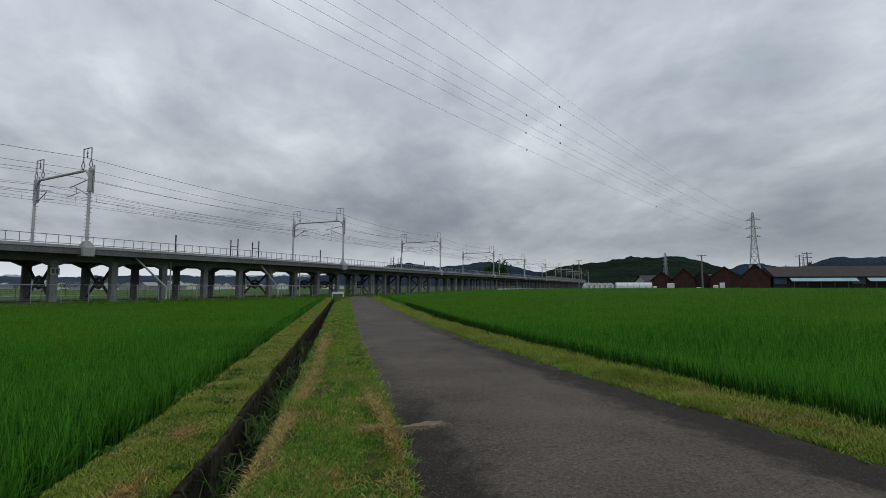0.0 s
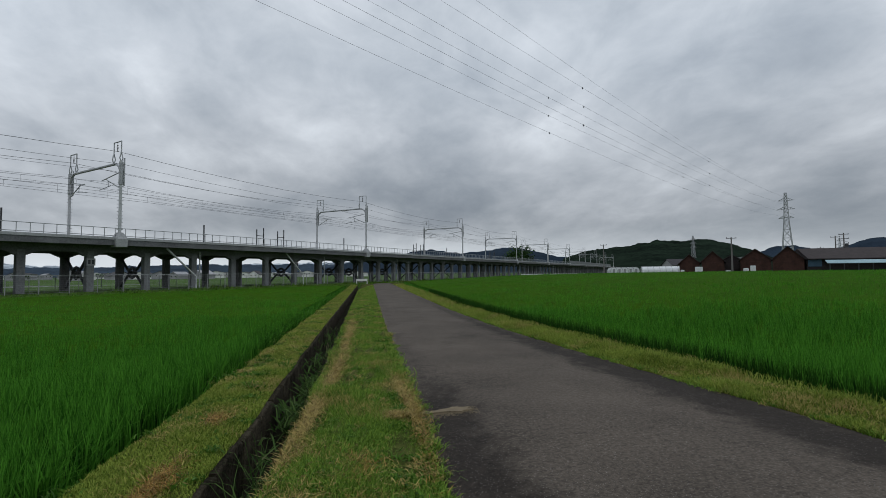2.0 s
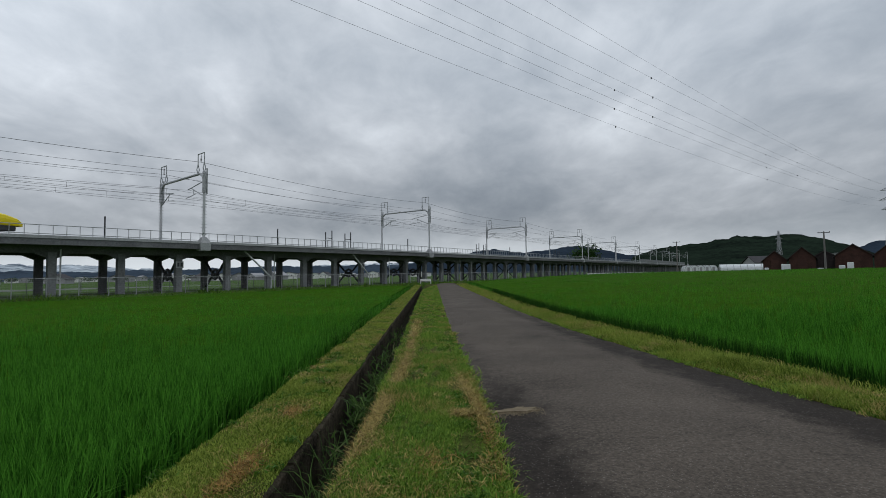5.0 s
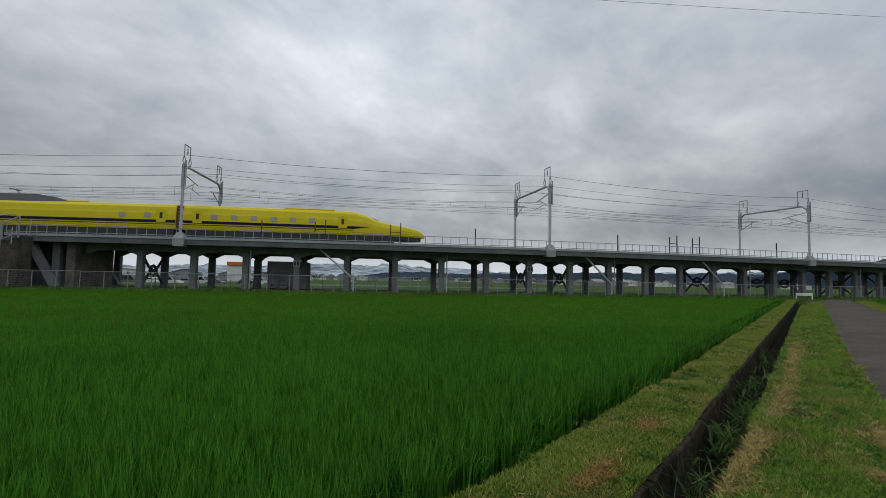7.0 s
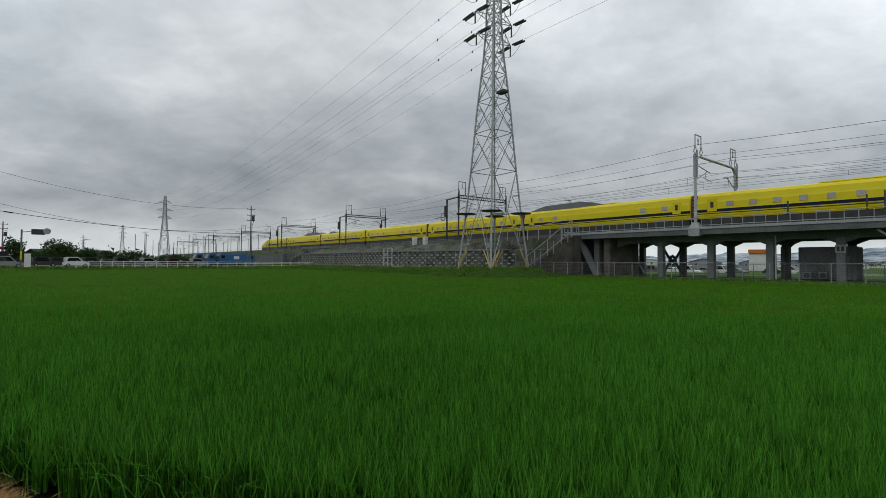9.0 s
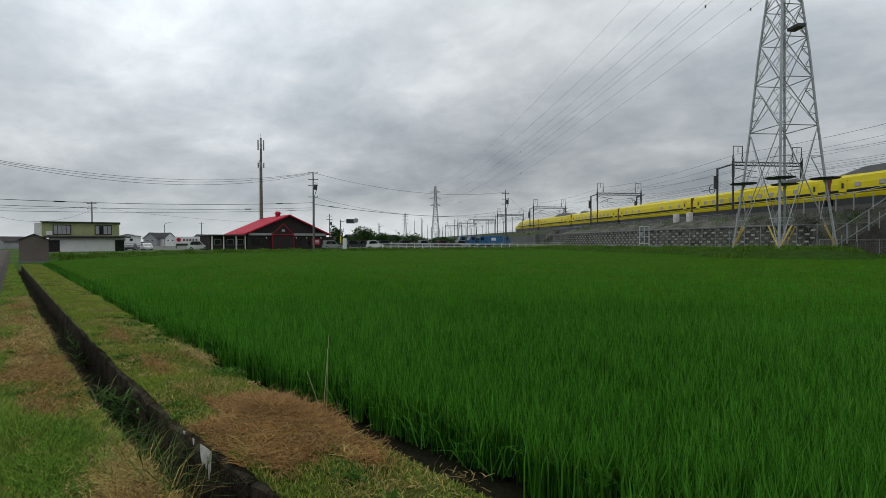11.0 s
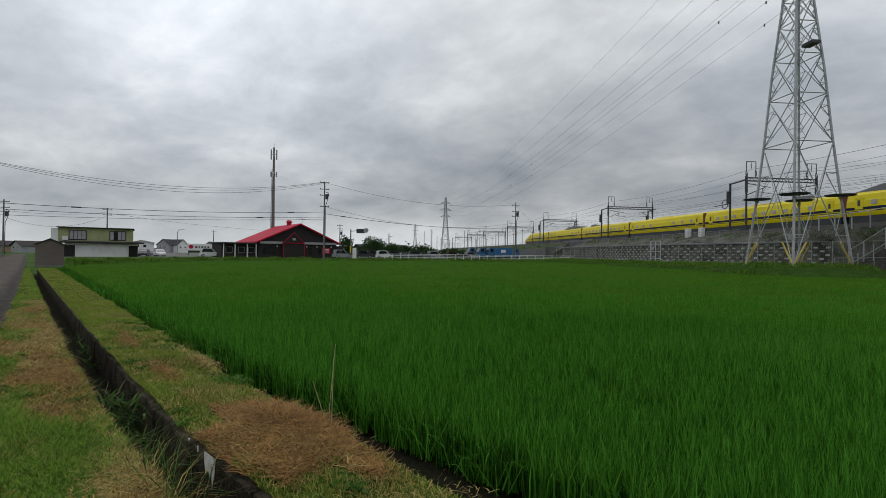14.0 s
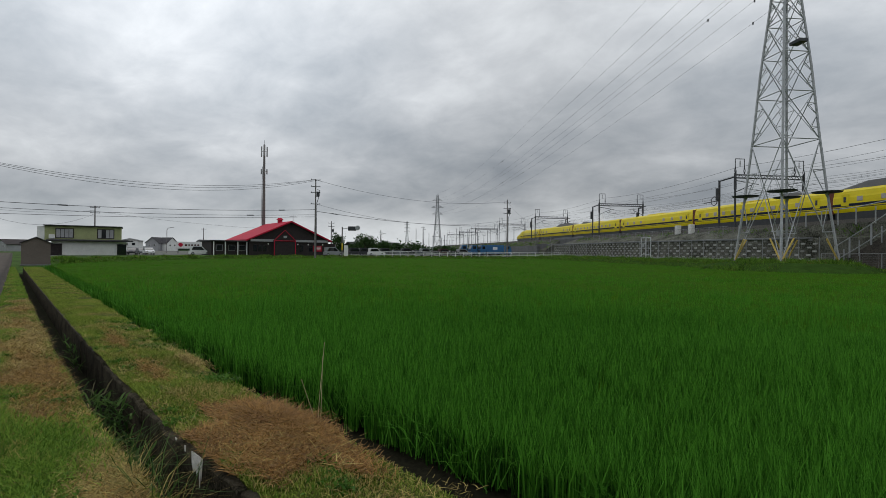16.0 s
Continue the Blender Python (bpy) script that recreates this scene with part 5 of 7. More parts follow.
        if i in (1, 5):
            e = -1 if i == 5 else 1
            # raised grey shroud round the current collector
            x = -e * 5.5
            g = Geo().loft([[(x + a, o * w, z) for o, z in ((-1.3, 3.4), (-1.15, 3.4 + h), (1.15, 3.4 + h), (1.3, 3.4))] for a, w, h in ((-7.0, 0.8, 0.20), (-3.0, 1.0, 0.95), (3.0, 1.0, 1.0), (5.0, 0.9, 0.72), (6.6, 0.8, 0.22))])
            part("shroud", g, SHROUD, car, "grey roof shroud")
            part("current_collector", Geo().path([(x - 0.5, 0, 4.2), (x + 0.6, 0, 4.6), (x + 0.1, 0, 4.95)], 0.05).path([(x + 0.1, -0.8, 4.95), (x + 0.1, 0.8, 4.95)], 0.05), STEEL_DARK, car)
        if i in (2, 4):
            x = half - 6.0 if i == 2 else -half + 6.0
            g = Geo().loft([[(x + a, o * w, z) for o, z in ((-1.2, 3.3), (-1.05, 3.3 + h), (1.05, 3.3 + h), (1.2, 3.3))] for a, w, h in ((-3.2, 0.8, 0.25), (-1.0, 1.0, 0.85), (1.0, 1.0, 0.85), (3.2, 0.8, 0.25))])
            part("shroud", g, SHROUD, car, "grey roof shroud")
        part("roof_unit", Geo().soft_box((0, 0, 3.78), (5.5, 1.9, 0.16), 0.06), TRAIN_Y, car)
        if i < 6:
            part("gangway", Geo().box((-half - 0.28, 0, 2.2), (0.62, 3.15, 2.6)), GANGWAY, car, "reddish brown gangway bellows")


build_train()


# ---- embankment, abutment, fences ----
SLOPE = mat("embankment_scrub", (0.105, 0.105, 0.088), 0.95, vary=0.7, scale=0.6, bump=0.05, tint=(0.045, 0.050, 0.032), spec=0.05)
BLOCKS = mat("wall_blocks", (0.31, 0.31, 0.295), 0.92, vary=0.45, scale=0.9, bump=0.01, rand=0.4)
END_WALL = mat("end_wall_concrete", (0.165, 0.145, 0.128), 0.95, vary=0.4, scale=0.6, bump=0.01, tint=(0.11, 0.095, 0.085))
STAINED = mat("stained_wall", (0.070, 0.060, 0.051), 0.95, vary=0.5, scale=0.7, bump=0.02, tint=(0.035, 0.032, 0.03))
BANK = mat("bank_grass_soil", (0.028, 0.060, 0.010), 0.98, vary=0.5, scale=1.2, bump=0.03, spec=0.02)


def back(s):
    """How far the foot of the embankment draws back behind the pylon, towards the abutment."""
    return float(np.interp(s, [-52, -27, -16], [0, 3.8, 5.5]))


def follow(outline, s0, s1, step=4.0):
    """An outline (off, z) drawn along the foot of the embankment."""
    ss = np.linspace(s0, s1, max(2, int(abs(s1 - s0) / step) + 1))
    return Geo().loft([[rail(s, o + back(s), z) for o, z in outline] for s in ss])


def build_embankment():
    land = Geo()
    along(land, [(-5.6, -0.6), (-4.4, -0.05), (-3.0, 0.15), (14.0, 0.15), (40.0, 0.1), (44.0, -0.6)], ABUT - 10, 420, 8)
    setting("railway_land", land, EARTH, "grassy strip of land under the viaduct", "ground")
    land = Geo()
    along(land, [(-16.5, -0.6), (-14.0, 0.45), (-9.5, 0.7), (14, 0.7), (16, -0.6)], -330, ABUT - 9, 8)
    setting("railway_land_south", land, BANK, "weedy strip at the foot of the embankment", "ground")
    e = Geo()
    rings = []
    for s in np.linspace(-92, ABUT - 0.6, 24):
        b = back(s)
        rings.append([rail(s, o, z) for o, z in ((-7.6 + b, 0.4), (min(-7.25 + b, -1.9), 3.40), (min(-5.6 + b, -1.6), 3.50), (-1.2, 5.0), (-0.6, 5.05), (11.6, 5.05), (18, 0.4))])
    e.loft(rings)
    along(e, [(-6.0, 0.4), (-5.6, 2.2), (-1.2, 5.0), (-0.6, 5.05), (11.6, 5.05), (18, 0.4)], -330, -102.2, 8)
    setting("embankment", e, SLOPE, "railway embankment with scrub on its slope", "embankment")
    # small bridge over a lane
    br = thing("underpass", "concrete underpass below the embankment", "bridge", kind="structure")
    part("deck", along(Geo(), [(-1.5, 3.9), (-1.5, 5.1), (12, 5.1), (12, 3.9)], -102.8, -91.4, 3), CONC_DARK, br)
    for s in (-92.4, -101.8):
        part("side_wall", Geo().box(rail(s, 4.5, 2.2), (0.7, 14, 3.6), rail_turn(s)), CONC, br)
    part("wing_wall", Geo().prism([(0, 0), (0, 3.5), (0.4, 3.5), (0.4, 0)], rail(-102.5, -2.4, 0.4), rail(-108, -6.3, 0.4)), CONC_DARK, br)
    part("parapet", along(Geo(), [(-1.6, 5.1), (-1.6, 5.6), (-1.35, 5.6), (-1.35, 5.1)], -106, -88, 3), CONC, br)
    part("retaining_wall", along(Geo(), [(-6.5, 0.3), (-6.3, 3.4), (-5.5, 3.4), (-5.5, 0.3)], -140, -107, 6), CONC_DARK, br, "grey stained retaining wall beside the underpass")
    # block facing of the lower wall
    w = thing("block_wall", "grey precast block wall at the foot of the embankment", "wall", kind="structure")
    rest = Geo()
    near = Geo().soft_box((0, 0, 0), (0.52, 0.14, 0.20), 0.025).mesh("block", BLOCKS)
    row = 0
    n = 0
    for z in np.arange(1.12, 3.35, 0.42):
        row += 1
        for s in np.arange(-91.5, ABUT - 7, 1.35):
            ss = s + 0.6 * (row % 2)
            off = -7.62 + 0.13 * (z - 0.4) + back(ss)
            if ss > -52 and n < 290:
                n += 1
                part("block", near, None, w, m=pose(*rail(ss, off, z), 0, 0, rail_turn(ss)))
            else:
                rest.box(rail(ss, off, z), (0.50, 0.14, 0.19), rail_turn(ss))
    tagged(part("far_blocks", rest, BLOCKS, w), kind="stuff")
    part("coping", follow([(-7.5, 3.38), (-7.5, 3.54), (-6.9, 3.54), (-6.9, 3.38)], -92, -24), CONC, w)
    part("cable_trough", along(Geo(), [(-1.15, 5.0), (-1.15, 5.42), (-0.55, 5.42), (-0.55, 5.0)], -330, ABUT - 0.8, 6), BALLAST, w, "brown weathered cable trough along the crest")
    part("footing", follow([(-8.3, 0.5), (-8.3, 0.98), (-7.5, 0.98), (-7.5, 0.5)], -92, -21), CONC_LIGHT, w, "pale concrete footing")

    # abutment: end wall, slanting struts and the stained wing wall that falls away beside the steps
    a = thing("abutment", "stained concrete abutment with slanting struts", "abutment", kind="structure")
    part("end_wall", Geo().soft_box(rail(ABUT + 5.0, 3.9, 2.4), (0.9, 6.4, 4.7), 0.04, rail_turn(ABUT)), END_WALL, a, "brown-stained concrete end wall")
    part("back_wall", Geo().box(rail(ABUT - 0.4, 5.5, 2.5), (0.8, 11.5, 4.9), rail_turn(ABUT)), CONC_DARK, a)
    for off in (0.2, 10.6):
        part("strut", Geo().bar(rail(ABUT + 4.0, off, 0.1), rail(ABUT + 1.3, off, 4.7), 0.62), CONC, a, "slanting concrete strut")
        part("pier", Geo().soft_box(rail(ABUT + 3.5, off + 0.8, 2.4), (0.75, 0.6, 4.6), 0.05, rail_turn(ABUT)), CONC_DARK, a)
    wing = Geo()
    tops = ((ABUT + 2.6, 5.0), (ABUT + 1.0, 4.2), (ABUT - 1.2, 2.8), (ABUT - 3.4, 1.5), (ABUT - 5.0, 0.6))
    wing.loft([[rail(s, -2.9, 0.2), rail(s, -2.9, z), rail(s, -1.2, z), rail(s, -1.2, 0.2)] for s, z in tops])
    part("wing_wall", wing, STAINED, a, "dark stained wing wall")
    # steps rail down the wing
    st = thing("stair_railing", "grey steel railing beside the embankment steps", "railing")
    for s, z in tops:
        part("post", Geo().bar(rail(s, -3.0, z - 0.2), rail(s, -3.0, z + 1.9), 0.11), STEEL, st)
        part("post", Geo().bar(rail(s + 1, -3.0, z), rail(s + 1, -3.0, z + 1.6), 0.07), STEEL, st)
    part("rail", Geo().path([rail(s, -3.0, z + 1.85) for s, z in tops], 0.06), STEEL, st)
    part("rail", Geo().path([rail(s, -3.0, z + 0.35) for s, z in tops], 0.06), STEEL, st)
    part("rail", Geo().path([rail(ABUT + 2.2, -3.0, 7.05), rail(ABUT - 4, -1.6, 6.6), rail(ABUT - 10, -1.6, 6.4)], 0.05), STEEL, st)
    for s in np.arange(ABUT - 10, ABUT + 2, 2.0):
        part("post", Geo().bar(rail(s, -1.6, 4.8), rail(s, -1.6, 6.5), 0.09), STEEL, st)
    # cable cabinets and white boxes on the crest
    for s in (-50.5, -47.0):
        b = thing("crest_box", "white equipment box on the embankment crest", "cabinet", group="crest boxes")
        part("box", Geo().soft_box(rail(s, -1.6, 5.5), (0.8, 0.7, 1.5), 0.04, rail_turn(s)), mat("box_white", (0.6, 0.6, 0.58), 0.7, vary=0.15), b)


build_embankment()


FENCE = mat("weathered_zinc", (0.27, 0.275, 0.28), 0.7, 0.2, vary=0.25, scale=1.5)


def wire_fence(name, label, s0, s1, off, z0, h, step, group, bent=False):
    f = thing(name, label, "fence", group=group)
    me = Geo().tube((0, 0, 0), (0, 0, h), 0.04, n=6).mesh("post", FENCE)
    at = lambda s, z: rail(s, off + (back(s) if bent else 0.0), z)
    for s in np.arange(s0, s1, step):
        part("post", me, None, f, m=pose(*at(s, z0)))
    part("top_rail", Geo().path([at(s, z0 + h) for s in np.arange(s0, s1, 4)], 0.024, 4), FENCE, f)
    net = Geo()
    for z in np.linspace(0.1, h - 0.12, 9):
        net.path([at(s, z0 + z) for s in np.arange(s0, s1, 4)], 0.004, 3)
    for s in np.arange(s0, s1, 0.5):
        net.path([at(s, z0 + 0.1), at(s, z0 + h)], 0.0035, 3)
    tagged(part("netting", net, FENCE, f), kind="stuff")


wire_fence("wire_fence", "grey wire fence with steel posts before the viaduct", ABUT - 6, 190, -3.6, 0.2, 1.55, 2.1, "railway fences")
wire_fence("wire_fence", "grey wire fence with steel posts behind the viaduct", ABUT - 2, 150, 12.6, 0.2, 1.4, 2.4, "railway fences")
wire_fence("wire_fence", "tall grey wire fence before the block wall", -92, ABUT - 4, -8.9, 0.6, 2.9, 2.2, "railway fences", True)
gate = thing("wire_gate", "pale steel gate in the fence before the block wall", "gate")
for s in (-49.6, -48.5, -47.4):
    part("post", Geo().bar(rail(s, -9.0 + back(s), 0.6), rail(s, -9.0 + back(s), 4.1), 0.12), MAST_PALE, gate)
for z in (1.3, 2.4, 4.05):
    part("crossbar", Geo().bar(rail(-49.6, -9.0 + back(-49.6), z), rail(-47.4, -9.0 + back(-47.4), z), 0.08), MAST_PALE, gate)
part("plate", Geo().box(rail(-49.0, -9.1 + back(-49), 2.9), (0.7, 0.04, 0.6), rail_turn(-49)), CONC_LIGHT, gate, "plain pale plate")
for s in np.arange(-330, -124, 11.0):
    pole = thing("line_pole", "thin dark steel pole beside the railway", "pole", group="line poles")
    zb, hh = 4.6, float(rng.uniform(3.5, 6.5))
    part("shaft", Geo().tube(rail(s, -1.7, zb), rail(s, -1.7, zb + hh), 0.09, 0.07, 8), STEEL_DARK, pole)
    part("arm", Geo().bar(rail(s, -2.3, zb + hh - 0.4), rail(s, -0.9, zb + hh - 0.4), 0.07), STEEL_DARK, pole)
wire_fence("wire_fence", "grey wire fence along the far embankment crest", -330, -103, -2.0, 4.5, 1.4, 6.0, "railway fences")
wire_fence("wire_fence", "grey wire fence along the embankment crest", -90, ABUT - 18, -2.2, 4.4, 1.1, 3.0, "railway fences")


def build_hut():
    h = thing("equipment_hut", "windowless grey concrete hut under the viaduct", "hut")
    s = 11.9
    part("body", Geo().soft_box(rail(s - 1.8, 5.0, 1.75), (4.3, 3.4, 3.1), 0.06, rail_turn(s)), CONC_DARK, h)
    part("door_panel", Geo().soft_box(rail(s - 0.6, 3.28, 1.35), (1.0, 0.08, 2.1), 0.04, rail_turn(s)), CONC, h)
    for a in (-3.2, -2.0):
        u = part("cooling_unit", Geo().soft_box(rail(s + a, 2.9, 0.62), (0.66, 0.34, 0.62), 0.03, rail_turn(s)), CONC, h, "pale cooling unit")
        part("fan", Geo().tube(rail(s + a, 2.75, 0.62), rail(s + a, 2.71, 0.62), 0.24, n=14), STEEL_DARK, u)
    for a in (-6.0, -5.2, -4.6):
        part("cable_duct", Geo().path([rail(s + a, 3.0, 0.2), rail(s + a, 3.0, 3.3), rail(s + a + 0.6, 3.0, 3.9)], 0.13, 8), STEEL_DARK, h)
    # slanting pipe from the deck
    for s2 in (14.0, 45.0, 62.0):
        p = thing("slanting_pipe", "pale pipe slanting down from the viaduct deck", "pipe", group="slanting pipes")
        part("pipe", Geo().path([rail(s2, 0.2, 4.6), rail(s2 + 3.6, 0.4, 1.5), rail(s2 + 3.6, 0.4, 0.2)], 0.10, 8), MAST_PALE, p)


build_hut()


# ---- the transmission tower in the field ----
def lattice_tower(name, label, foot, turn, z0, levels, arms, arm_half, leg_w, brace_w, near=False, group=""):
    """levels: (height, half diagonal); arms: heights of the cross arms."""
    t = thing(name, label, "pylon", pose(*foot, 0, 0, turn), group=group)
    hs, ds = [l[0] for l in levels], [l[1] / math.sqrt(2) for l in levels]
    half = lambda z: float(np.interp(z, hs, ds))
    corner = lambda i, z: Vector(((1, 1, -1, -1)[i] * half(z), (1, -1, -1, 1)[i] * half(z), z0 + z))
    top = hs[-1]
    for i in range(4):
        part("leg", Geo().path([corner(i, z) for z in hs], leg_w, 6), STEEL, t)
    z, panels = 0.0, []
    while z < top - 0.8:
        step = max(1.2, 2.1 * half(z) * (1.15 if z > 0 else 1.9))
        panels.append((z, min(top, z + step)))
        z += step
    for a, b in panels:
        for i in range(4):
            j = (i + 1) % 4
            g = Geo()
            mid = (a + b) / 2
            g.path([corner(i, a), corner(j, b)], brace_w, 4).path([corner(j, a), corner(i, b)], brace_w, 4)
            g.path([corner(i, b), corner(j, b)], brace_w, 4)
            if near and b - a > 2.5:
                c = (corner(i, mid) + corner(j, mid)) / 2
                for e, z2 in ((i, a + (b - a) * 0.25), (j, a + (b - a) * 0.25), (i, a + (b - a) * 0.75), (j, a + (b - a) * 0.75)):
                    o = corner(e, z2)
                    q = c * 0.5 + corner(e, a if z2 < mid else b) * 0.5
                    g.path([o, q], brace_w * 0.65, 4)
                    g.path([corner(e, mid), q], brace_w * 0.65, 4)
            part("bracing", g, STEEL, t)
    for z, ln in zip(arms, arm_half):
        for sy in (-1, 1):
            g = Geo()
            w = half(z)
            tip = Vector((0, sy * ln, z0 + z))
            for sx in (-1, 1):
                a, b = Vector((sx * w, sy * w, z0 + z)), Vector((sx * w, sy * w, z0 + z + 1.4))
                g.path([a, tip], brace_w * 1.1, 4).path([b, tip], brace_w * 1.1, 4)
                for f in (0.33, 0.66):
                    g.path([a.lerp(tip, f), b.lerp(tip, f)], brace_w * 0.7, 4)
            g.path([Vector((-w, sy * w, z0 + z)), tip.lerp(Vector((w, sy * w, z0 + z)), 0.5)], brace_w * 0.7, 4)
            part("cross_arm", g, STEEL, t)
    return t


PYLON = spot(-88.7, 61.0)
TOWER_Z = 0.75
ARM_Z, ARM_L = (29.4, 32.1, 34.9), (2.9, 3.1, 2.9)
tower = lattice_tower("transmission_tower", "tall galvanised steel lattice pylon at the field edge", PYLON, 40.5, TOWER_Z, ((0, 4.40), (7.1, 3.45), (13.0, 2.80), (20.0, 2.15), (27.0, 1.30), (31.0, 0.98), (43.0, 0.72)), ARM_Z, ARM_L, 0.13, 0.055, True)
for sx, sy in ((1, 1), (1, -1), (-1, -1), (-1, 1)):
    w = 3.45 / math.sqrt(2)
    c = Vector((sx * w, sy * w, TOWER_Z + 7.0))
    g = Geo().loft([[(c.x + r * math.cos(a), c.y + r * math.sin(a), c.z + z) for a in np.linspace(0, 2 * math.pi, 13)[:-1]] for r, z in ((1.22, 0.0), (1.32, 0.10), (0.3, 0.2))])
    part("climbing_guard", g, STEEL_DARK, tower, "dark spiked collar round the leg")
    for ex, ey in ((-sx, 0), (0, -sy)):
        b = 4.40 / math.sqrt(2)
        p = Vector((sx * b, sy * b, TOWER_Z))
        part("yellow_sleeve", Geo().tube(p + Vector((0, 0, 0.1)), p + Vector((ex * 1.35, ey * 1.35, 2.4)), 0.08, n=8), PAINT_Y, tower, "yellow plastic sleeve")
    part("footing", Geo().tube((sx * 3.11, sy * 3.11, TOWER_Z - 0.6), (sx * 3.11, sy * 3.11, TOWER_Z + 0.1), 0.35, n=10), CONC_LIGHT, tower)
part("climbing_hatch", Geo().box((1.35, 0.25, TOWER_Z + 22.3), (1.3, 0.9, 0.30)), STEEL_DARK, tower, "dark rest platform on one leg")
part("warning_plate", Geo().box((2.75, -2.95, TOWER_Z + 2.9), (0.06, 0.75, 0.6)), CONC_LIGHT, tower, "white plate with small dark bars")

WEST_PYLON, EAST_PYLON, EAST_SMALL = spot(-124.8, 330), spot(44.1, 330), spot(35.95, 640)
small = ((0, 4.2), (26, 1.5), (40, 0.7))
for nm, p, turn, z0, sc in (("distant_pylon", WEST_PYLON, 45, -0.55, 1.02), ("distant_pylon", EAST_PYLON, 40, 0.7, 1.1), ("distant_pylon", EAST_SMALL, 20, 0.7, 1.05), ("distant_pylon", spot(-128.4, 620), 45, -0.55, 1.0), ("distant_pylon", spot(-131.5, 900), 45, -0.55, 1.0), ("distant_pylon", spot(48.0, 700), 30, 0.7, 0.9)):
    lattice_tower(nm, "grey steel lattice pylon far off", p, turn, z0, [(h * sc, d * sc) for h, d in small], (27 * sc, 31.5 * sc, 36 * sc), (3.6, 4.2, 3.6), 0.16, 0.09, group="distant pylons")


def build_power_lines():
    m = tower.matrix_basis
    for arm, (z, ln) in enumerate(zip(ARM_Z, ARM_L)):
        for sy in (-1, 1):
            tip = m @ Vector((0, sy * ln, TOWER_Z + z))
            for far, sag, far_z, fl in ((EAST_PYLON, 5.2, (32.2, 36.3, 40.4)[arm], 3.9), (WEST_PYLON, 7.0, (28, 32.5, 37)[arm], 3.9)):
                side = 1 if far is EAST_PYLON else -1
                d = (far - PYLON).normalized()
                n = Vector((-d.y, d.x, 0)) * side
                end = far + n * sy * fl + Vector((0, 0, far_z))
                a = tip + d * 0.4
                # strain insulators: twin dark strings
                st = part("strain_insulator", Geo().tube(a, a + d * 1.9 - Vector((0, 0, 0.15)), 0.13, n=8).tube(a + n * 0.35, a + n * 0.35 + d * 1.9 - Vector((0, 0, 0.15)), 0.13, n=8), PORCELAIN, tower, "dark strain insulator string")
                st.matrix_basis = m.inverted()
                a = a + d * 2.0 + n * 0.17
                w = thing("power_line", "thin dark high-voltage line hung from the pylon", "wire", group="power lines")
                pts = [a.lerp(end, f) - Vector((0, 0, sag * 4 * f * (1 - f))) for f in np.linspace(0, 1, 40)]
                part("strand", Geo().path(pts, 0.017, 4), WIRE, w)
                if side == 1:
                    for f in (0.32, 0.53):
                        p = a.lerp(end, f) - Vector((0, 0, sag * 4 * f * (1 - f)))
                        part("damper", Geo().tube(p - Vector((0, 0, 0.22)), p + Vector((0, 0, 0.08)), 0.09, n=8), WIRE, w, "small dark damper on the line")
                else:
                    for f in (0.02, 0.35):
                        p = a.lerp(end, f) - Vector((0, 0, sag * 4 * f * (1 - f)))
                        part("damper", Geo().tube(p - Vector((0, 0, 0.2)), p + Vector((0, 0, 0.1)), 0.08, n=8), WIRE, w)
            # jumper loop and post insulator below the arm
            lp = [tip + m.to_3x3() @ Vector((x, 0, -1.5 * (1 - (x / 2.2) ** 2))) for x in np.linspace(-2.2, 2.2, 9)]
            jl = part("jumper_loop", Geo().path(lp, 0.022, 4), WIRE, tower)
            jl.matrix_basis = m.inverted()
            pi = part("post_insulator", Geo().tube(tip, tip - Vector((0, 0, 1.5)), 0.10, n=8), PORCELAIN, tower)
            pi.matrix_basis = m.inverted()
    top = m @ Vector((0, 0, TOWER_Z + 43))
    for far, z in ((EAST_PYLON, 42), (WEST_PYLON, 41)):
        w = thing("power_line", "thin dark earth wire along the pylon tops", "wire", group="power lines")
        end = far + Vector((0, 0, z))
        part("strand", Geo().path([top.lerp(end, f) - Vector((0, 0, 6 * 4 * f * (1 - f))) for f in np.linspace(0, 1, 40)], 0.016, 4), WIRE, w)


build_power_lines()


# weedy mound at the tower's foot and along the field's far side
ROUGH = blade_mat("rough_weeds", (0.022, 0.068, 0.008), (0.165, 0.295, 0.042), (0.20, 0.14, 0.06), 0.06, 0.5, spec=0.02)


def weeds(name, places, height, label, width=0.05):
    p = np.array(places)
    lump = np.clip(np.sin(p[:, 0] * 0.9 + 1.7 * np.sin(p[:, 1] * 0.7)) * np.sin(p[:, 1] * 1.1 + 1.3 * np.sin(p[:, 0] * 0.5)), -0.4, 1)
    v, t = blades(p, height * (0.75 + 0.75 * lump), width, 0.35, 0.6, True)
    tagged(new(name, array_mesh(name, v, t, ROUGH)), label, "weeds", kind="stuff")


mound = Geo()
c = PYLON
ring = lambda r, z: [(c.x + r * 1.25 * math.cos(a) * (1 + 0.1 * math.sin(3 * a)), c.y + r * math.sin(a), z) for a in np.linspace(0, 2 * math.pi, 25)[:-1]]
mound.loft([ring(9.5, -0.6), ring(7.5, 0.3), ring(5.5, 0.78), ring(0.1, 0.8)], caps=False)
setting("tower_mound", mound, BANK, "low grassy mound under the pylon", "ground", smooth=True)
pts = []
for _ in range(12000):
    a, r = rng.uniform(0, 2 * math.pi), 8.5 * math.sqrt(rng.uniform(0, 1))
    pts.append((c.x + 1.2 * r * math.cos(a), c.y + r * math.sin(a), float(np.interp(r, [0, 5.5, 8.5], [0.75, 0.7, -0.2]))))
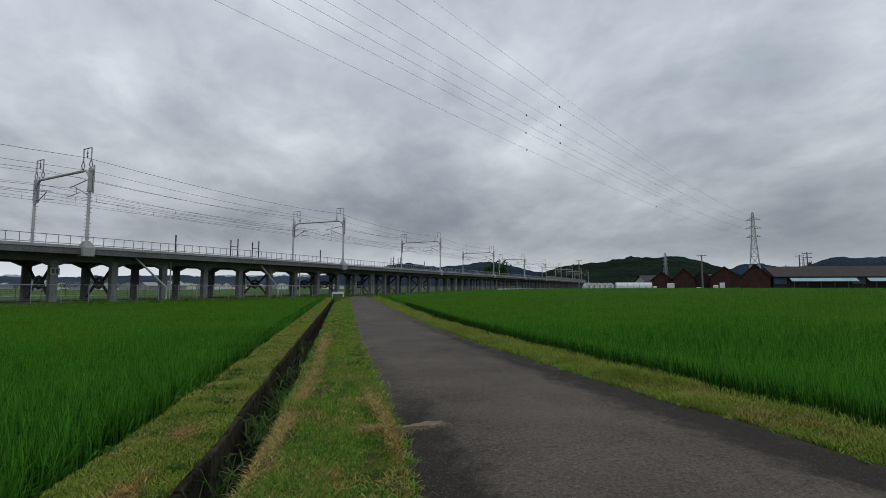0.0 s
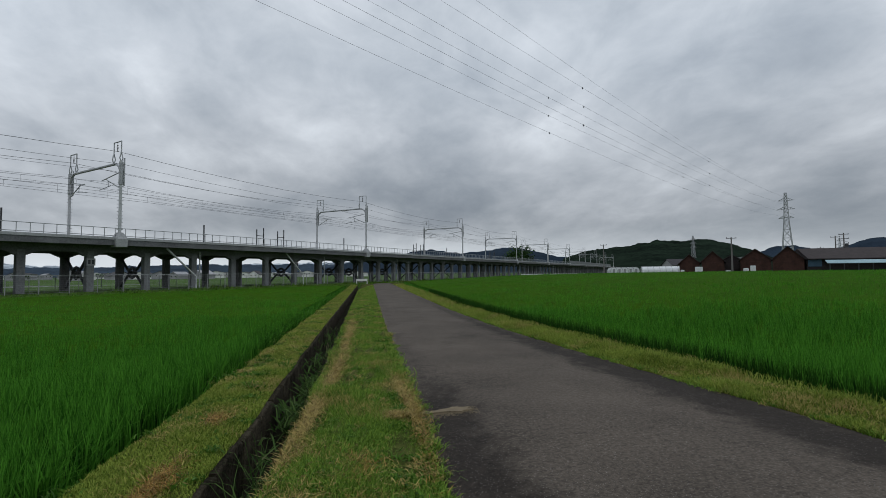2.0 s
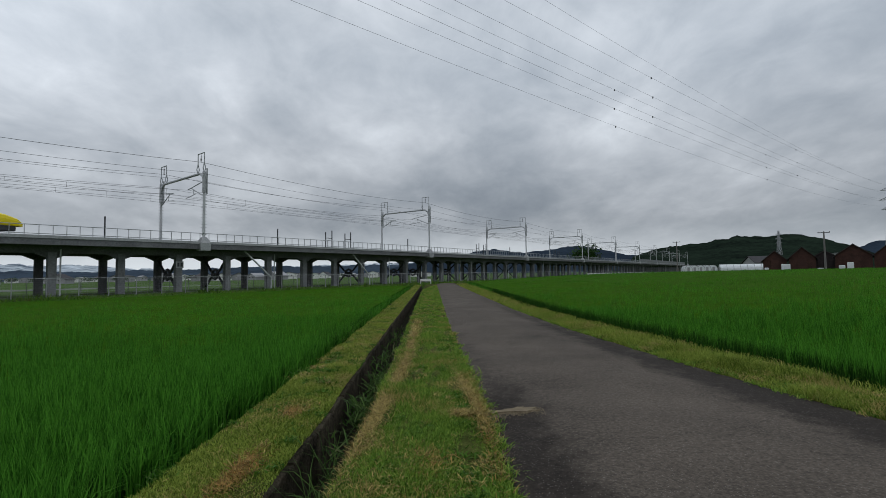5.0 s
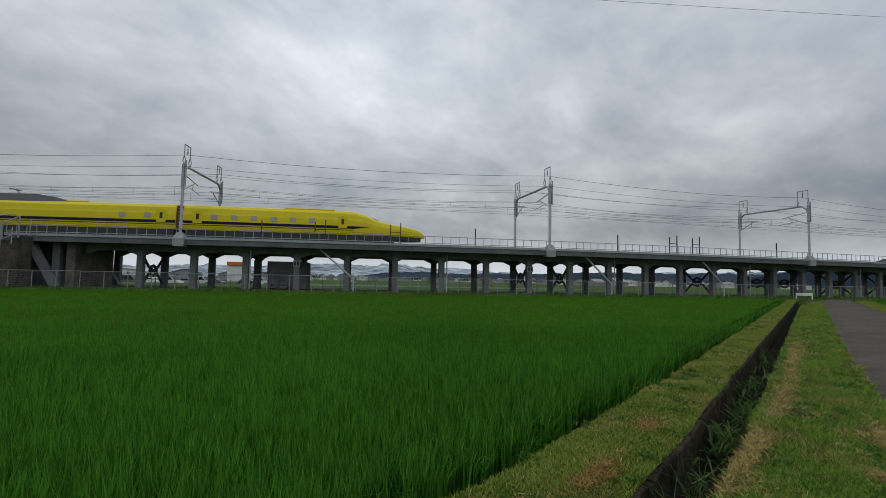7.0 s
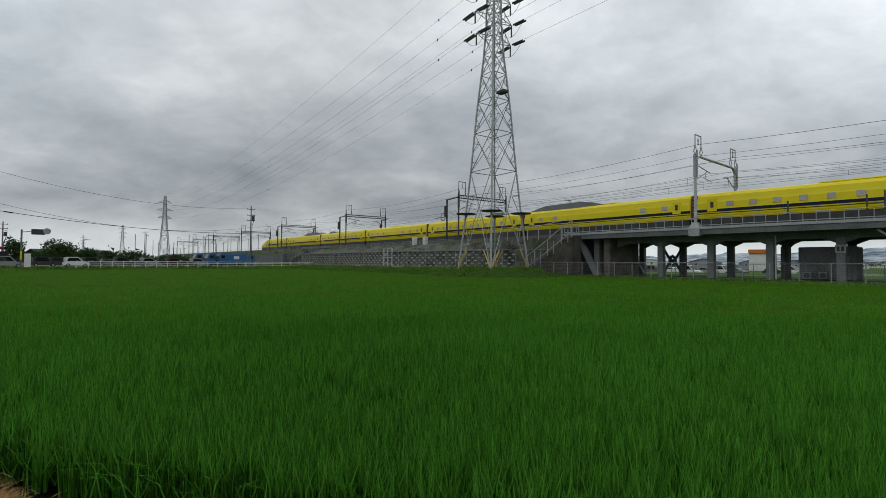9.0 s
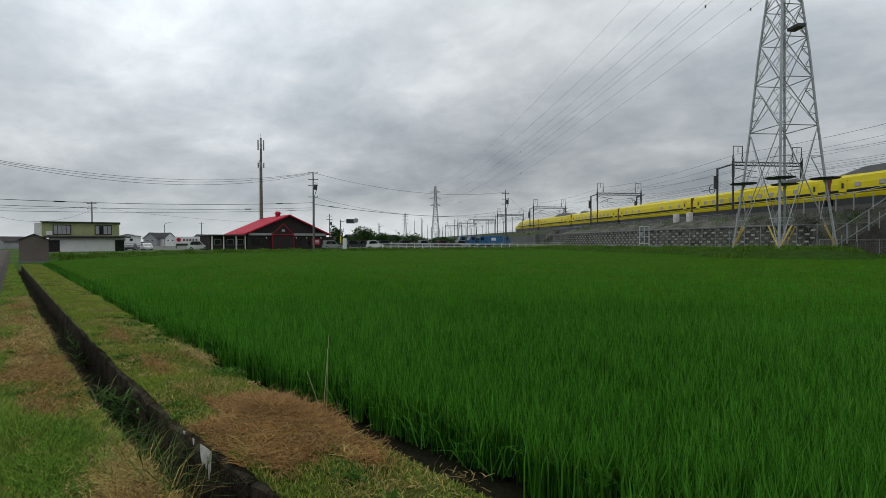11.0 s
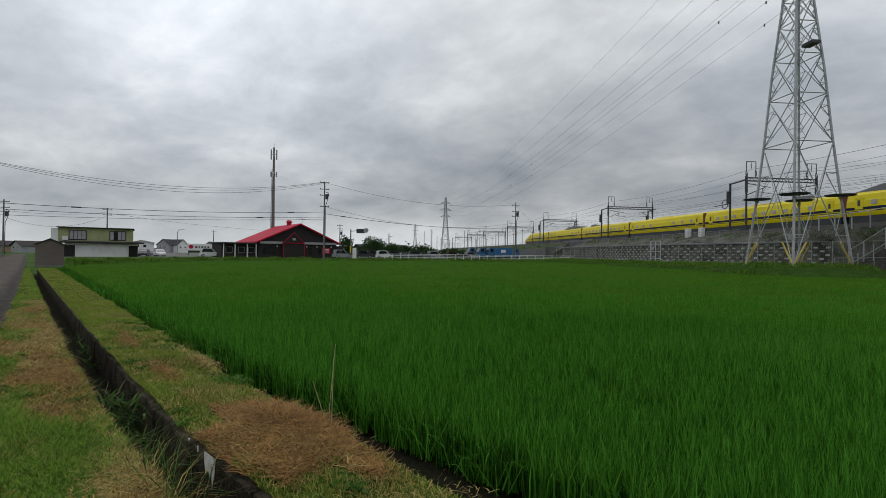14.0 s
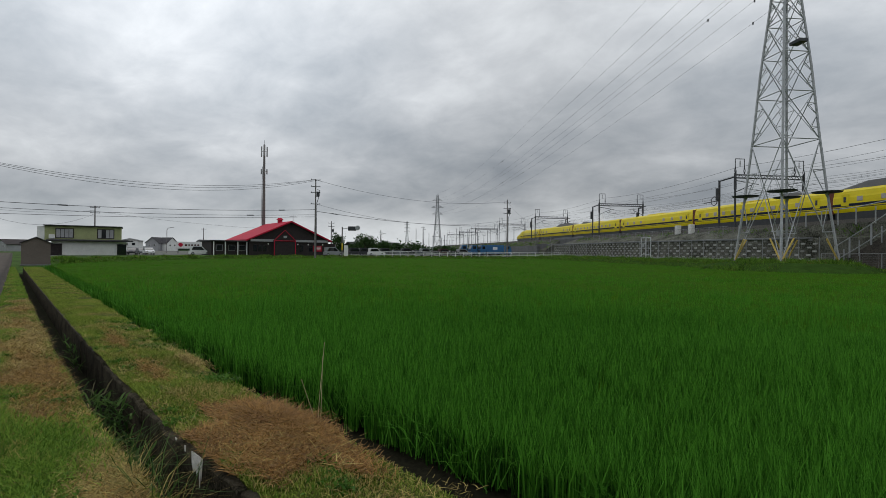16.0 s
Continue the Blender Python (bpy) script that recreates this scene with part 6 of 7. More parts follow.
for _ in range(26000):
    s, off = rng.uniform(-104, ABUT - 8), rng.uniform(-16.2, -6.0)
    pts.append((*rail(s, off).xy, float(np.interp(off, [-16.2, -14, -9.5, -6], [-0.5, 0.4, 0.65, 0.68]))))
for _ in range(14000):
    s, off = rng.uniform(ABUT - 8, 200), rng.uniform(-5.4, -2.8)
    pts.append((*rail(s, off).xy, float(np.interp(off, [-5.4, -4.4, -3], [-0.4, -0.1, 0.12]))))
weeds("bank_weeds", pts, 0.50, "rough green weeds on the bank below the railway", 0.07)
sc = []
for _ in range(5200):
    s = rng.uniform(-91, ABUT - 2)
    foot = min(-5.6 + back(s), -1.6)
    off = rng.uniform(foot, -1.3)
    if noise.noise((s * 0.35, off * 0.8, 3.1)) > -0.12:
        sc.append((*rail(s, off).xy, 2.82 + (off - foot) / (-1.2 - foot) * 2.15))
for _ in range(9000):
    s, off = rng.uniform(-330, -103), rng.uniform(-6.0, -1.3)
    sc.append((*rail(s, off).xy, float(np.interp(off, [-6, -5.6, -1.2], [0.5, 2.1, 4.95]))))
weeds("slope_scrub", sc, 0.55, "dark scrub on the embankment slope", 0.14)


# ---- the south: shop, houses, poles, car park ----
def wallmat(name, c, vary=0.18, scale=0.8, **kw):
    return mat(name, c, 0.85, vary=vary, scale=scale, bump=0.004, **kw)


ROOF_RED = mat("red_roof_metal", (0.42, 0.016, 0.042), 0.65, vary=0.15, scale=1.5, spec=0.12)
WOOD_DARK = wallmat("dark_stained_boards", (0.028, 0.022, 0.022), 0.35, 3)
WHITE = wallmat("white_paint", (0.68, 0.68, 0.66), 0.12)
GREY_WALL = wallmat("grey_cladding", (0.30, 0.30, 0.31), 0.15)
OLIVE = wallmat("olive_cladding", (0.30, 0.325, 0.16), 0.15)
TAUPE = wallmat("taupe_sheet", (0.135, 0.11, 0.095), 0.12)
TILE_DARK = wallmat("dark_roof_tiles", (0.045, 0.043, 0.046), 0.35, 2)
TAN = wallmat("tan_cladding", (0.33, 0.27, 0.15), 0.2)
BRICK_RED = wallmat("red_boards", (0.046, 0.020, 0.015), 0.5, 1.2)
BROWN_ROOF = wallmat("brown_roof_sheet", (0.040, 0.032, 0.031), 0.3, 1.2)
BLUE_SHEET = wallmat("blue_sheet", (0.06, 0.11, 0.16), 0.25)
PALE_BLUE = wallmat("pale_blue_awning", (0.30, 0.42, 0.46), 0.2)
PLASTIC = mat("greenhouse_film", (0.62, 0.64, 0.65), 0.45, vary=0.15, scale=0.8, spec=0.4)
BLUE_PAINT = mat("truck_blue", (0.020, 0.105, 0.235), 0.4, vary=0.15, scale=2, spec=0.5)
RUBBER = mat("rubber", (0.02, 0.02, 0.02), 0.9, vary=0.2)
ORANGE = wallmat("orange_fascia", (0.60, 0.16, 0.03), 0.1)
POLE = mat("pole_concrete", (0.15, 0.14, 0.135), 0.85, vary=0.25, scale=1.5)
GRAVEL = mat("gravel_lot", (0.115, 0.115, 0.10), 0.95, vary=0.4, scale=1.0, bump=0.02)
CAR_MATS = [mat("car_paint", c, 0.35, vary=0.06, spec=0.5) for c in ((0.65, 0.65, 0.65), (0.03, 0.03, 0.035), (0.10, 0.11, 0.12), (0.25, 0.26, 0.27), (0.06, 0.02, 0.02))]
YELLOW_MARK = mat("yellow_marking", (0.65, 0.50, 0.03), 0.6, vary=0.1)


def toward(bearing, skew=0.0):
    """Turn of a thing whose front looks back at the camera from that bearing."""
    return -bearing - skew


def gable_house(h, w, d, eave, peak, wall, roof, over=0.4, z0=0.0, thick=0.12):
    """Front is y = 0 with the gable, ridge along y. Parts go under h."""
    g = Geo().prism([(-w / 2, 0), (-w / 2, eave), (0, peak), (w / 2, eave), (w / 2, 0)], (0, 0, z0), (0, d, z0))
    part("wall", g, wall, h)
    sl = (peak - eave) / (w / 2)
    for s in (-1, 1):
        x = s * (w / 2 + over)
        e = eave - sl * over
        r = Geo()
        o = [(0, peak + 0.02), (x, e + 0.02), (x, e + 0.02 + thick), (0, peak + 0.02 + thick)]
        r.add([(a, y, z0 + b) for y in (-over, d + over) for a, b in o], [(0, 1, 2, 3), (7, 6, 5, 4), (0, 4, 5, 1), (1, 5, 6, 2), (2, 6, 7, 3), (3, 7, 4, 0)])
        part("roof", r, roof, h)
    return h


def window_in(h, x, y, z, w, hgt, frame=None, glass=None, side=-1):
    f = part("window", Geo().soft_box((x, y + side * 0.03, z), (w, 0.1, hgt), 0.02), frame or WHITE, h)
    part("pane", Geo().box((x, y + side * 0.085, z), (w - 0.14, 0.02, hgt - 0.14)), glass or GLASS_DARK, f)


def build_lot():
    g = Geo()
    az = np.linspace(-164.2, -104, 33)
    inner = [spot(a, float(np.interp(a, [-168, -163.8, -163, -150, -137, -120, -104], [58, 60, 64, 88, 100, 107, 112])), -0.55) for a in az]
    top = [spot(a, p.xy.length + 3.0, 0.30) for a, p in zip(az, inner)]
    mid = [spot(a, 130, 0.32) for a in az]
    far = [spot(a, 330, 0.30) for a in az]
    g.loft([inner, top, mid, far], closed=False, caps=False)
    setting("south_lot", g, GRAVEL, "gravel lots and car park beyond the rice", "ground")
    b = Geo()
    b.loft([[spot(a, p.xy.length - 0.05, -0.55) for a, p in zip(az, inner)], [spot(a, p.xy.length + 2.95, 0.315) for a, p in zip(az, inner)], [spot(a, p.xy.length + (34 if a < -144 else 16), 0.325) for a, p in zip(az, inner)]], closed=False, caps=False)
    setting("lot_bank", b, EARTH, "low grassy bank at the far side of the rice", "ground")
    s = Geo()
    az = np.linspace(-200, -164.0, 19)
    s.loft([[spot(a, r, z) for a in az] for r, z in ((50, -0.56), (57, -0.03), (120, -0.015), (330, -0.015), (340, -0.6))], closed=False, caps=False)
    setting("south_land", s, EARTH, "grassy land on both sides of the farm road", "ground")
    pts = []
    for _ in range(24000):
        a = rng.uniform(-163.8, -105)
        r0 = float(np.interp(a, [-168, -163.8, -163, -150, -137, -120, -104], [58, 60, 64, 88, 100, 107, 112]))
        f = rng.uniform(-0.3, 1.6)
        pts.append((*spot(a, r0 + 3 * f).xy, -0.5 + 0.82 * min(1, max(0, f))))
    weeds("lot_weeds", pts, 0.38, "rough grass along the far side of the rice", 0.13)


build_lot()


def build_restaurant():
    h = thing("restaurant", "dark timber restaurant with a bright red gable roof", "restaurant", pose(*spot(-141.7, 111), 0, 0, toward(-141.7, -20)))
    w, d = 17.5, 17.0
    gable_house(h, w, d, 3.4, 7.3, WOOD_DARK, ROOF_RED, 0.7, 0.3, 0.3)
    part("fascia_band", Geo().box((0, -0.25, 3.55), (w * 0.98, 0.3, 0.5)), GREY_WALL, h, "grey band under the gable")
    # entrance gable in red lines
    p = part("porch", Geo().prism([(-2.3, 0), (-2.3, 3.3), (0, 5.4), (2.3, 3.3), (2.3, 0)], (-1.6, -1.0, 0.3), (-1.6, 0.1, 0.3)), WOOD_DARK, h)
    fr = Geo()
    fr.path([(-3.9, -1.1, 0.3), (-3.9, -1.1, 3.6), (-1.6, -1.1, 5.8), (0.7, -1.1, 3.6), (0.7, -1.1, 0.3)], 0.085, 6).path([(-3.9, -1.1, 3.5), (0.7, -1.1, 3.5)], 0.085, 6)
    part("porch_frame", fr, ROOF_RED, p, "red porch frame")
    part("emblem", Geo().soft_box((-1.6, -1.12, 4.35), (0.7, 0.06, 0.5), 0.03), GREY_WALL, p, "plain pale emblem")
    for x in (-7.6, -6.6, -5.6, 2.5, 4.6):
        window_in(h, x, 0, 1.9, 0.9, 1.5, WOOD_DARK)
    part("sign_board", Geo().soft_box((6.2, -0.1, 1.9), (2.0, 0.1, 1.3), 0.03), ROOF_RED, h, "red board with pale bars")
    for z in (1.65, 1.95, 2.25):
        part("sign_bar", Geo().box((6.2, -0.165, z), (1.4, 0.02, 0.12)), WHITE, h)
    for x in (-4.9, 1.6, 4.0, 7.4):
        part("wall_lamp", Geo().soft_box((x, -0.12, 2.8), (0.22, 0.2, 0.3), 0.04), WHITE, h)
    part("roof_vent", Geo().tube((0, 7, 7.5), (0, 7, 8.5), 0.55, n=12).tube((0, 7, 8.5), (0, 7, 8.95), 0.85, 0.4, 12), ROOF_RED, h, "red roof ventilator")
    part("aerial", Geo().path([(2.0, 4, 6.6), (2.0, 4, 9.4)], 0.04).path([(1.2, 4, 9.2), (2.8, 4, 9.2)], 0.04), STEEL_DARK, h)
    # low annex on the side
    part("annex", Geo().soft_box((-w / 2 - 3.6, 5.5, 1.75), (7.0, 9.0, 2.9), 0.05), WOOD_DARK, h)
    part("annex_roof", Geo().soft_box((-w / 2 - 3.6, 5.2, 3.3), (7.8, 10.4, 0.28), 0.05), TILE_DARK, h)
    for x in (-w / 2 - 6.8, -w / 2 - 4.6, -w / 2 - 2.2, -w / 2 - 0.4):
        part("annex_post", Geo().bar((x, 0.3, 0.3), (x, 0.3, 3.2), 0.16), WHITE, h)
    for x in (-w / 2 - 5.6, -w / 2 - 3.2, -w / 2 - 1.2):
        window_in(h, x, 1.0, 1.9, 1.3, 1.2, GREY_WALL)
    part("annex", Geo().soft_box((w / 2 + 1.8, 6.5, 1.7), (3.4, 6.0, 2.8), 0.05), WOOD_DARK, h)


build_restaurant()


def build_green_building():
    h = thing("office_building", "two-storey olive and white building with roller shutters", "building", pose(*spot(-160.4, 104), 0, 0, toward(-160.4, 3)))
    part("ground_floor", Geo().soft_box((0, 4.0, 1.35), (10.6, 8.0, 2.75), 0.05), WHITE, h)
    part("upper_floor", Geo().soft_box((-0.9, 4.6, 4.1), (10.8, 7.0, 2.5), 0.05), OLIVE, h, "olive upper storey")
    part("upper_end", Geo().soft_box((-6.5, 4.2, 4.0), (1.6, 6.0, 2.5), 0.04), WHITE, h)
    part("canopy", Geo().soft_box((0.2, 0.0, 2.85), (12.2, 2.2, 0.24), 0.05), TILE_DARK, h)
    part("roof_edge", Geo().soft_box((-0.9, 4.4, 5.42), (11.2, 7.6, 0.16), 0.04), TILE_DARK, h)
    for x in (-2.6, -0.1, 2.4):
        sh = Geo().box((x, -0.06, 1.25), (2.4, 0.1, 2.3))
        for z in np.arange(0.2, 2.3, 0.16):
            sh.box((x, -0.12, z), (2.36, 0.03, 0.07))
        part("shutter", sh, WHITE, h, "pale grey roller shutter")
    part("doorway", Geo().box((-4.6, -0.05, 1.2), (1.5, 0.12, 2.2)), WOOD_DARK, h)
    window_in(h, 4.6, 0, 1.3, 1.4, 2.0, WOOD_DARK)
    for x in (-3.6, 2.2):
        f = part("window", Geo().soft_box((x, 1.05, 4.1), (2.5, 0.14, 1.7), 0.03), WOOD_DARK, h)
        for k in range(4):
            part("pane", Geo().box((x - 0.87 + 0.58 * k, 0.96, 4.1), (0.5, 0.03, 1.45)), GREY_WALL if k != 1 or x < 0 else GLASS_DARK, f)
    part("air_unit", Geo().soft_box((-5.3, 0.8, 3.5), (0.8, 0.4, 0.7), 0.03), WHITE, h)
    part("rail", Geo().path([(-5.3, -0.9, 3.0), (5.6, -0.9, 3.0)], 0.04), STEEL_DARK, h)

    s = thing("garden_shed", "small taupe metal shed at the end of the ditch", "shed", pose(*spot(-164.35, 57), 0, 0, toward(-164.35, 0)))
    gable_house(s, 2.05, 2.6, 1.95, 2.45, TAUPE, TILE_DARK, 0.14, 0.05, 0.06)
    part("base_slab", Geo().soft_box((0, 1.3, -0.05), (2.15, 2.75, 0.25), 0.03), CONC_DARK, s)
    y = thing("prefab_house", "tan clad single-storey house beside the road", "house", pose(*spot(-170.8, 84), 0, 0, toward(-170.8, 4)))
    part("wall", Geo().soft_box((0, 3, 1.75), (6.4, 6, 3.1), 0.05), TAN, y)
    part("roof", Geo().soft_box((0, 3, 3.4), (7.0, 6.8, 0.22), 0.05), TILE_DARK, y)
    for x in (-1.2, 1.6):
        window_in(y, x, 0, 1.9, 1.2, 1.1, WOOD_DARK)
    part("drain", Geo().tube((3.0, -0.1, 0.2), (3.0, -0.1, 3.3), 0.06, n=8), WHITE, y)


build_green_building()


def small_house(bearing, r, w, d, eave, peak, wall, roof, skew=0, label="pale house with a dark tiled roof", z=0.0, n=2):
    h = thing("house", label, "house", pose(*spot(bearing, r), 0, 0, toward(bearing, skew)), group="far houses")
    gable_house(h, w, d, eave, peak, wall, roof, 0.5, z)
    for k in range(n):
        window_in(h, -w / 2 + (k + 0.7) * w / (n + 0.4), 0, z + eave * 0.72, 1.0, 0.9, WHITE)
    return h


for a, r, w, d, e, p, wl, rf, sk in ((-155.3, 330, 8, 8, 5.0, 8.2, GREY_WALL, TILE_DARK, 35), (-153.5, 330, 7.5, 8, 5.0, 8.2, WHITE, TILE_DARK, -40), (-157.2, 190, 5, 8, 4.2, 4.8, WHITE, GREY_WALL, 10), (-168.3, 260, 9, 8, 2.8, 4.6, TAN, BROWN_ROOF, 60), (-166.7, 250, 9, 8, 2.8, 4.6, GREY_WALL, BROWN_ROOF, 70), (-170.4, 240, 9, 9, 3.2, 6.2, WHITE, TILE_DARK, 50), (-151.0, 340, 9, 8, 4.5, 7.4, GREY_WALL, TILE_DARK, 40), (-135.2, 200, 10, 8, 3.0, 5.0, WOOD_DARK, TILE_DARK, 60), (-131.2, 230, 10, 8, 3.0, 5.4, GREY_WALL, TILE_DARK, 60), (-175.5, 190, 10, 9, 4.5, 6.8, WHITE, TILE_DARK, 40)):
    small_house(a, r, w, d, e, p, wl, rf, sk)


def utility_pole(bearing, r, h, arms, label="grey concrete utility pole with cross arms", z=0.0, transformer=True, lean=0.0, turn=None):
    t = thing("utility_pole", label, "pole", pose(*spot(bearing, r, z), 0, lean, toward(bearing) if turn is None else turn), group="utility poles")
    part("shaft", Geo().tube((0, 0, 0), (0, 0, h), 0.19, 0.11, 10), POLE, t)
    for a in arms:
        g = Geo().bar((-0.9, 0.12, h - a), (0.9, 0.12, h - a), 0.09)
        part("cross_arm", g, STEEL_DARK, t)
        for x in (-0.8, 0.0, 0.8):
            part("insulator", Geo().tube((x, 0.12, h - a), (x, 0.12, h - a + 0.22), 0.06, 0.04, 8), PORCELAIN, t)
    if transformer:
        part("transformer", Geo().tube((0.42, -0.05, h - 3.4), (0.42, -0.05, h - 2.4), 0.27, n=10), STEEL_DARK, t, "dark can transformer")
        part("cable_riser", Geo().path([(0.25, 0, h - 2.0), (0.75, 0, h - 2.1), (0.7, 0, h - 3.2), (0.25, 0, h - 4.6), (0.22, 0, 0.4)], 0.06, 6), STEEL_DARK, t)
    return spot(bearing, r, z + h)


A = utility_pole(-168.95, 86, 13.2, (1.2, 3.4, 4.0), transformer=False)
B = utility_pole(-139.0, 97, 15.4, (0.1, 1.4, 2.6, 4.8))
C = utility_pole(-116.5, 119, 14.4, (0.8, 2.2, 3.4))
D = utility_pole(-167.55, 130, 11.4, (0.4, 1.6, 2.4))
E = utility_pole(-160.05, 135, 11.2, (0.4, 1.6), transformer=False)
utility_pole(-137.2, 150, 10.4, (0.6, 1.6))
utility_pole(-150.6, 200, 9.5, (0.5,), transformer=False)
for k in range(15):
    b, r = -127.2 + 0.66 * k + float(rng.uniform(-0.25, 0.25)), float(rng.uniform(170, 290))
    pole, hh = thing("yard_pole", "thin grey pole standing behind the car park", "pole", pose(*spot(b, r, 0.2)), group="yard poles"), r * float(rng.uniform(0.028, 0.058))
    part("shaft", Geo().tube((0, 0, 0), (0, 0, hh), 0.14, 0.10, 8), STEEL_DARK if k % 3 else MAST_PALE, pole)
    if k % 2:
        part("arm", Geo().bar((-1.2, 0, hh - 0.5), (1.2, 0.4, hh - 0.5), 0.09), STEEL_DARK, pole)
utility_pole(-126.5, 240, 14, (0.6,), transformer=False)


def cable(p, q, sag, r=0.022, clamp=()):
    w = thing("overhead_cable", "thin dark cable sagging between utility poles", "wire", group="street cables")
    p, q = Vector(p), Vector(q)
    at = lambda f: p.lerp(q, f) - Vector((0, 0, sag * 4 * f * (1 - f)))
    part("strand", Geo().path([at(f) for f in np.linspace(0, 1, 24)], r, 4), WIRE, w)
    for f in clamp:
        part("sleeve", Geo().tube(at(f - 0.012), at(f + 0.012), 0.09, n=6), WIRE, w)


up = lambda v, dz, dx=0.0: (v.x + dx, v.y - dx * 0.5, v.z + dz)
for dz, sag in ((0.0, 2.3), (-0.1, 2.6), (-0.3, 2.9)):
    cable(up(A, dz - 0.1, dz), up(B, dz * 0.5, dz), sag, 0.024)
cable(up(A, -5.6), up(B, -5.9), 0.6, 0.035, (0.2, 0.86))
cable(up(A, -6.4), up(B, -6.9), 0.5, 0.03, (0.74,))
cable(up(A, -7.2), up(B, -7.3), 0.4, 0.025)
cable(up(B, -0.1), up(C, -0.5), 2.0, 0.024)
cable(up(B, -4.8), up(C, -5.0), 2.4, 0.022)
cable(up(B, -6.2), up(C, -6.4), 1.0, 0.04, (0.08,))
cable(up(C, -0.4), tuple(rail(-120, -3, 11.0)), 1.2, 0.02)
cable(up(A, -0.2), spot(-185, 110, 12.5), 1.0, 0.024)
cable(up(A, -6.0), spot(-185, 110, 7.0), 0.6, 0.03)
cable(up(A, -6.5), up(D, -4.5), 0.9, 0.022)
cable(up(D, -3.5), up(E, -1.8), 2.2, 0.022)
cable(up(D, -2.2), up(E, -1.0), 0.6, 0.022)
cable(up(E, -1.2), spot(-140, 170, 8.5), 1.0, 0.022)


def build_antenna():
    t = thing("antenna_mast", "tall slim grey mobile-phone antenna mast", "mast", pose(*spot(-144.6, 128, 0.3), 0, 0, toward(-144.6)))
    part("pole", Geo().tube((0, 0, 0), (0, 0, 27.5), 0.48, 0.22, 14), POLE, t)
    part("cable_run", Geo().tube((-0.62, 0, 2), (-0.4, 0, 22), 0.07, n=6), STEEL, t)
    for z, n in ((25.8, 3), (20.8, 3)):
        for k in range(n):
            a = 2 * math.pi * k / n + 0.5
            x, y = 0.75 * math.cos(a), 0.75 * math.sin(a)
            hh = 2.6 if z > 24 else 1.3
            part("antenna_panel", Geo().soft_box((x, y, z), (0.30, 0.2, hh), 0.04, math.degrees(a)), CONC_LIGHT, t, "pale antenna panel")
            part("bracket", Geo().bar((0, 0, z), (x, y, z), 0.08), STEEL, t)
    part("rod", Geo().tube((0, 0, 27.5), (0, 0, 28.6), 0.05, n=6), STEEL, t)


build_antenna()


def build_lot_sign():
    t = thing("roadside_sign", "grey roadside signal on a yellow-banded post", "sign", pose(*spot(-135.95, 101, 0.3), 0, 0, toward(-135.95)))
    part("post", Geo().tube((0, 0, 0), (0, 0, 6.1), 0.12, n=10), POLE, t)
    part("band", Geo().tube((0, 0, 1.3), (0, 0, 2.7), 0.135, n=10), YELLOW_MARK, t, "yellow band")
    part("arm", Geo().bar((0, 0, 5.7), (1.3, 0, 5.9), 0.1), STEEL, t)
    part("board", Geo().soft_box((2.0, 0, 5.8), (1.7, 0.16, 0.9), 0.05), STEEL_DARK, t, "dark board with a round lamp")
    part("lamp", Geo().tube((3.1, -0.1, 5.95), (3.1, 0.1, 5.95), 0.5, n=14), STEEL, t)
    part("cabinet", Geo().soft_box((0.8, 0.2, 1.2), (0.8, 0.5, 2.2), 0.04), WHITE, t)
    b = thing("billboard", "white roadside billboard with a red disc and bars", "billboard", pose(*spot(-151.9, 150, 0.3), 0, 0, toward(-151.9)))
    part("board", Geo().soft_box((0, 0, 2.3), (6.6, 0.15, 1.9), 0.03), WHITE, b)
    for x in (-2.8, 2.8):
        part("leg", Geo().bar((x, 0.1, 0), (x, 0.1, 1.5), 0.15), STEEL_DARK, b)
    part("disc", Geo().tube((-2.2, -0.085, 2.4), (-2.2, -0.1, 2.4), 0.55, n=18), ROOF_RED, b)
    for k, wd in enumerate((0.5, 0.35, 0.5, 0.45, 0.5)):
        part("bar", Geo().box((-0.9 + 0.75 * k, -0.09, 2.3), (wd, 0.02, 0.5)), BRICK_RED, b)
    for a, r, hh in ((-154.0, 175, 8.0), (-121.0, 150, 8.5), (-131.5, 190, 8.0)):
        l = thing("street_lamp", "slim grey street lamp with a curved arm", "lamp", pose(*spot(a, r, 0.3), 0, 0, toward(a)), group="street lamps")
        part("post", Geo().path([(0, 0, 0), (0, 0, hh - 0.8), (0.3, 0, hh - 0.2), (1.3, 0, hh)], 0.09, 6), POLE, l)
        part("head", Geo().soft_box((1.6, 0, hh), (0.7, 0.25, 0.14), 0.04), STEEL, l)


build_lot_sign()


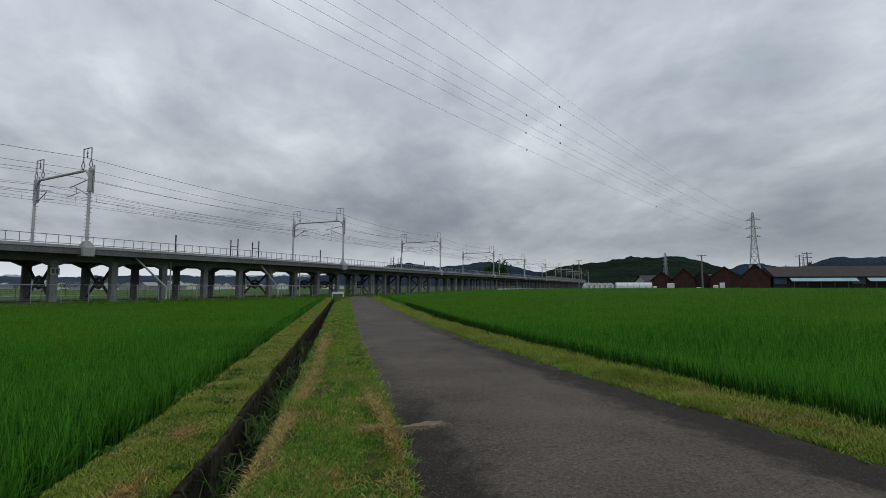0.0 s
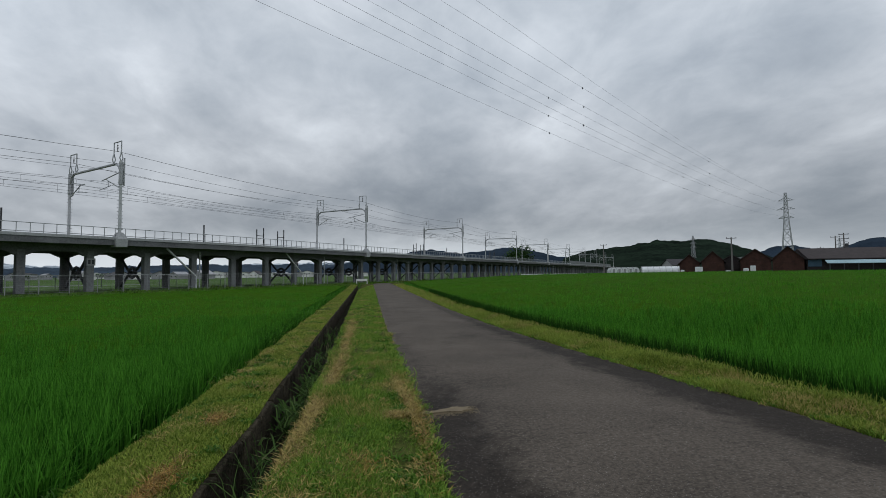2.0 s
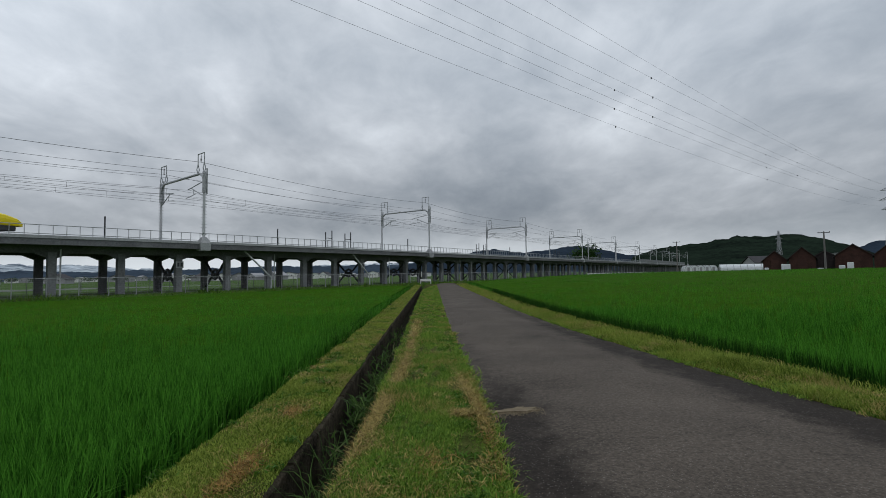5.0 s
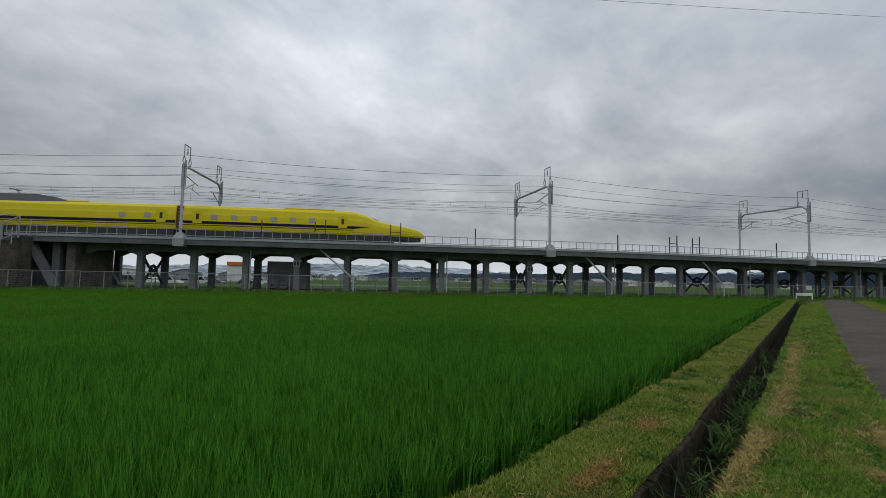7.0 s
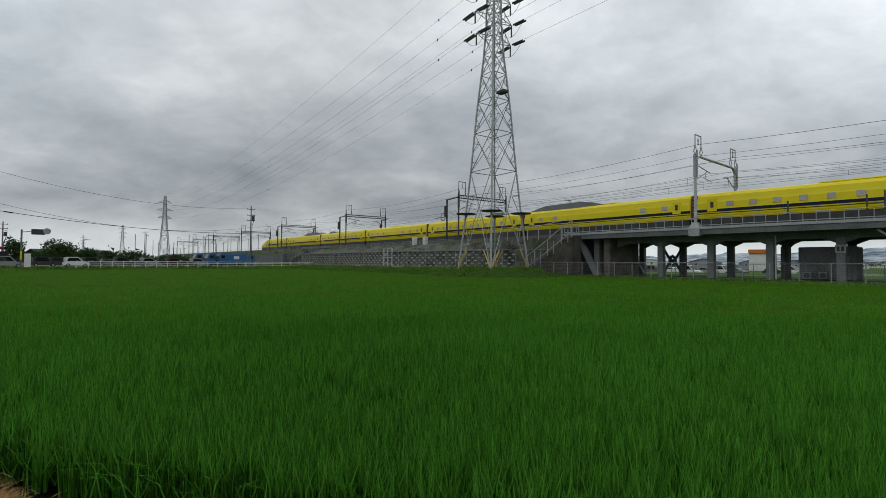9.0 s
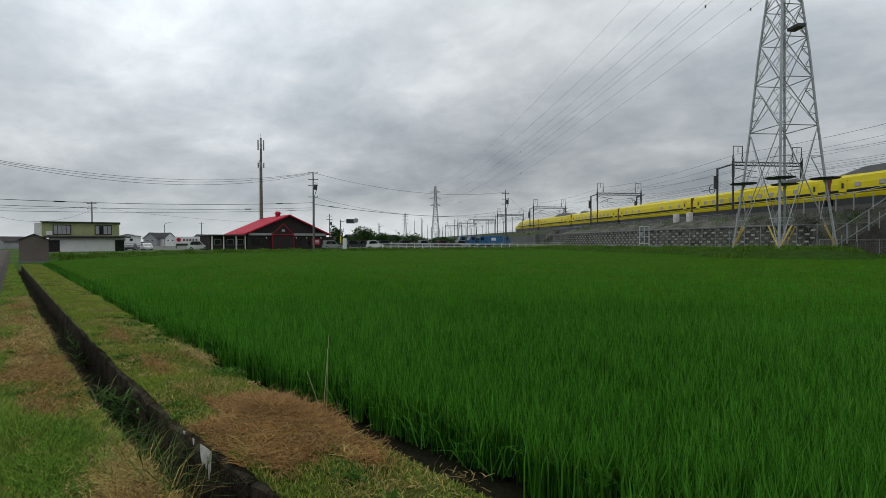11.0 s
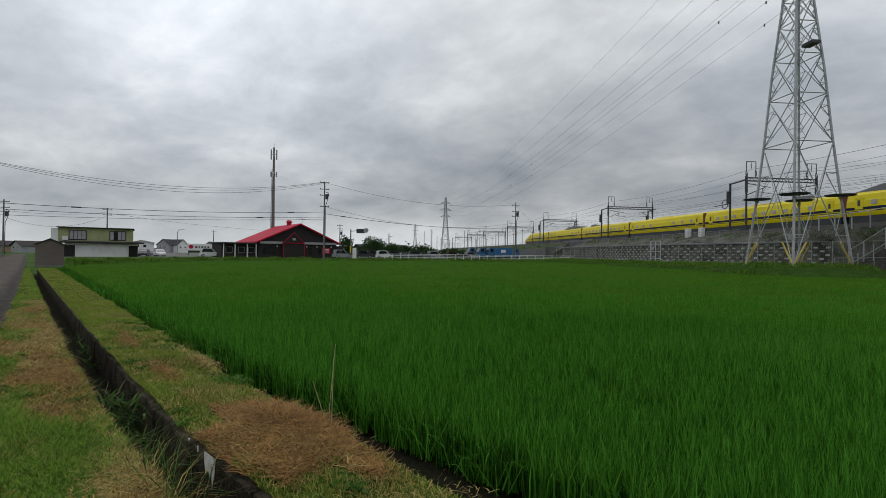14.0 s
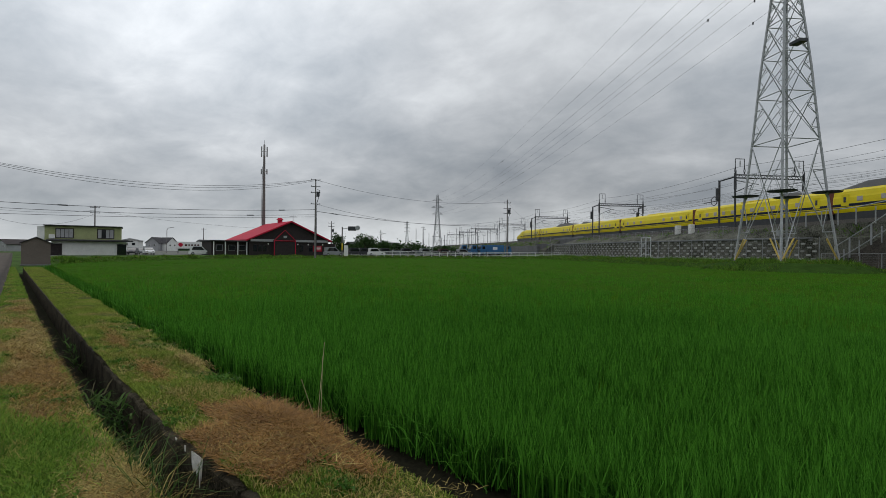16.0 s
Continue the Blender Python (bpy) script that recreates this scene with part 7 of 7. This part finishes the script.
def car(bearing, r, paint, turn, van=False, z=0.32):
    t = thing("parked_van" if van else "parked_car", "%s parked %s on the lot" % (paint.name.split(".")[0].replace("car_paint", "painted"), "van" if van else "car"), "van" if van else "car", pose(*spot(bearing, r, z), 0, 0, turn), group="parked cars")
    k = (4.3, 1.68, 1.9) if van else (4.2, 1.68, 1.45)
    L, W, H = k[0] / 2, k[1] / 2, k[2]
    low = 0.95 if not van else 1.0
    side = [(-L, 0.30), (-L + 0.05, low - 0.1), (-L + 0.5, low), (L - 1.1, low), (L - 0.15, low - 0.2), (L, 0.55), (L - 0.05, 0.28)]
    body = Geo().loft([[(x, y, z) for x, z in side] for y in (-W, W)])
    part("body", body, paint, t)
    cab = [(-L + 0.25, low), (-L + (0.25 if van else 0.75), H - 0.05), (-L + 0.9, H), (L - 1.9, H), (L - 1.05, low)]
    part("cabin", Geo().loft([[(x, y * 0.93, z) for x, z in cab] for y in (-W, W)]), paint, t)
    for s in (-1, 1):
        glass = [(-L + 0.55, low + 0.06), (-L + 0.9, H - 0.14), (L - 1.95, H - 0.14), (L - 1.3, low + 0.06)]
        part("side_window", Geo().loft([[(x, s * (W * 0.93 + d), z) for x, z in glass] for d in (0.0, 0.012)]), GLASS_DARK, t)
        for x in (-L + 0.8, L - 0.8):
            wh = part("wheel", Geo().tube((x, s * (W - 0.2), 0.31), (x, s * (W + 0.01), 0.31), 0.31, n=14), RUBBER, t)
            part("rim", Geo().tube((x, s * (W + 0.005), 0.31), (x, s * (W + 0.025), 0.31), 0.18, n=10), STEEL, wh)
    part("windscreen", Geo().loft([[(L - 1.05 + d, y, low + 0.05), (L - 1.86 + d, y, H - 0.06)] + [(L - 1.86 + d + 0.03, y, H - 0.06), (L - 1.05 + d + 0.03, y, low + 0.05)] for y, d in ((-W * 0.85, 0.0), (W * 0.85, 0.0))]), GLASS_DARK, t)
    for s in (-1, 1):
        part("headlight", Geo().soft_box((L - 0.12, s * (W - 0.3), 0.68), (0.16, 0.36, 0.14), 0.03), GLASS, t)
    return t


for a, r, c, tn, vn in ((-155.6, 118, 0, 75, False), (-150.9, 112, 0, 150, True), (-157.0, 116, 1, 60, False), (-156.2, 124, 2, 80, False), (-136.9, 108, 3, 150, True), (-134.3, 122, 1, 140, True), (-133.1, 122, 1, 140, True), (-132.0, 120, 0, 140, True), (-130.7, 121, 1, 140, True), (-129.4, 123, 2, 140, False), (-128.2, 124, 1, 140, True), (-127.1, 125, 2, 140, False), (-126.0, 126, 3, 140, True), (-124.9, 127, 1, 140, False), (-123.8, 128, 4, 140, True), (-122.7, 128, 1, 140, False), (-121.6, 129, 3, 140, True)):
    car(a, r, CAR_MATS[c], tn, vn)


def truck(bearing, r, turn, boxed=True):
    t = thing("blue_truck", "blue lorry with a box body on the lot" if boxed else "blue lorry with a low open bed on the lot", "truck", pose(*spot(bearing, r, 0.32), 0, 0, turn), group="blue trucks")
    part("cab", Geo().loft([[(x, y, z) for x, z in ((1.6, 0.5), (1.6, 3.0), (2.9, 3.0), (3.4, 1.9), (3.4, 0.5))] for y in (-1.05, 1.05)]), BLUE_PAINT, t)
    part("windscreen", Geo().loft([[(x, y, z) for x, z in ((2.97, 2.88), (3.37, 1.98), (3.42, 1.98), (3.02, 2.88))] for y in (-0.9, 0.9)]), GLASS_DARK, t)
    if boxed:
        part("box_body", Geo().soft_box((-1.2, 0, 1.95), (5.0, 2.2, 2.4), 0.05), BLUE_PAINT, t)
        part("panel_mark", Geo().box((-1.2, -1.115, 2.2), (1.3, 0.02, 0.8)), WHITE, t, "plain pale mark")
    else:
        part("bed", Geo().soft_box((-1.2, 0, 1.10), (5.0, 2.2, 0.75), 0.04), BLUE_PAINT, t)
    for sd in (-1, 1):
        part("side_window", Geo().box((2.35, sd * 1.06, 2.35), (0.9, 0.03, 0.7)), GLASS_DARK, t)
    part("bumper", Geo().soft_box((3.42, 0, 0.72), (0.16, 2.1, 0.34), 0.03), WHITE, t)
    part("grille", Geo().box((3.42, 0, 1.35), (0.05, 1.5, 0.5)), STEEL_DARK, t)
    part("chassis", Geo().soft_box((-0.2, 0, 0.62), (6.6, 1.6, 0.25), 0.04), STEEL_DARK, t)
    for x in (2.5, -2.4):
        for s in (-1, 1):
            part("wheel", Geo().tube((x, s * 0.8, 0.42), (x, s * 1.07, 0.42), 0.42, n=14), RUBBER, t)


for a, r, tn, bx in ((-120.7, 134, -40, False), (-119.6, 135, -36, False), (-118.6, 135, -30, False), (-117.4, 138, 118, True)):
    truck(a, r, tn, bx)


def build_guard_fence():
    f = thing("guard_fence", "white pipe fence along the car park", "fence")
    line = [spot(a, float(np.interp(a, [-132, -120, -108.5], [104, 110, 118])), 0.3) for a in np.linspace(-132, -108.5, 26)]
    post = Geo().tube((0, 0, 0), (0, 0, 1.15), 0.06, n=8).mesh("post", WHITE)
    for p in line:
        part("post", post, None, f, m=pose(*p))
    for z in (0.45, 0.80, 1.12):
        part("rail", Geo().path([p + Vector((0, 0, z)) for p in line], 0.045, 6), WHITE, f)


build_guard_fence()


def tree(bearing, r, h, spread, z=0.0, label="dark green broad-leaved tree", group="trees", n=900):
    p = spot(bearing, r, z)
    t = thing("tree", label, "tree", pose(*p), group=group)
    tr = Geo().tube((0, 0, 0), (0.1, 0, h * 0.45), h * 0.035, h * 0.022, 8)
    ends = []
    for k in range(7):
        a = 2 * math.pi * k / 7 + rng.uniform(-0.3, 0.3)
        e = Vector((math.cos(a) * spread * 0.6, math.sin(a) * spread * 0.6, h * rng.uniform(0.55, 0.9)))
        tr.tube((0.05, 0, h * rng.uniform(0.2, 0.42)), e, h * 0.014, h * 0.005, 5)
        ends.append(e)
    part("trunk", tr, BARK, t)
    c = np.array([ends[i] for i in rng.integers(0, 7, n)])
    off = rng.normal(0, 1, (n, 3)) * np.array([spread * 0.33, spread * 0.33, h * 0.14])
    pos = c + off
    pos[:, 2] = np.maximum(pos[:, 2], h * 0.18)
    s = h * (0.045 if n > 500 else 0.075)
    a = rng.normal(0, 1, (n, 3, 3)) * s
    v = (pos[:, None] + a).reshape(-1, 3)
    tri = np.arange(3 * n).reshape(-1, 3)
    ob = new("crown", array_mesh("crown", v, tri, LEAF))
    ob.parent = t
    return t


for a, r, h, sp in ((-133.6, 165, 5.0, 3.0), (-132.6, 165, 4.0, 2.6), (-134.6, 175, 4.2, 2.4), (-136.4, 180, 6.5, 2.0), (-131.0, 200, 5, 3)):
    tree(a, r, h, sp)


for a in np.arange(-134.5, -119, 0.95):
    tree(float(a + rng.uniform(-0.3, 0.3)), float(rng.uniform(160, 230)), float(rng.uniform(2.6, 4.0)), float(rng.uniform(2.0, 3.2)), 0.2, "low dark hedge tree behind the parked cars", "hedge trees", 420)


# ---- the east: red sheds, barn, greenhouses ----
def red_shed(b0, b1, r, eave, peak, label="red-brown boarded gable shed", z=1.0, wall=BRICK_RED, d=14, door=True):
    b = (b0 + b1) / 2
    w = 2 * r * math.tan(radians((b1 - b0) / 2)) * 0.98
    h = thing("gable_shed", label, "shed", pose(*spot(b, r, z), 0, 0, toward(b, 0)), group="red sheds")
    gable_house(h, w, d, eave, peak, wall, BROWN_ROOF, 0.35, -0.4, 0.14)
    if door:
        part("door", Geo().soft_box((0, -0.06, 1.1), (w * 0.35, 0.1, 2.3), 0.03), wall, h)
    for x in np.arange(-w / 2 + 0.3, w / 2, 0.45):
        part("board_batten", Geo().box((x, -0.02, eave / 2 - 0.3), (0.05, 0.05, eave - 0.1)), wall, h)
    return h


red_shed(34.55, 36.5, 116, 2.6, 4.4)
red_shed(36.65, 38.75, 114, 2.9, 4.9)
red_shed(40.1, 42.75, 114, 3.1, 5.1)
red_shed(42.8, 45.35, 114, 3.1, 5.4)


def build_barn():
    p, q = spot(45.5, 116, 0.9), spot(57.5, 128, 0.9)
    d = (q - p)
    ang = math.degrees(math.atan2(d.y, d.x))
    L = d.length
    h = thing("long_barn", "long low barn with a brown roof and pale blue awnings", "barn", pose(*p, 0, 0, ang))
    part("wall", Geo().box((L / 2, 4, 1.25), (L, 8, 3.1)), WOOD_DARK, h)
    part("roof", Geo().add([(0, -0.8, 2.75), (L, -0.8, 2.75), (L, 4.5, 4.9), (0, 4.5, 4.9), (0, 9.5, 2.75), (L, 9.5, 2.75), (0, -0.8, 2.6), (L, -0.8, 2.6), (0, 9.5, 2.6), (L, 9.5, 2.6)], [(0, 1, 2, 3), (3, 2, 5, 4), (6, 7, 1, 0), (4, 5, 9, 8), (6, 0, 3, 4, 8), (1, 7, 9, 5, 2), (8, 9, 7, 6)]), BROWN_ROOF, h)
    for x0, x1 in ((2.6, 13.5), (15.2, L)):
        part("awning", Geo().add([(x0, -1.0, 2.45), (x1, -1.0, 2.45), (x1, -2.0, 1.85), (x0, -2.0, 1.85), (x0, -1.0, 2.38), (x1, -1.0, 2.38), (x1, -2.0, 1.78), (x0, -2.0, 1.78)], [(0, 3, 2, 1), (4, 5, 6, 7), (3, 7, 6, 2), (0, 1, 5, 4), (0, 4, 7, 3), (1, 2, 6, 5)]), PALE_BLUE, h, "pale blue sheet awning")
    for x in (1.3, 14.3):
        part("blue_panel", Geo().box((x, -0.1, 1.9), (2.2, 0.12, 1.3)), BLUE_SHEET, h, "blue corrugated panel")
    for x in np.arange(3, L, 2.2):
        part("post", Geo().bar((x, -1.9, -0.4), (x, -1.9, 1.85), 0.12), STEEL_DARK, h)


build_barn()
for a, w, hh in ((34.85, 0.7, 1.0), (36.4, 1.4, 1.6), (39.05, 0.9, 0.8), (40.6, 0.9, 1.2), (41.2, 0.9, 1.7)):
    t = thing("plastic_tank", "white plastic tank beside the sheds", "tank", pose(*spot(a, 111.5, 0.75), 0, 0, toward(a)), group="white tanks")
    part("body", Geo().soft_box((0, 0, hh / 2), (w, w, hh), 0.08), PLASTIC, t)
    part("cap", Geo().tube((0, 0, hh), (0, 0, hh + 0.08), 0.16, n=10), RUBBER, t)
utility_pole(39.42, 111, 7.4, (0.15,), "pale concrete utility pole beside the sheds", 0.7, False)
utility_pole(48.3, 140, 9.0, (0.3, 1.3), z=0.7)
utility_pole(47.7, 143, 8.6, (0.3,), z=0.7, transformer=False)
utility_pole(26.9, 140, 8.3, (0.1,), z=0.7, transformer=False)
utility_pole(46.6, 220, 9.0, (0.5,), z=0.7, transformer=False)

def greenhouse(b, r, half, h, length, skew, label):
    t = thing("greenhouse", label, "greenhouse", pose(*spot(b, r, 0.7), 0, 0, toward(b, skew)), group="tunnel greenhouses")
    arc = [(-half, 0.0)] + [(-half * math.cos(a), h * 0.4 + h * 0.6 * math.sin(a)) for a in np.linspace(0, math.pi, 11)] + [(half, 0.0)]
    part("film", Geo().prism(arc, (0, 0, 0), (0, length, 0)), PLASTIC, t)
    hoop = Geo().path([(x * 1.01, 0, z * 1.01) for x, z in arc], 0.045, 4).mesh("hoop", FENCE)
    for y in np.arange(0, length, 1.5):
        part("hoop", hoop, None, t, m=pose(0, float(y), 0))
    part("door", Geo().box((0, -0.05, h * 0.38), (half * 0.6, 0.06, h * 0.76)), GREY_WALL, t)


for k in range(5):
    greenhouse(27.95 + 0.58 * k, 142 + 0.3 * k, 0.92, 2.0, 7, -8, "white plastic tunnel greenhouse with an arched end")
greenhouse(30.8, 142, 1.4, 2.1, 9.5, 82, "long low white plastic greenhouse seen from its side")
red_shed(38.3, 40.5, 124, 2.9, 4.3, "dark boarded shed between the red sheds", wall=WOOD_DARK, door=False)

g = thing("white_wall", "low white kerb wall beside the far road", "wall")
pts = [spot(a, r, 0.45) for a, r in ((17.6, 112), (20, 114), (23, 117), (26.2, 120))]
for p, q in zip(pts, pts[1:]):
    part("length", Geo().prism([(0, 0), (0, 0.75), (0.2, 0.75), (0.2, 0)], p, q), WHITE, g)
t = thing("road_barrier", "white barrier board at the end of the ditch", "barrier", pose(*spot(-1.2, 76, -0.5), 0, 0, toward(-1.2)))
part("board", Geo().soft_box((0, 0, 1.15), (1.7, 0.1, 0.36), 0.03), WHITE, t)
for x in (-0.8, 0.8):
    part("leg", Geo().bar((x, 0, 0), (x, 0, 1.0), 0.1), WHITE, t)
small_house(33.4, 210, 8, 7, 3.2, 5.4, GREY_WALL, TILE_DARK, 60, z=0.7)
small_house(40.3, 420, 9, 7, 10.2, 10.6, GREY_WALL, GREY_WALL, 15, "pale flat-roofed block far off", 0.7, 3)
small_house(56.0, 200, 12, 9, 8.0, 10.0, WHITE, GREY_WALL, 40, z=0.7)

# ---- seen below the viaduct ----
for a, r, w, d, e, p, wl, rf, sk in ((-66.3, 240, 11, 14, 3.0, 4.6, GREY_WALL, TILE_DARK, 10), (-62.0, 250, 9, 12, 2.8, 4.2, GREY_WALL, TILE_DARK, 8), (-57.0, 330, 12, 14, 2.6, 3.4, WHITE, GREY_WALL, 0), (-72.0, 230, 16, 12, 3.6, 4.4, WHITE, GREY_WALL, 0), (-50.0, 430, 12, 14, 2.2, 3.2, WHITE, GREY_WALL, 5), (-44.0, 420, 24, 14, 2.8, 3.8, GREY_WALL, TILE_DARK, 30), (-36.5, 520, 30, 14, 3.0, 3.6, WHITE, GREY_WALL, 10), (-29, 560, 26, 14, 3.0, 4.2, GREY_WALL, GREY_WALL, 0), (-22, 480, 16, 12, 3.2, 5, WHITE, TILE_DARK, 30), (-14, 460, 14, 12, 3.2, 5, WHITE, TILE_DARK, 50), (-8, 500, 22, 12, 3.2, 5, GREY_WALL, TILE_DARK, 30), (-2, 440, 16, 12, 3.2, 5, WHITE, TILE_DARK, 20)):
    small_house(a, r, w, d, e, p, wl, rf, sk, "low pale shed beyond the railway", -0.5, 2)
for a in np.arange(-60, -6, 1.05):
    bb, rr = a + rng.uniform(-0.5, 0.5), rng.uniform(330, 720)
    small_house(float(bb), float(rr), float(rng.uniform(6, 13)), 9, float(rng.uniform(2.4, 4.4)), float(rng.uniform(4.6, 6.0)), WHITE if rng.uniform() > 0.45 else GREY_WALL, TILE_DARK if rng.uniform() > 0.35 else GREY_WALL, float(rng.uniform(-50, 50)), "small pale house far beyond the railway", -0.5, 2)
for a in np.arange(-54, -8, 3.1):
    tree(float(a + rng.uniform(-1, 1)), float(rng.uniform(330, 520)), float(rng.uniform(2.5, 4.5)), float(rng.uniform(3, 6)), -0.5, "dark green tree far beyond the railway", "far trees", 420)
s = thing("roadside_shop", "low white shop with an orange fascia beyond the railway", "shop", pose(*spot(-61.1, 190, -0.5), 0, 0, toward(-61.1)))
part("wall", Geo().soft_box((0, 5, 3.0), (7.0, 9, 6.0), 0.05), WHITE, s)
part("fascia", Geo().soft_box((0, 0.3, 6.5), (7.4, 0.6, 1.3), 0.06), ORANGE, s, "bright orange fascia")
for a, r, c, tn, vn in ((-75.6, 100, 0, 30, True), (-74.4, 102, 3, 30, True), (-73.2, 104, 0, 30, False), (-70.8, 106, 2, 30, True), (-67.4, 108, 0, 30, True), (-60.0, 120, 1, 40, False), (-49, 200, 0, 40, True), (-69.0, 118, 0, 25, False), (-65.8, 116, 3, 25, False), (-64.4, 118, 0, 25, True), (-63.2, 120, 2, 25, False), (-58.6, 128, 0, 35, True), (-57.2, 130, 0, 35, False), (-55.4, 140, 2, 35, False)):
    car(a, r, CAR_MATS[c], tn, vn, -0.52)
w = Geo()
for a0 in np.arange(-56, -4, 4.0):
    w.prism([(0, 0), (0, 0.30), (0.25, 0.30), (0.25, 0)], spot(a0, 130, -0.5), spot(a0 + 4, 130, -0.5))
setting("canal_wall", w, CONC_LIGHT, "pale low concrete wall across the fields", "wall")


# ---- hills ----
HILL_GREEN = mat("wooded_hill", (0.013, 0.021, 0.014), 1.0, vary=0.55, scale=0.02, fine=9, tint=(0.010, 0.015, 0.013), spec=0.0)
# far ranges: pale mist patches and blue distance haze are mixed into the colours
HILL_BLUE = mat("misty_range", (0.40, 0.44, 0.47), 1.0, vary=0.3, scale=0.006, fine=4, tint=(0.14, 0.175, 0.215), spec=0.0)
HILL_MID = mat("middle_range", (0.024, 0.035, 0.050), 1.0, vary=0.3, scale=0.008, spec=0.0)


def ridge(name, r, crest, depth, material, label, rough=0.06, step=0.25):
    """A wooded ridge: crest is (bearing, elevation) pairs."""
    b0, b1 = crest[0][0], crest[-1][0]
    bs = np.arange(b0, b1, step)
    es = np.interp(bs, [c[0] for c in crest], [c[1] for c in crest])
    rows = []
    for f in (0.0, 0.25, 0.5, 0.75, 0.9, 1.0):
        row = []
        for b, e in zip(bs, es):
            rr = r - depth * (1 - f)
            top = rr * math.tan(radians(max(0.0, e))) * (f ** 0.8) * (1 + rough * noise.noise((b * 0.9, f * 3, r * 0.01)) + 0.5 * rough * noise.noise((b * 4.1, f * 7, 1.7)))
            row.append(spot(b, rr, top - 2.0))
        rows.append(row)
    rows.append([spot(b, r + depth * 0.6, -3) for b in bs])
    g = Geo().loft(rows, closed=False, caps=False)
    tagged(new(name, g.mesh(name, material, True)), label, "hill", kind="structure")


ridge("hill_east", 900, [(21.5, 0.0), (22.5, 1.8), (24.6, 2.5), (27, 2.85), (29.7, 3.05), (31.2, 3.35), (32.3, 3.62), (33.6, 3.45), (35.1, 3.42), (37, 3.5), (38.2, 3.3), (40, 2.7), (41.6, 2.1), (43, 1.4), (44.5, 0.3)], 420, HILL_GREEN, "dark wooded hill east of the railway")
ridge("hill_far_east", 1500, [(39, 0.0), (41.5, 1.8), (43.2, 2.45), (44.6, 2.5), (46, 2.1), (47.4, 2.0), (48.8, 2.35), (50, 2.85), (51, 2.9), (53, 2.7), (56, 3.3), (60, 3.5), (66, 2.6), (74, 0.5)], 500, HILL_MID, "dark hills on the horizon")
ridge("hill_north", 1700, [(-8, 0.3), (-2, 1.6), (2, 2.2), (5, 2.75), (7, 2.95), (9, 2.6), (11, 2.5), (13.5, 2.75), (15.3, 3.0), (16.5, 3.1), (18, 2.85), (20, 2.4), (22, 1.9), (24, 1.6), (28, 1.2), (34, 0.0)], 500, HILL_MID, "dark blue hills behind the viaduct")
ridge("range_west", 2400, [(-100, 0.2), (-90, 0.5), (-80, 0.7), (-74, 1.0), (-70, 0.9), (-64, 1.25), (-60, 1.15), (-54, 1.55), (-50, 1.75), (-47, 1.6), (-43, 1.8), (-40, 1.45), (-36, 1.5), (-33, 1.2), (-30, 1.1), (-26, 0.95), (-22, 1.1), (-18, 1.25), (-13, 1.3), (-8, 1.35), (-3, 1.5), (3, 1.3), (10, 0.6)], 500, HILL_BLUE, "pale blue mountains beyond the plain with mist painted into their colour", 0.16)
# the haze of distance is part of this blue
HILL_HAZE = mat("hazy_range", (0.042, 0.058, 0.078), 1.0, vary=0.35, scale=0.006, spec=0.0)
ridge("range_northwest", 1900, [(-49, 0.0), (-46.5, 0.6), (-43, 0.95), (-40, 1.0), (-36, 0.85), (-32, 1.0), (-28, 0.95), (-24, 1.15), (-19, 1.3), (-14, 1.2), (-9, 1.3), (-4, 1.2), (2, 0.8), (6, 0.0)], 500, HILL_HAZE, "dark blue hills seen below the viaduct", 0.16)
ridge("treeline_south", 700, [(-185, 0.5), (-178, 0.7), (-170, 0.5), (-160, 0.6), (-150, 0.5), (-140, 0.7), (-132, 0.6), (-124, 0.55), (-116, 0.5), (-104, 0.4)], 60, HILL_GREEN, "low dark tree line on the southern horizon", 0.6)
tree(-133.2, 150, 5.6, 3.0, 0.2, "dark dense bushy tree behind the car park")
tree(17.4, 330, 17, 8, 0.6, "round dark tree above the viaduct")
